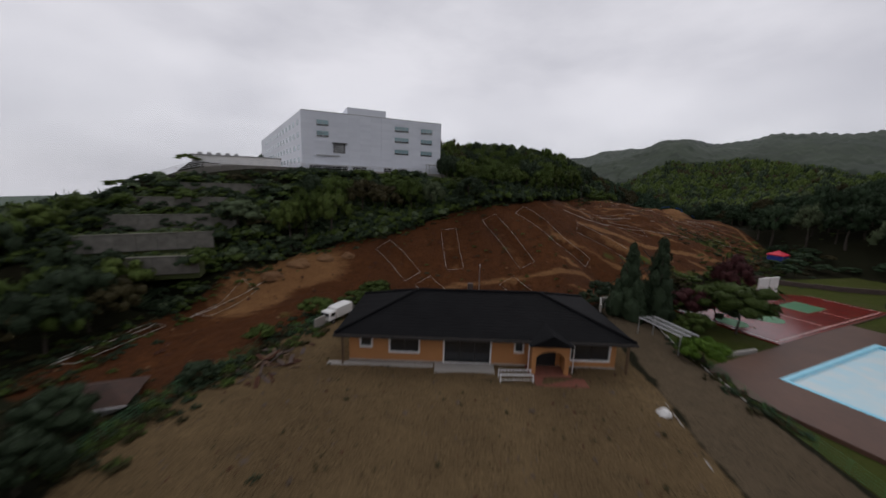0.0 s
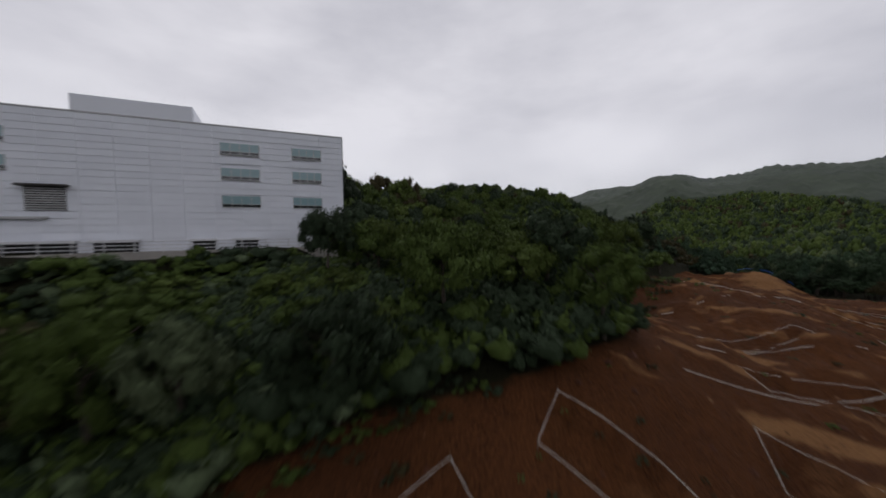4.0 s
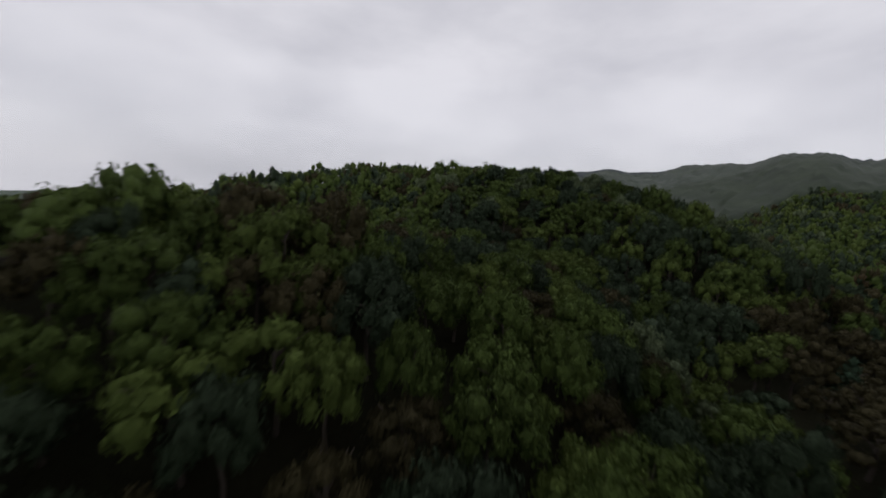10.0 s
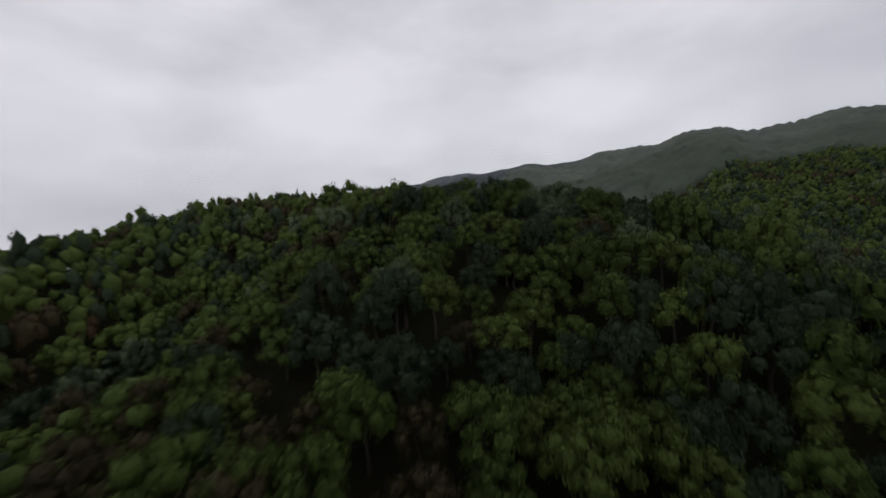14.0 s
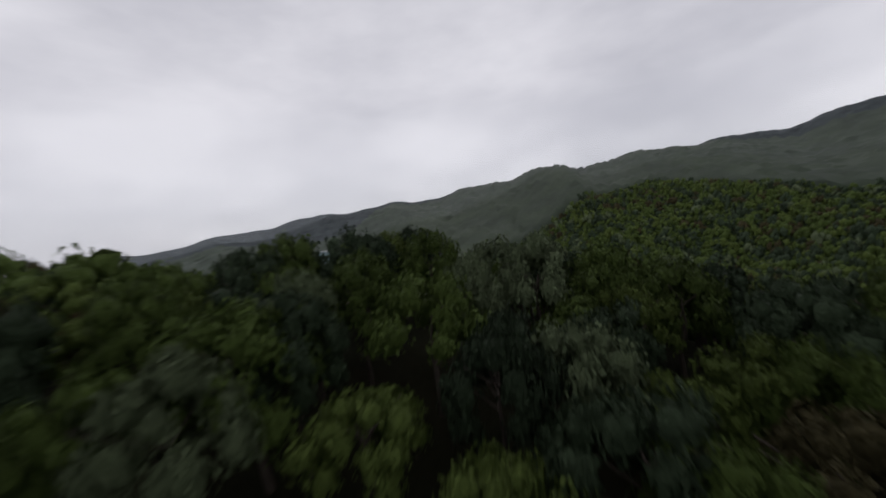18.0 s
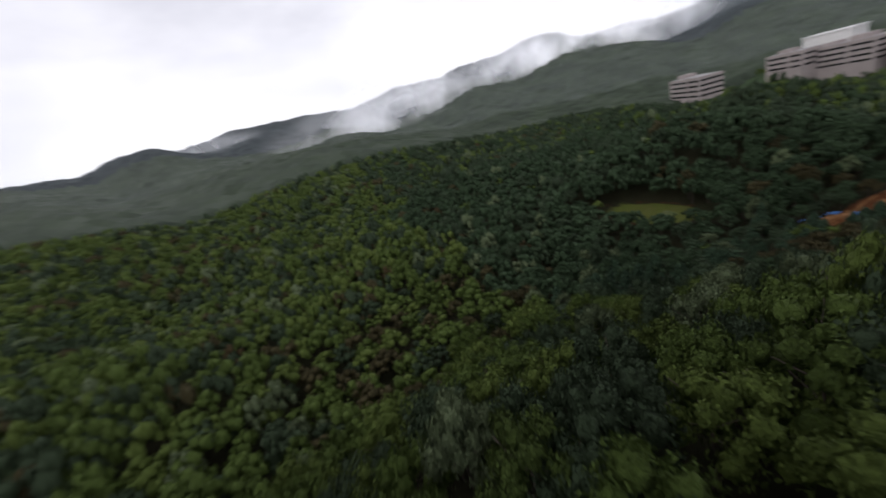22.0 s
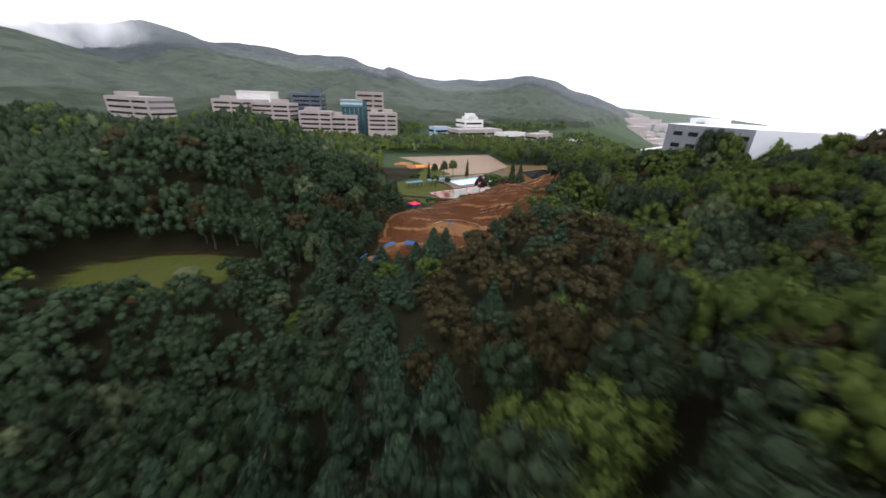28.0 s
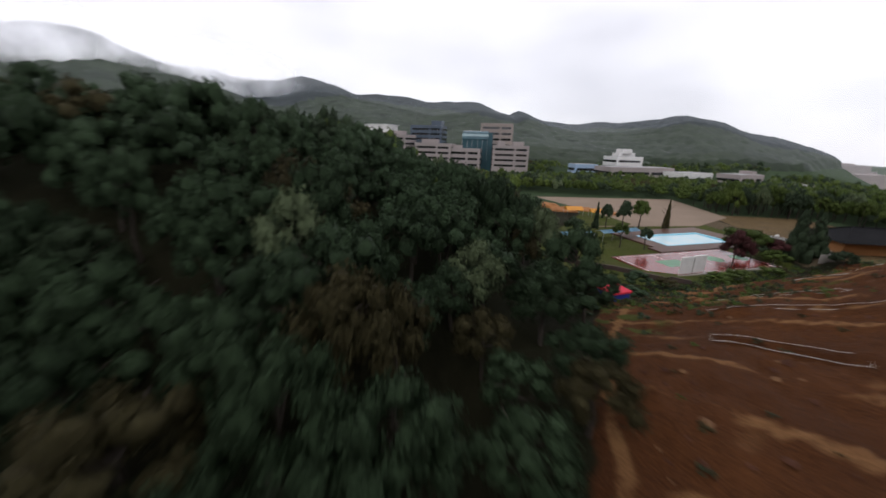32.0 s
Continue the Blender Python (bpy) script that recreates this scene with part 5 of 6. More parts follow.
line_wall([(-14.6, 38.5), (-11, 46.5), (-6, 48)], 1.2, 0.2, "concrete", "yard_wall", "low weathered concrete block wall behind the house")
line_wall([(21.5, 45.5), (23.0, 49.0), (27, 50)], 1.6, 0.2, "concrete", "yard_wall", "grey concrete wall behind the house")
line_wall([(25.8, 27), (27.4, 38), (29.6, 46)], 0.07, 0.14, "concrete", "kerb", "low concrete kerb along the drive", "kerb")
line_wall([(17.6, 14), (17.4, 19.5), (18.6, 27)], 0.06, 0.12, "concrete", "kerb", "low concrete kerb between yard and drive", "kerb")
line_wall([(36.5, 38.2), (31.0, 36.6)], 0.5, 0.3, "concrete", "court_wall", "low mossy concrete wall of the court")
line_wall([(63, 70.5), (74, 64), (88, 60)], 0.9, 0.35, "rust_sheet", "stone_wall", "dark dry stone retaining wall behind the court")


def old_shed():
    base = empty("old_shed", pose(-26.6, 24.4, float(land(-26.6, 24.4)), 0, 0, 20) @ Matrix.Diagonal((0.74, 0.74, 0.8, 1)))
    tagged(base, "old shed with a faded red-brown tile roof", "shed")
    for d, nm in (((-3.4, 3.4, -2.2, -2.0, -0.3, 1.35), "wall"), ((-3.4, 3.4, 2.0, 2.2, -0.3, 1.35), "wall"), ((-3.4, -3.2, -2.0, 2.0, -0.3, 1.35), "wall"), ((3.2, 3.4, -2.0, 2.0, -0.3, 1.35), "wall")):
        boxed(nm, d, "concrete", base, 0.01)
    A, B, C, D, P, Q = (-4.1, -2.9, 1.35), (4.1, -2.9, 1.35), (4.1, 2.9, 1.35), (-4.1, 2.9, 1.35), (-1.4, 0, 2.5), (1.4, 0, 2.5)
    bm = bmesh.new()
    vs = [bm.verts.new(c) for c in (A, B, C, D, P, Q)]
    for f in ((0, 1, 5, 4), (1, 2, 5), (2, 3, 4, 5), (3, 0, 4), (3, 2, 1, 0)):
        bm.faces.new([vs[i] for i in f])
    part("roof", bm, "old_tile", base)
    for a, b, c, d in ((A, B, Q, P), (B, C, Q, Q), (C, D, P, Q), (D, A, P, P)):
        roof_slope(base, a, b, c, d, 9)
    for o in base.children:
        if o.name.startswith("tile_course"):
            o.data.materials[0] = MATS["old_tile"]
    for k in range(4):
        boxed("louvre", (0.4 + k * 0.45, 0.7 + k * 0.45, -2.24, -2.2, 0.1, 1.2), "white_paint", base, 0)
    boxed("fascia", (-4.1, 4.1, -2.97, -2.91, 1.2, 1.38), "white_paint", base, 0.01)


old_shed()


def caravan():
    base = empty("truck", pose(-13.0, 42.0, 1.15, 0, 0, 65) @ Matrix.Diagonal((0.85, 0.85, 0.85, 1)))
    tagged(base, "small white truck parked behind the house", "truck")
    boxed("body", (-1.1, 2.4, -0.9, 0.9, 0.55, 2.1), "white_paint", base, 0.12)
    boxed("cab", (-2.5, -1.14, -0.88, 0.88, 0.45, 1.85), "white_paint", base, 0.18)
    boxed("windscreen", (-2.54, -2.48, -0.72, 0.72, 1.15, 1.7), "dark_glass", base, 0.01)
    for s in (-1, 1):
        boxed("side_window", (-2.2, -1.4, s * 0.87 - 0.02, s * 0.87 + 0.03, 1.15, 1.65), "dark_glass", base, 0)
        for x in (-1.8, 1.6):
            bm = bmesh.new()
            rod(bm, (x, s * 0.66, 0.36), (x, s * 0.9, 0.36), 0.36, 14)
            wheel = part("wheel", bm, "black_and_shade", base)
            bm = bmesh.new()
            rod(bm, (x, s * 0.89, 0.36), (x, s * 0.92, 0.36), 0.2, 12)
            part("rim", bm, "metal_grey", wheel)


caravan()


def slatted_frame():
    """Open carport roof of pale steel slats beside the house."""
    base = empty("carport", pose(24.4, 37.4, 1.2, 0, 0, 104))
    tagged(base, "open carport frame of pale steel slats beside the drive", "carport")
    for y in (-2.2, -1.1, 0.0):
        boxed("beam", (-2.9, 2.9, y - 0.05, y + 0.05, 1.9, 2.0), "metal_white", base, 0.01)
    for k in range(19):
        x = -2.8 + k * 5.6 / 18
        boxed("slat", (x - 0.035, x + 0.035, -2.3, 0.1, 2.003, 2.04), "metal_grey", base, 0)
    for x in (-2.8, 2.8):
        for y in (-2.2, 0.0):
            boxed("post", (x - 0.05, x + 0.05, y - 0.05, y + 0.05, -1.2, 1.9), "metal_grey", base, 0.01)


slatted_frame()


def yard_pole():
    base = empty("yard_pole", pose(5.4, 49.6, float(land(5.4, 49.6)), 0, 0, 0))
    tagged(base, "tall thin metal pole behind the house", "pole")
    bm = bmesh.new()
    rod(bm, (0, 0, -0.4), (0, 0, 5.6), 0.06, 8, 0.04)
    part("shaft", bm, "metal_grey", base)
    boxed("cap", (-0.09, 0.09, -0.09, 0.09, 5.6, 5.75), "metal_white", base, 0.02)


yard_pole()

# ---- trial trenches and their cords ----


def trench(x0, y0, x1, y1, w):
    base = empty("trench_marking")
    tagged(base, "white cord on pegs round a shallow dug trench", "cord marking", "trench markings on the field")
    n = math.hypot(x1 - x0, y1 - y0)
    ux, uy = (x1 - x0) / n, (y1 - y0) / n
    cor = [(x0 + uy * w / 2, y0 - ux * w / 2), (x0 - uy * w / 2, y0 + ux * w / 2), (x1 - uy * w / 2, y1 + ux * w / 2), (x1 + uy * w / 2, y1 - ux * w / 2)]
    for (a, b), (c, d) in zip(cor, cor[1:] + cor[:1]):
        m = max(2, int(math.hypot(c - a, d - b) / 1.1))
        pts = []
        for i in range(m + 1):
            x, y = a + (c - a) * i / m, b + (d - b) * i / m
            pts.append((x, y, float(land(x, y)) + 0.26 + 0.05 * math.sin(3 * x + 2 * y)))
        bm = bmesh.new()
        tube(bm, pts, 0.013)
        part("cord", bm, "cord_white", base)
        bm = bmesh.new()
        rod(bm, (a, b, float(land(a, b)) - 0.2), (a, b, float(land(a, b)) + 0.45), 0.03, 6)
        part("peg", bm, "timber", base)


for tr in TRENCHES:
    trench(*tr)


def long_cord(points):
    base = empty("cord_line")
    tagged(base, "pale cord stretched over the red soil", "cord")
    pts = []
    for (a, b), (c, d) in zip(points, points[1:]):
        m = max(2, int(math.hypot(c - a, d - b) / 1.3))
        for i in range(m):
            x, y = a + (c - a) * i / m + 0.12 * math.sin(i * 1.7), b + (d - b) * i / m
            pts.append((x, y, float(land(x, y)) + 0.18))
    bm = bmesh.new()
    tube(bm, pts, 0.022)
    part("cord", bm, "cord_white", base)


for pts in ([(26, 77), (36, 78), (48, 82), (60, 84)], [(30, 82), (40, 86), (54, 88)], [(36, 94.4), (48, 98.8), (60, 103.4)], [(-27.7, 57.2), (-31.5, 48.5), (-33, 41)], [(-35, 40.3), (-36.5, 34), (-37, 29)], [(80, 121), (76, 117.6), (71.5, 117.4), (67.5, 121), (67, 126)]):
    long_cord(pts)


def clods():
    """Clods and stones strewn over the dug field."""
    rng = np.random.default_rng(55)
    n = 5200
    x, y = rng.uniform(-36, 96, n), rng.uniform(26, 142, n)
    ok = inside(x, y, FIELD) & (near_line(x, y, TRACK) > 1.6)
    x, y = x[ok], y[ok]
    s = rng.gamma(2.0, 0.055, len(x)) + 0.05
    oct_ = np.array([(1, 0, 0), (0, 1, 0), (-1, 0, 0), (0, -1, 0), (0, 0, 0.8), (0, 0, -0.6)])
    quads = np.array([(0, 1, 4, 4), (1, 2, 4, 4), (2, 3, 4, 4), (3, 0, 4, 4)])
    v = oct_[None] * s[:, None, None] * rng.uniform(0.6, 1.3, (len(x), 6, 3)) + np.stack([x, y, land(x, y) + 0.05], -1)[:, None]
    faces = [tuple(int(a) + 6 * i for a in f[:3]) for i in range(len(x)) for f in quads]
    me = mesh_of("clods", v.reshape(-1, 3), faces, ["soil", "soil_sandy"])
    me.polygons.foreach_set("material_index", np.repeat((rng.uniform(0, 1, len(x)) < 0.18).astype(np.int32), 4))
    tagged(new("clods", me), "clods of red earth and stones strewn over the field", "earth clods", kind="stuff")


clods()


def yard_litter():
    """Stones, crumbs of rubble and dry tufts on the bare yard."""
    rng = np.random.default_rng(57)
    n = 1500
    x, y = rng.uniform(-20, 20, n), rng.uniform(4, 33, n)
    ok = inside(x, y, YARD)
    x, y = x[ok], y[ok]
    s = rng.gamma(1.6, 0.035, len(x)) + 0.03
    shape = np.array([(1, 0, 0), (0, 1, 0), (-1, 0, 0), (0, -1, 0), (0, 0, 0.7)])
    v = shape[None] * s[:, None, None] * rng.uniform(0.6, 1.5, (len(x), 5, 3)) + np.stack([x, y, land(x, y) + 0.03], -1)[:, None]
    faces = [(5 * i + k, 5 * i + (k + 1) % 4, 5 * i + 4) for i in range(len(x)) for k in range(4)]
    me = mesh_of("yard_litter", v.reshape(-1, 3), faces, ["yard_earth", "soil", "leaf_brown"])
    me.polygons.foreach_set("material_index", np.repeat(rng.choice([0, 0, 1, 2, 2], len(x)).astype(np.int32), 4))
    tagged(new("yard_litter", me), "stones, rubble and dry tufts strewn over the yard", "litter", kind="stuff")


yard_litter()


def tent():
    base = empty("tent", pose(80.2, 83.2, float(land(80.2, 83.2)), 0, 0, 28))
    tagged(base, "square shelter tent with red roof and blue walls", "tent")
    for d in ((-1.5, 1.5, -1.5, -1.46), (-1.5, 1.5, 1.46, 1.5), (-1.5, -1.46, -1.46, 1.46), (1.46, 1.5, -1.46, 1.46)):
        boxed("side_wall", (*d, -0.2, 1.9), "tent_blue", base, 0)
    bm = bmesh.new()
    e = [bm.verts.new(c) for c in ((-1.65, -1.65, 1.85), (1.65, -1.65, 1.85), (1.65, 1.65, 1.85), (-1.65, 1.65, 1.85))]
    p = [bm.verts.new(c) for c in ((-0.5, -0.5, 2.45), (0.5, -0.5, 2.45), (0.5, 0.5, 2.45), (-0.5, 0.5, 2.45))]
    f = [bm.verts.new((v.co.x, v.co.y, 1.6)) for v in e]
    t = bm.verts.new((0, 0, 2.85))
    for i in range(4):
        j = (i + 1) % 4
        bm.faces.new((e[i], e[j], p[j], p[i]))
        bm.faces.new((p[i], p[j], t))
        bm.faces.new((f[i], f[j], e[j], e[i]))
    part("roof", bm, "tent_red", base)
    for x in (-1.5, 1.5):
        for y in (-1.5, 1.5):
            bm = bmesh.new()
            rod(bm, (x, y, -0.3), (x, y, 1.9), 0.04, 6)
            part("pole", bm, "metal_grey", base)


tent()


def tarp(x, y, w, d, turn, seed):
    rng = np.random.default_rng(seed)
    bm = bmesh.new()
    nx, ny = 14, 10
    m = pose(x, y, 0, 0, 0, turn)
    g = []
    for j in range(ny + 1):
        row = []
        for i in range(nx + 1):
            u, v = (i / nx - 0.5) * w, (j / ny - 0.5) * d
            p = m @ Vector((u + 0.25 * math.sin(v * 2 + seed), v + 0.25 * math.sin(u * 1.7), 0))
            z = float(land(p.x, p.y) + 0.8 * bell(p.x, p.y, 90, 138, 6, 4)) + 0.45 + 0.5 * math.exp(-(u * u + v * v) / 6) + rng.uniform(0, 0.12)
            row.append(bm.verts.new((p.x, p.y, z)))
        g.append(row)
    for j in range(ny):
        for i in range(nx):
            bm.faces.new((g[j][i], g[j][i + 1], g[j + 1][i + 1], g[j + 1][i]))
    bmesh.ops.solidify(bm, geom=bm.faces, thickness=0.02)
    tagged(part("tarpaulin", bm, "tarp_blue"), "crumpled blue tarpaulin spread over dug earth", "tarpaulin", "tarpaulins on the dig")


for k, v in enumerate(((75.4, 121.6, 1.5, 0.8, -30), (87.2, 139.6, 2.8, 1.4, -30), (91.8, 138.6, 2.3, 1.2, -36), (94.2, 140.4, 2.2, 1.3, 15), (96.6, 137.6, 1.4, 0.9, -12))):
    tarp(*v, 60 + k)

# ---- pool, deck, court ----


def flat(name, poly, z, mat, label, category, thick=0.3):
    bm = bmesh.new()
    top = [bm.verts.new((x, y, z)) for x, y in poly]
    low = [bm.verts.new((x, y, z - thick)) for x, y in poly]
    bm.faces.new(top)
    for i in range(len(poly)):
        bm.faces.new((low[i - 1], low[i], top[i], top[i - 1]))
    bmesh.ops.recalc_face_normals(bm, faces=bm.faces)
    ob = part(name, bm, mat)
    return tagged(ob, label, category, kind="structure")


POOL = pose(33.8, 31.5, 0, 0, 0, 24)


def pool():
    base = empty("swimming_pool", POOL)
    tagged(base, "pale blue swimming pool, drained and streaked with dirt", "swimming pool")
    L, W = 21.0, 9.5
    boxed("floor", (0, L, -W, 0, -0.2, 0.08), "pool_floor", base, 0)
    for d in ((-0.5, L + 0.5, 0.0, 0.5), (-0.5, L + 0.5, -W - 0.5, -W), (-0.5, 0, -W, 0), (L, L + 0.5, -W, 0)):
        boxed("rim", (*d, -0.2, 0.43), "pool_paint", base, 0.03)


pool()
# paving in four strips round the pool
bmd = bmesh.new()
for d in ((-7, 28, 0.5, 4.6), (-7, 26, -16, -10), (-7, -0.5, -10, 0.5), (21.5, 26, -10, 0.5)):
    box(bmd, *d, -0.3, 0.38, m=POOL)
tagged(part("pavement", bmd, "deck_pink"), "wet brownish-pink paving round the swimming pool", "paving", kind="structure")

COURT = pose(37.0, 38.4, 0.1, 0, 0, 24) @ Matrix.Diagonal((1.02, 1.12, 1, 1))


def court():
    base = empty("sports_court", COURT)
    tagged(base, "wet red sports court with green circles and white lines", "sports court")
    boxed("slab", (4.5, 36, 0, 11.5, -0.4, 0.12), "court_red", base, 0.02)

    def disc(x, y, r, nm, mat, z):
        bm = bmesh.new()
        rod(bm, (x, y, 0.1), (x, y, z), r, 28)
        part(nm, bm, mat, base)

    disc(14, 5.2, 2.0, "circle", "court_green", 0.128)
    disc(7.2, 5.8, 1.7, "circle", "court_green", 0.128)
    boxed("key_area", (23, 29, 4.0, 7.6, 0.1, 0.128), "court_green", base, 0)
    for d in ((5, 35.5, 0.5, 0.58), (5, 35.5, 10.9, 10.98), (5, 5.08, 0.58, 10.9), (35.42, 35.5, 0.58, 10.9), (17.9, 17.98, 0.58, 10.9), (26, 26.08, 0.58, 10.9)):
        boxed("line", (*d, 0.1, 0.126), "cord_white", base, 0)
    boxed("kerb", (4.2, 36.3, -0.2, -0.02, -0.4, 0.14), "deck_pink", base, 0.02)
    boxed("kerb", (4.2, 36.3, 11.52, 11.85, -0.4, 0.2), "concrete", base, 0.02)


court()


def practice_wall():
    base = empty("practice_wall", COURT @ pose(24.6, 10.6, 0, 0, 0, 0))
    tagged(base, "white painted practice wall at the court's edge", "wall")
    for k in range(2):
        boxed("panel", (k * 3.2, k * 3.2 + 3.1, 0, 0.25, -0.4, 3.6 - 0.15 * k), "white_paint", base, 0.02)
    boxed("pier", (3.1, 3.2, -0.05, 0.3, -0.4, 3.2), "concrete", base, 0)


practice_wall()


def canopy(x, y, turn, L):
    base = empty("pool_canopy", pose(x, y, 0, 0, 0, turn))
    tagged(base, "long low canopy with a sagging blue roof", "canopy", "canopies by the pool")
    for k in range(6):
        a, b = -L / 2 + L * k / 6, -L / 2 + L * (k + 1) / 6 - 0.02
        bm = bmesh.new()
        v = [bm.verts.new(c) for c in ((a, -1.6, 2.2), (b, -1.6, 2.2), (b, 0, 2.75), (a, 0, 2.75), (b, 1.6, 2.2), (a, 1.6, 2.2))]
        bm.faces.new((v[0], v[1], v[2], v[3]))
        bm.faces.new((v[3], v[2], v[4], v[5]))
        bmesh.ops.solidify(bm, geom=bm.faces, thickness=0.06)
        part("roof_sheet", bm, "tarp_pale", base, "faded blue roof sheet")
    for k in range(5):
        for y_ in (-1.5, 1.5):
            bm = bmesh.new()
            rod(bm, (-L / 2 + L * k / 4, y_, -0.2), (-L / 2 + L * k / 4, y_, 2.2), 0.05, 6)
            part("post", bm, "metal_grey", base)


canopy(63.5, 34.5, 28, 13)
canopy(76.0, 40.5, 22, 9)
flat("ball_field", BALLPARK, 0.1, "ball_field", "bare sandy ball field", "field")


def awning(x, y, turn, mat):
    base = empty("field_tent", pose(x, y, 0.1, 0, 0, turn))
    tagged(base, "orange-roofed work tent on the ball field", "tent", "tents on the ball field")
    bm = bmesh.new()
    v = [bm.verts.new(c) for c in ((-3, -2, 2), (3, -2, 2), (3, 2, 2), (-3, 2, 2), (-3, 0, 3.1), (3, 0, 3.1))]
    for f in ((0, 1, 5, 4), (2, 3, 4, 5), (1, 2, 5), (3, 0, 4)):
        bm.faces.new([v[i] for i in f])
    part("roof", bm, mat, base)
    for a in (-2.9, 2.9):
        for b in (-1.9, 1.9):
            boxed("pole", (a - 0.05, a + 0.05, b - 0.05, b + 0.05, 0, 2.05), "metal_grey", base, 0)


awning(68, 1, 10, "tarp_orange")
awning(60, 4, 0, "tarp_orange")
for k, (x, y, s) in enumerate(((70, -6, 5), (62, -10, 4.2), (76, -14, 5.5), (52, -4, 3))):
    lump("sand_heap", x, y, s, "soil_orange", "heap of orange sandy soil on the ball field", "earth heap", 90 + k, 0.28)

# ---- terraces and laboratory building ----


def terrace(p, q, z, back, seed):
    """A retaining wall from p to q with a planted strip behind it."""
    d = math.hypot(q[0] - p[0], q[1] - p[1])
    turn = math.degrees(math.atan2(q[1] - p[1], q[0] - p[0]))
    base = empty("retaining_wall", pose(p[0], p[1], z, 0, 0, turn))
    tagged(base, "weathered concrete retaining wall with a planted terrace", "retaining wall", "retaining walls below the building")
    n = max(3, int(d / 2.2))
    for i in range(n):
        boxed("wall_panel", (d * i / n + 0.015, d * (i + 1) / n - 0.015, 0, 0.4, -2.4, 0), "old_concrete", base, 0.02)
    boxed("coping", (-0.05, d + 0.05, -0.08, 0.48, 0.003, 0.14), "old_concrete", base, 0.02)
    boxed("planted_strip", (0, d, 0.4, back * 0.5, -3.2, -0.12), "grass", base, 0)


STEPS = [((-44, 44.5), (-34.5, 48.5), 7.2, 8), ((-50, 46), (-36, 54.5), 9.8, 9), ((-52, 53), (-36, 61), 12.0, 10), ((-53, 57.5), (-38, 66), 14.6, 9), ((-50, 63), (-36, 70.5), 17.1, 9)]
for k, s in enumerate(STEPS):
    terrace(*s, k)


def terrace_growth():
    """Shrubs on the tiers, at the feet of their walls and round their ends."""
    rng = np.random.default_rng(83)
    lists = []
    for (x0, y0), (x1, y1), z, back in STEPS:
        d = math.hypot(x1 - x0, y1 - y0)
        ux, uy = (x1 - x0) / d, (y1 - y0) / d
        for _ in range(int(d * 2.6)):
            t, top = rng.uniform(-0.04, 1.04) * d, rng.uniform() < 0.6
            v = rng.uniform(0.5, 2.2) if top else rng.uniform(-1.6, -0.3)
            s = rng.uniform(0.35, 1.0) if top else rng.uniform(0.5, 1.3)
            x, y = x0 + ux * t - uy * v, y0 + uy * t + ux * v
            lists.append((*put(rng, x, y, z if top else min(z - 1.9, float(land(x, y)) + 0.3), s), rng.choice([0, 0, 1, 2]), rng.uniform(0, 1)))
        for end in (0, d):
            for _ in range(5):
                t, v, s = end + rng.normal(0, 0.9), rng.normal(0.2, 0.9), rng.uniform(1.2, 2.1)
                lists.append((*put(rng, x0 + ux * t - uy * v, y0 + uy * t + ux * v, z - rng.uniform(0.4, 2.0), s), rng.choice([0, 1, 1]), rng.uniform(0, 1)))
    joined("terrace_shrubs", lists, ["leaf_green", "leaf_dark", "leaf_pale_green"], "wild shrubs growing on the terrace walls", "shrubs")


def put(rng, x, y, z, s):
    co, quads = WEED[rng.integers(0, 3)]
    return co * (s, s, s * 1.1) + (x, y, z - 0.2 * s), quads


terrace_growth()
flat("terrace_plaza", TERRACE, 21.0, "concrete", "paved concrete terrace round the laboratory building", "terrace", 1.2)


def rail(points, h=1.1):
    base = empty("railing")
    tagged(base, "pale metal railing on the terrace edge", "railing")
    for p, q in zip(points, points[1:]):
        p, q = Vector(p), Vector(q)
        n = max(1, int((q - p).length / 2.2))
        for i in range(n):
            a, b = p.lerp(q, i / n), p.lerp(q, (i + 1) / n)
            bm = bmesh.new()
            rod(bm, a, a + Vector((0, 0, h)), 0.05, 6)
            part("post", bm, "metal_white", base)
            bm = bmesh.new()
            for k in (0.35, 0.7, 1.05):
                rod(bm, a + Vector((0, 0, k)), b + Vector((0, 0, k)), 0.045, 5)
            part("rail", bm, "metal_white", base)


RAMP = [(-70, 66.6, 11.4), (-66.5, 67.3, 12.9), (-63, 68, 14.4), (-59.5, 68.5, 16.1), (-56, 68.9, 17.7), (-52, 69.6, 19.2), (-48, 70.8, 20.2), (-42, 73.2, 20.9), (-31.2, 78.8, 21.0)]


def ramp_wall():
    """Curved retaining wall that falls along the ramp at the terrace's end."""
    base = empty("ramp_wall")
    tagged(base, "curved weathered concrete wall falling along the ramp", "retaining wall")
    for p, q in zip(RAMP, RAMP[1:]):
        p, q = Vector(p), Vector(q)
        n = max(2, int((q - p).length / 2.4))
        side = Vector((-(q - p).y, (q - p).x, 0)).normalized() * 0.4
        for i in range(n):
            a, b = p.lerp(q, (i + 0.004) / n), p.lerp(q, (i + 0.996) / n)
            deep = Vector((0, 0, 4.5))
            bm = bmesh.new()
            vs = [bm.verts.new(c) for c in (a - deep, b - deep, b, a, a - deep + side, b - deep + side, b + side, a + side)]
            for f in ((0, 1, 2, 3), (5, 4, 7, 6), (3, 2, 6, 7), (4, 0, 3, 7), (1, 5, 6, 2), (4, 5, 1, 0)):
                bm.faces.new([vs[k] for k in f])
            part("wall_section", bm, "old_concrete", base)


ramp_wall()
rail(RAMP)
rail([(-31.2, 79.2, 21.0), (-33, 83, 21.0), (2, 97, 21.0)])


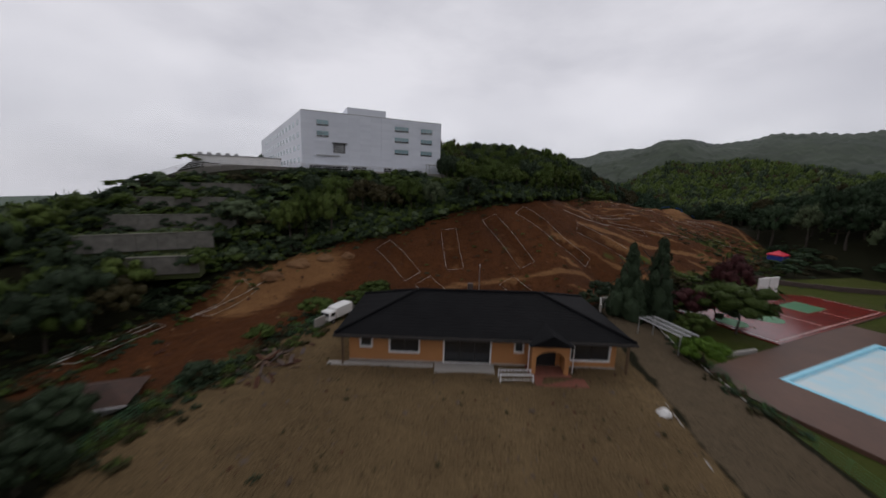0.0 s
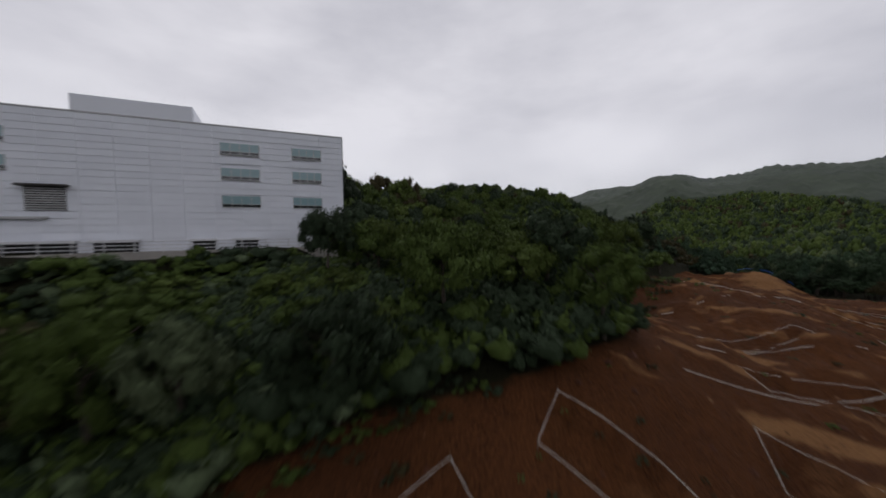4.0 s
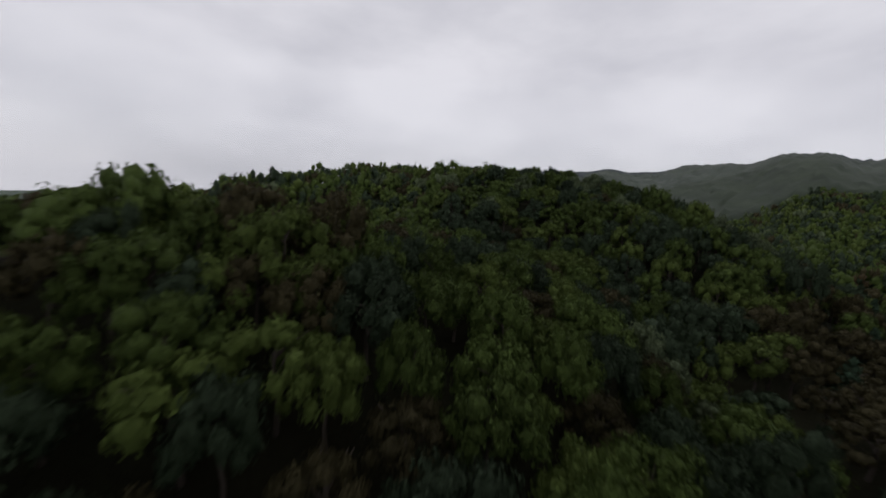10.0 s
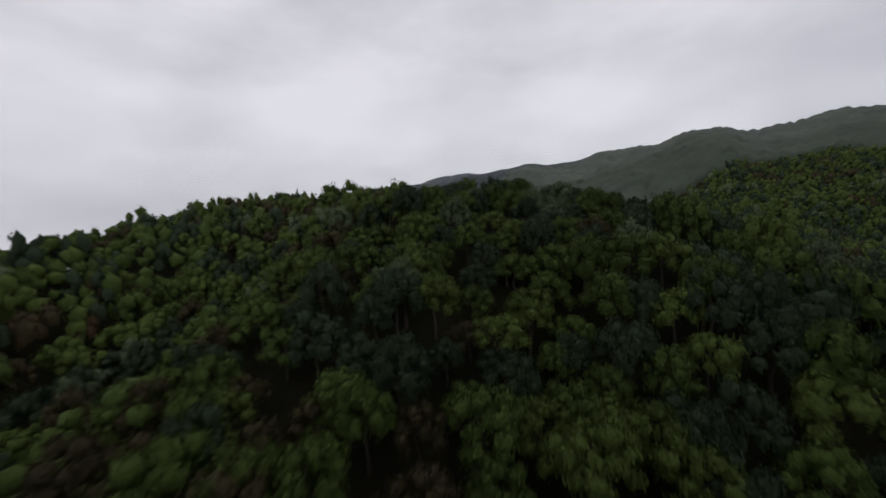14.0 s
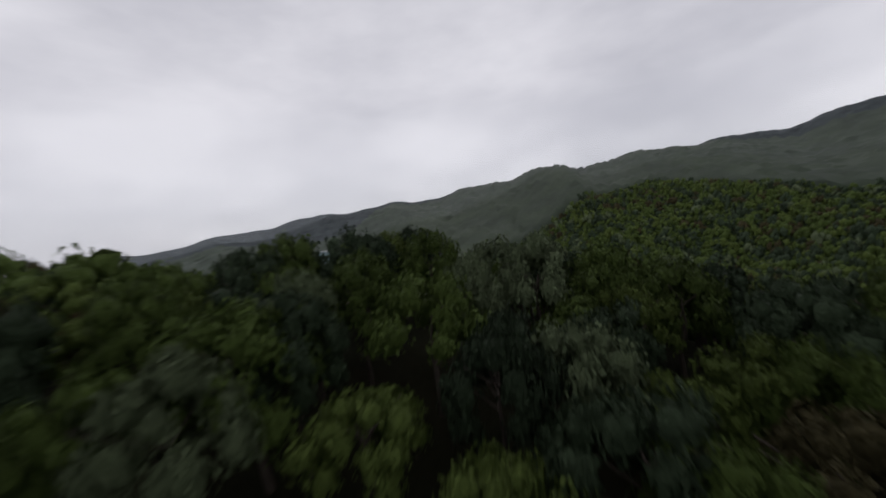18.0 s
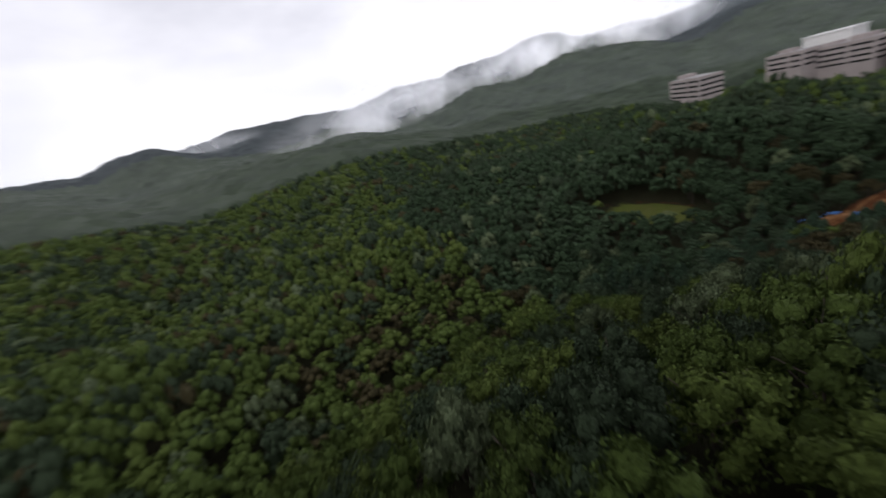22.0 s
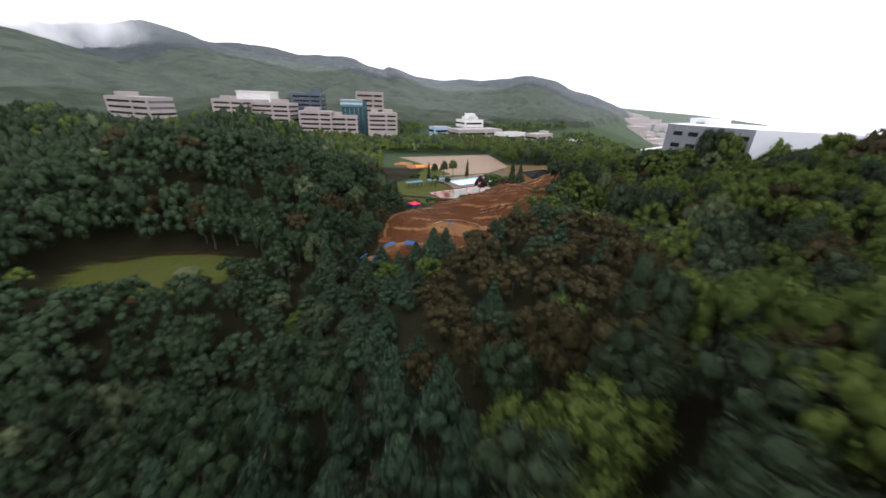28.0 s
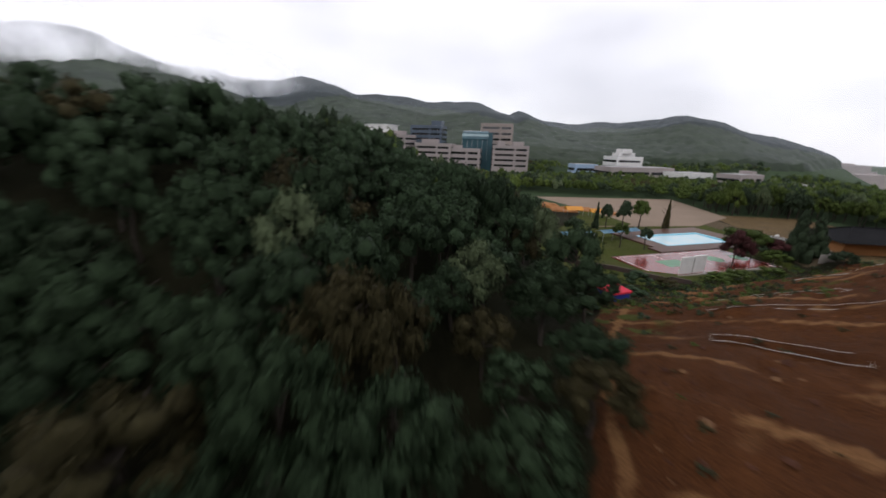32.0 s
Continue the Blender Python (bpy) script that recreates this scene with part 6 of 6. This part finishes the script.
def lab_building():
    """Four storeys of pale metal panels on the terrace."""
    base = empty("laboratory_building", pose(-33.6, 84.8, 21.0, 0, 0, 24))
    tagged(base, "four-storey laboratory building clad in pale grey metal panels", "building")
    H, L = 13.2, 35.1
    inv = (pose(-33.6, 84.8, 0, 0, 0, 24)).inverted()
    foot = [(inv @ Vector((x, y, 0))).to_2d() for x, y in ((-33.6, 84.8), (-1.5, 99.1), (-13, 119), (-30, 128), (-77, 152))]
    bm = bmesh.new()
    a = [bm.verts.new((p.x, p.y, -14)) for p in foot]
    b = [bm.verts.new((p.x, p.y, H)) for p in foot]
    for i in range(5):
        bm.faces.new((a[i], a[(i + 1) % 5], b[(i + 1) % 5], b[i]))
    bm.faces.new(b)
    bmesh.ops.recalc_face_normals(bm, faces=bm.faces)
    for v in bm.verts:
        v.co.y += 0.06 if abs(v.co.y) < 0.5 else 0
    part("wall", bm, "panel_grey", base)
    boxed("stair_tower", (10.5, 20.0, 0.0, 9.0, H + 0.01, H + 1.7), "panel_grey", base, 0.03)
    boxed("parapet", (-0.05, L + 0.05, -0.06, 0.25, H + 0.003, H + 0.16), "metal_grey", base, 0.02)
    boxed("roof_unit", (20.6, 22.6, 3, 5, H + 0.01, H + 0.75), "metal_grey", base, 0.04)
    wins = [(u0, u1, H - a - 1.2, H - a) for u0, u1 in ((22.3, 26.0), (29.4, 32.6)) for a in (1.7, 4.4, 7.4)] + [(3.4, 6.1, H - a - 1.25, H - a) for a in (1.8, 4.3)]
    # cladding panels between the openings
    rows, cols = 20, 13
    k = 0
    for r in range(rows):
        z0, z1 = H * r / rows, H * (r + 1) / rows
        for c in range(cols):
            u0, u1 = L * c / cols, L * (c + 1) / cols
            cut = [w for w in wins if w[0] < u1 and w[1] > u0 and w[2] < z1 - 0.15 and w[3] > z0 + 0.15]
            spans = [(u0, u1)]
            for w in cut:
                spans = [s for (p, q) in spans for s in ((p, min(q, w[0])), (max(p, w[1]), q)) if s[1] - s[0] > 0.15]
            for p, q in spans:
                boxed("panel", (p + 0.012, q - 0.012, -0.03 - 0.004 * (k % 3), 0.05, z0 + 0.018, z1 - 0.018), "panel_grey", base, 0)
                k += 1
    for u0, u1, z0, z1 in wins:
        win = empty("window")
        win.parent = base
        n = 4 if u1 - u0 > 3 else 2
        for i in range(n):
            p, q = u0 + (u1 - u0) * i / n, u0 + (u1 - u0) * (i + 1) / n
            boxed("pane", (p + 0.03, q - 0.03, 0.0, 0.04, z0 + 0.32, z1), "window_glass", win, 0)
            boxed("lower_pane", (p + 0.03, q - 0.03, 0.0, 0.04, z0, z0 + 0.29), "dark_glass", win, 0)
        bm = bmesh.new()
        for i in range(n + 1):
            p = u0 + (u1 - u0) * i / n
            box(bm, p - 0.03, p + 0.03, -0.05, 0.05, z0, z1)
        box(bm, u0, u1, -0.05, 0.05, z0 + 0.28, z0 + 0.33)
        box(bm, u0 - 0.03, u1 + 0.03, -0.12, 0.02, z0 - 0.08, z0)
        part("frame", bm, "metal_grey", win)
    boxed("open_sash", (3.5, 4.6, -0.45, -0.05, H - 4.62, H - 4.54), "window_glass", base, 0)
    louvre = empty("louvre")
    louvre.parent = base
    # near-black sheet gives the shade between the slats
    boxed("backing", (7.1, 9.9, -0.06, -0.04, 4.0, 6.2), "black_and_shade", louvre, 0)
    for i in range(10):
        boxed("slat", (7.15, 9.85, -0.13, -0.065, 4.05 + i * 0.215, 4.17 + i * 0.215), "metal_grey", louvre, 0)
    boxed("hood", (6.8, 10.2, -0.85, -0.05, 6.2, 6.38), "dark_metal", louvre, 0.02)
    boxed("sill_strip", (3.2, 8.6, -0.35, -0.05, 3.2, 3.45), "metal_grey", base, 0.02)
    # flat near-black sheets on the wall stand for the bays' inner shade
    for u0, u1 in ((1.6, 10.4), (11.6, 15.0), (19.5, 21.5), (23.4, 25.6)):
        boxed("bay_opening", (u0, u1, -0.07, -0.045, -1.0, 0.95), "black_and_shade", base, 0, "flat near-black sheet for the shade inside a loading bay")
        boxed("bay_canopy", (u0 - 0.2, u1 + 0.2, -0.9, -0.05, 0.95, 1.2), "metal_white", base, 0.02)
    # side wall: rows of small windows on the long flank
    p, q = foot[0], foot[4]
    d = (q - p).normalized()
    ang = math.degrees(math.atan2(d.y, d.x))
    side = pose(p.x, p.y, 0, 0, 0, ang)
    for r in range(4):
        for c in range(13):
            bmw = bmesh.new()
            x = 3 + c * 5.2
            box(bmw, x, x + 1.9, -0.03, 0.05, H - 2.9 - r * 2.9, H - 1.7 - r * 2.9, m=side)
            part("side_window", bmw, "window_glass", base)
    p, q = foot[1], foot[2]
    d = (q - p).normalized()
    side = pose(p.x, p.y, 0, 0, 0, math.degrees(math.atan2(d.y, d.x)))
    n = (q - p).length
    # cladding of the right flank, its shade put into the grey
    for k in range(8):
        bmw = bmesh.new()
        box(bmw, n * k / 8 + 0.02, n * (k + 1) / 8 - 0.02, -0.06, 0.02, -2, H - 0.02, m=side)
        part("side_cladding", bmw, "panel_grey_shaded", base, "side cladding panel, its grey darkened for the shaded flank")
    for r in range(2):
        for c in range(5):
            bmw = bmesh.new()
            x = 2.2 + c * 4.3
            box(bmw, x, x + 2.6, -0.1, 0.0, H - 3.3 - r * 3.6, H - 2.0 - r * 3.6, m=side)
            part("side_window", bmw, "dark_glass", base)
    return base


lab_building()
annex = empty("terrace_annex", pose(-46, 79, 21.0, 0, 0, 24))
tagged(annex, "low white annex with roof vents on the terrace", "annex")
boxed("wall", (-8, 9, 0, 8, -0.5, 1.9), "white_paint", annex, 0.03)
boxed("roof", (-8.2, 9.2, -0.2, 8.2, 1.91, 2.1), "campus_roof", annex, 0.02)
for k in range(5):
    boxed("vent", (-7 + k * 1.7, -6.2 + k * 1.7, 1, 1.8, 2.11, 2.6), "metal_grey", annex, 0.05)
gazebo = empty("entrance_canopy", pose(-2.4, 95.2, 21.0, 0, 0, 24))
tagged(gazebo, "white canopy roof beside the building", "canopy")
boxed("roof", (-2.6, 2.2, -1.3, 1.3, 2.1, 2.35), "metal_white", gazebo, 0.04)
for x in (-2.4, 2.0):
    for y in (-1.1, 1.1):
        boxed("post", (x - 0.06, x + 0.06, y - 0.06, y + 0.06, -0.2, 2.1), "metal_grey", gazebo, 0.01)

# ---- campus beyond the ball field ----


def campus(x, y, z, w, d, floors, turn, storey=3.7, wall="campus_wall", band="dark_glass", penthouse=(), label="pale concrete campus building with dark window bands"):
    base = empty("campus_building", pose(x, y, z, 0, 0, turn))
    tagged(base, label, "building", "campus buildings")
    H = floors * storey
    boxed("core", (-w / 2 + 0.5, w / 2 - 0.5, -d / 2 + 0.5, d / 2 - 0.5, -14, H), "concrete", base, 0)
    boxed("base_wall", (-w / 2, w / 2, -d / 2, d / 2, -14, storey * 0.22), wall, base, 0)
    for f in range(floors):
        z0 = f * storey
        win = empty("window_band")
        win.parent = base
        n = max(3, int(w / 3.4))
        for i in range(n):
            a, b = -w / 2 + 0.3 + (w - 0.6) * i / n, -w / 2 + 0.3 + (w - 0.6) * (i + 1) / n
            boxed("pane", (a + 0.08, b - 0.08, d / 2 - 0.48, d / 2 - 0.3, z0 + storey * 0.24, z0 + storey * 0.62), band, win, 0)
        for s in (-1, 1):
            boxed("end_pane", (s * (w / 2 - 0.4) - 0.1, s * (w / 2 - 0.4) + 0.1, -d / 2 + 0.6, d / 2 - 0.6, z0 + storey * 0.24, z0 + storey * 0.62), band, win, 0)
        boxed("spandrel", (-w / 2, w / 2, -d / 2, d / 2, z0 + storey * 0.62, z0 + storey * 1.22), wall, base, 0.05)
    for c in (-w / 2 + 0.8, w / 2 - 0.8) if w < 25 else (-w / 2 + 0.8, -w * 0.12, w / 2 - 0.8):
        boxed("pier", (c - 0.85, c + 0.85, d / 2 - 0.6, d / 2 + 0.12, -14, H + storey * 0.2), wall, base, 0.03)
    boxed("roof", (-w / 2 + 0.6, w / 2 - 0.6, -d / 2 + 0.6, d / 2 - 0.6, H + storey * 0.22 + 0.003, H + storey * 0.22 + 0.1), "campus_roof", base, 0)
    for px, pw, ph in penthouse:
        boxed("penthouse", (px - pw / 2, px + pw / 2, -d / 4, d / 4, H + storey * 0.2, H + storey * 0.2 + ph), wall, base, 0.05)
    return base


campus(213, -156, 19, 30, 16, 3, -22, 3.9, penthouse=((4, 10, 2.5),))
campus(182, -158, 14, 40, 18, 4, -16, 3.7, penthouse=((-8, 12, 3), (9, 8, 2)), label="long pale campus building with vents on its roof")
campus(154, -186, 18, 28, 16, 5, -10, 3.9, "slate_glass", penthouse=((-8, 9, 4),), label="tall slate-grey glass-clad campus building")
campus(143, -153, 7.5, 29, 16, 4, -8, 3.9, penthouse=((4, 12, 3),))
campus(120, -152, 7, 26, 15, 3, -4, 4.3, penthouse=((5, 7, 2.4),), label="stepped pale campus wing with dark window bands")
campus(85, -156, 7.5, 27, 18, 4, 3, 3.9, penthouse=((-6, 8, 3), (7, 6, 3)))
campus(96, -190, 22, 27, 16, 4, 2, 4.6, "campus_beige", label="plain beige campus hall on the slope")
campus(258, -104, 16, 46, 18, 4, -32, 3.9, penthouse=((12, 12, 3),), label="lone pale campus block above the woods")
campus(28, -160, 6, 18, 12, 1, 14, 5.0, "roof_pale_blue", label="low campus shed with a pale blue roof")
campus(-6, -150, 0, 52, 20, 2, 20, 5.2, label="long low pink-grey campus hall")
campus(-8, -182, 8, 23, 18, 2, 18, 4.6, "white_paint", penthouse=((0, 14, 3), (0, 8, 6)), label="white stepped campus building")
campus(-41, -145, 2, 28, 16, 1, 26, 6.0, "white_paint", label="white campus hall with a broad roof")
campus(-61, -122, -3.5, 26, 14, 3, 32, 4.4, penthouse=((-8, 6, 2),))
campus(-92, -113, -4, 22, 12, 2, 36, 4.6)
for hx, hy, hl, ht in ((-136, -48, 44, 28), (-158, -22, 36, 40)):
    hall = empty("warehouse", pose(hx, hy, -6, 0, 0, ht))
    tagged(hall, "long white-roofed warehouse beyond the woods", "warehouse", "warehouses")
    boxed("wall", (-hl / 2, hl / 2, -9, 9, -20, 12), "campus_wall", hall, 0.05)
    boxed("roof", (-hl / 2 - 0.5, hl / 2 + 0.5, -9.5, 9.5, 12.01, 13), "white_paint", hall, 0.1)
    boxed("roof_ridge", (-hl / 2, hl / 2, -1.5, 1.5, 13.01, 14), "rust_sheet", hall, 0.1)
drum = empty("glass_hall", pose(112, -160, 12, 0, 0, -2))
tagged(drum, "teal glass hall with a barrel roof", "building")
bm = bmesh.new()
rod(bm, (-10, 0, 16), (10, 0, 16), 6.2, 20)
part("barrel_roof", bm, "teal_glass", drum)
boxed("glass_wall", (-10, 10, -6, 6, -14, 16), "teal_glass", drum, 0.05)
boxed("glass_tower", (-13.5, -10.1, -5, 7, -14, 21), "teal_glass", drum, 0.1)
for k in range(6):
    boxed("mullion", (-9.8 + k * 3.9, -9.6 + k * 3.9, 6.0, 6.1, 0, 16), "metal_grey", drum, 0)
glasshouse = empty("roof_lantern", pose(200, -185, 34, 0, 0, -15))
tagged(glasshouse, "white flat-roofed hall on the wooded slope", "building")
boxed("wall", (-16, 16, -8, 8, -20, 3.5), "white_paint", glasshouse, 0.05)
boxed("roof", (-16.5, 16.5, -8.5, 8.5, 3.51, 4.3), "white_paint", glasshouse, 0.05)

# ---- buildings north of the crest ----


def beige_block(x, y, z, w, d, floors, turn, label):
    """Plain beige block with punched windows, a parapet and huts on its pale roof."""
    base = empty("office_block", pose(x, y, z, 0, 0, turn))
    tagged(base, label, "building", "buildings north of the crest")
    H = floors * 3.6
    boxed("wall", (-w / 2, w / 2, -d / 2, d / 2, -12, H), "campus_beige", base, 0.05)
    boxed("roof", (-w / 2 + 0.4, w / 2 - 0.4, -d / 2 + 0.4, d / 2 - 0.4, H + 0.01, H + 0.2), "campus_roof", base, 0)
    for e in ((-w / 2, w / 2, -d / 2, -d / 2 + 0.35), (-w / 2, w / 2, d / 2 - 0.35, d / 2), (-w / 2, -w / 2 + 0.35, -d / 2 + 0.35, d / 2 - 0.35), (w / 2 - 0.35, w / 2, -d / 2 + 0.35, d / 2 - 0.35)):
        boxed("parapet", (*e, H + 0.01, H + 1.0), "campus_beige", base, 0.03)
    boxed("roof_hut", (-w / 4, w / 6, -d / 5, d / 6, H + 0.2, H + 3.2), "campus_wall", base, 0.05)
    boxed("roof_hut", (w / 5, w / 3, -d / 3, d / 8, H + 0.2, H + 2.0), "campus_wall", base, 0.05)
    for side in range(2):
        span = w if side == 0 else d
        n = max(2, int(span / 5))
        for f in range(floors):
            for k in range(n):
                u = -span / 2 + span * (k + 0.5) / n
                for s in (-1, 1):
                    win = empty("window")
                    win.parent = base
                    z0 = f * 3.6 + 1.0
                    face = s * (d if side == 0 else w) / 2
                    a = (u - 0.9, u + 0.9, face - 0.06, face + 0.06) if side == 0 else (face - 0.06, face + 0.06, u - 0.9, u + 0.9)
                    boxed("pane", (*a, z0, z0 + 1.7), "dark_glass", win, 0)
                    a = (u - 1.05, u + 1.05, face - 0.12, face + 0.12) if side == 0 else (face - 0.12, face + 0.12, u - 1.05, u + 1.05)
                    boxed("sill", (*a, z0 - 0.18, z0 - 0.005), "campus_wall", win, 0)


beige_block(66, 378, 4, 17, 22, 5, 25, "beige concrete block with punched windows and roof huts")
beige_block(83, 384, 4, 12, 14, 4, 25, "lower beige concrete wing with punched windows")
campus(74, 424, 20, 46, 14, 4, 200, 4.2, "teal_pale", label="long glazed building with pale blue-green bands")
campus(101, 420, 17, 16, 14, 4, 200, 4.6, "campus_wall", label="pale stair block beside the glazed building")


def courtyard():
    base = empty("courtyard_building", pose(73, 340, 9, 0, 0, 25))
    tagged(base, "low concrete building with an open roofless court", "building")
    for d in ((-12, 12, -8, -7.2), (-12, 12, 7.2, 8), (-12, -11.2, -7.2, 7.2), (11.2, 12, -7.2, 7.2)):
        boxed("wall", (*d, -14, 6), "campus_wall", base, 0.05)
    boxed("inner_roof", (-11.2, 11.2, -7.2, 7.2, -8, 3.6), "campus_roof", base, 0)
    boxed("inner_parapet", (-6, 6, -3, -2.6, 3.6, 5), "campus_wall", base, 0.03)
    boxed("lower_wing", (-18, -12.02, -6, 4, -8, 2.4), "campus_wall", base, 0.05)


courtyard()
flat("access_road", [(46, 318), (54, 316), (53, 350), (55, 392), (46, 394), (45, 352)], 9.4, "asphalt_pale", "pale wet access road beside the building", "road", 8)
flat("north_court", [(16, 348), (38, 346), (40, 388), (18, 390)], 9.2, "court_dull", "dull green sports ground below the glazed building", "court", 8)


def town():
    """Pale roofs of the distant town on the plain."""
    rng = np.random.default_rng(12)
    v, f = [], []
    for k in range(420):
        a, r = math.radians(rng.uniform(216, 262)), rng.uniform(620, 1700)
        x, y = 55 + math.sin(a) * r, 165 + math.cos(a) * r
        z = float(land(x, y)) - 7
        w, d, h = rng.uniform(5, 22), rng.uniform(5, 14), rng.uniform(4, 18)
        n = len(v)
        v += [(x + sx * w, y + sy * d, z + (h if t else -6)) for t in (0, 1) for sx, sy in ((-1, -1), (1, -1), (1, 1), (-1, 1))]
        f += [tuple(n + i for i in q) for q in ((4, 5, 6, 7), (0, 1, 5, 4), (1, 2, 6, 5), (2, 3, 7, 6), (3, 0, 4, 7))]
    me = mesh_of("distant_town", v, f, ["campus_wall"])
    tagged(new("distant_town", me), "pale low buildings of a distant town", "town", kind="stuff")


town()


# ---- mist on the mountains ----


def mist_material():
    m = bpy.data.materials.new("mist")
    m.use_nodes = True
    n, l = m.node_tree.nodes, m.node_tree.links
    n.clear()
    out, mix, clear, white = (n.new("ShaderNode" + k) for k in ("OutputMaterial", "MixShader", "BsdfTransparent", "BsdfDiffuse"))
    white.inputs["Color"].default_value = (0.9, 0.9, 0.92, 1)
    soft = n.new("ShaderNodeBsdfTranslucent")
    soft.inputs["Color"].default_value = (0.9, 0.9, 0.92, 1)
    both = n.new("ShaderNodeAddShader")
    l.new(white.outputs[0], both.inputs[0])
    l.new(soft.outputs[0], both.inputs[1])
    uv = n.new("ShaderNodeTexCoord")
    grad = n.new("ShaderNodeTexGradient")
    grad.gradient_type = "SPHERICAL"
    noise = n.new("ShaderNodeTexNoise")
    noise.inputs["Scale"].default_value, noise.inputs["Detail"].default_value = 0.012, 6
    geo = n.new("ShaderNodeNewGeometry")
    l.new(geo.outputs["Position"], noise.inputs["Vector"])
    l.new(uv.outputs["Object"], grad.inputs["Vector"])
    ramp = n.new("ShaderNodeMapRange")
    ramp.inputs["From Min"].default_value, ramp.inputs["From Max"].default_value = 0.33, 0.72
    l.new(noise.outputs["Fac"], ramp.inputs["Value"])
    mul = n.new("ShaderNodeMath")
    mul.operation = "MULTIPLY"
    l.new(ramp.outputs["Result"], mul.inputs[0])
    l.new(grad.outputs["Fac"], mul.inputs[1])
    l.new(mul.outputs[0], mix.inputs["Fac"])
    l.new(clear.outputs[0], mix.inputs[1])
    l.new(both.outputs[0], mix.inputs[2])
    l.new(mix.outputs[0], out.inputs["Surface"])
    MATS["mist"] = m


mist_material()


def wisp(az, r, z, w, h):
    a = math.radians(az)
    bm = bmesh.new()
    g = []
    for j in range(7):
        row = []
        for i in range(13):
            u, v = i / 6 - 1, j / 3 - 1
            row.append(bm.verts.new((u, 0.25 * u * u + 0.12 * math.sin(3 * u + v), v)))
        g.append(row)
    for j in range(6):
        for i in range(12):
            bm.faces.new((g[j][i], g[j][i + 1], g[j + 1][i + 1], g[j + 1][i]))
    ob = part("mist_wisp", bm, "mist")
    ob.matrix_basis = pose(55 + math.sin(a) * r, 165 + math.cos(a) * r, z, 0, 0, -az) @ Matrix.Diagonal((w, w * 0.3, h, 1))
    ob.visible_shadow = False
    tagged(ob, "drifting white mist on the wooded mountainside", "mist", "mist wisps", "stuff")


for v in ((103, 640, 62, 110, 38), (112, 700, 95, 170, 42), (122, 760, 110, 230, 45), (134, 800, 120, 200, 36), (146, 820, 108, 130, 30), (82, 720, 92, 90, 40), (94, 620, 50, 70, 30), (40, 800, 70, 120, 26), (32, 760, 60, 90, 24), (62, 850, 105, 120, 30), (108, 600, 90, 240, 70), (122, 640, 105, 300, 70), (136, 660, 108, 260, 55), (97, 560, 72, 160, 50), (76, 700, 95, 140, 45)):
    wisp(*v)


def haze_material(name, strength, low, high):
    """See-through pale surface that stands in for haze and fades out upwards."""
    m = bpy.data.materials.new(name)
    m.use_nodes = True
    n, l = m.node_tree.nodes, m.node_tree.links
    n.clear()
    out, mix, clear, white, soft, both = (n.new("ShaderNode" + k) for k in ("OutputMaterial", "MixShader", "BsdfTransparent", "BsdfDiffuse", "BsdfTranslucent", "AddShader"))
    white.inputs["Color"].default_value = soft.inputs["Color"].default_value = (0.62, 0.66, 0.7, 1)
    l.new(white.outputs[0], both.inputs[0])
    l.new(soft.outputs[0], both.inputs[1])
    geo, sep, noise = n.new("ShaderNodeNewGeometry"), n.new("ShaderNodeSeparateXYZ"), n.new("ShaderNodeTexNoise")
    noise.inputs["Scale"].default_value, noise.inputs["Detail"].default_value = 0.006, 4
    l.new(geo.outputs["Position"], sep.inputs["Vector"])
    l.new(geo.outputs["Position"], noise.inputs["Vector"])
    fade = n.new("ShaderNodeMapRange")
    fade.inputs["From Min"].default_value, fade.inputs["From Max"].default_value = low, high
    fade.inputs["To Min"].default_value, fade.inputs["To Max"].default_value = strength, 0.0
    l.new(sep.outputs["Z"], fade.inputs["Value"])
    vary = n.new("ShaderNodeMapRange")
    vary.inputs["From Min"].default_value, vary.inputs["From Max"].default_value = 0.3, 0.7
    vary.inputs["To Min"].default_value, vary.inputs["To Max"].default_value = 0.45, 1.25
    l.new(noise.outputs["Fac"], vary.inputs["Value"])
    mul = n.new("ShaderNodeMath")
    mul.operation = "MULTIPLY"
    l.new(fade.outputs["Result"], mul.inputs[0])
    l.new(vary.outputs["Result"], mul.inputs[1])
    l.new(mul.outputs[0], mix.inputs["Fac"])
    l.new(clear.outputs[0], mix.inputs[1])
    l.new(both.outputs[0], mix.inputs[2])
    l.new(mix.outputs[0], out.inputs["Surface"])
    MATS[name] = m


def haze_bank(r, strength, top):
    """A see-through sheet all round, added to veil what lies beyond like haze."""
    haze_material("haze", strength, 40.0, top)
    bm = bmesh.new()
    low, high = [], []
    for k in range(96):
        a = 6.28319 * k / 96
        x, y = 55 + r * math.sin(a), 165 + r * math.cos(a)
        low.append(bm.verts.new((x, y, -160)))
        high.append(bm.verts.new((x, y, top)))
    for k in range(96):
        bm.faces.new((low[k - 1], low[k], high[k], high[k - 1]))
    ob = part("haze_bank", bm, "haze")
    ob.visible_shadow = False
    tagged(ob, "thin see-through sheet standing in for haze before the mountains", "haze", "haze banks", "stuff")


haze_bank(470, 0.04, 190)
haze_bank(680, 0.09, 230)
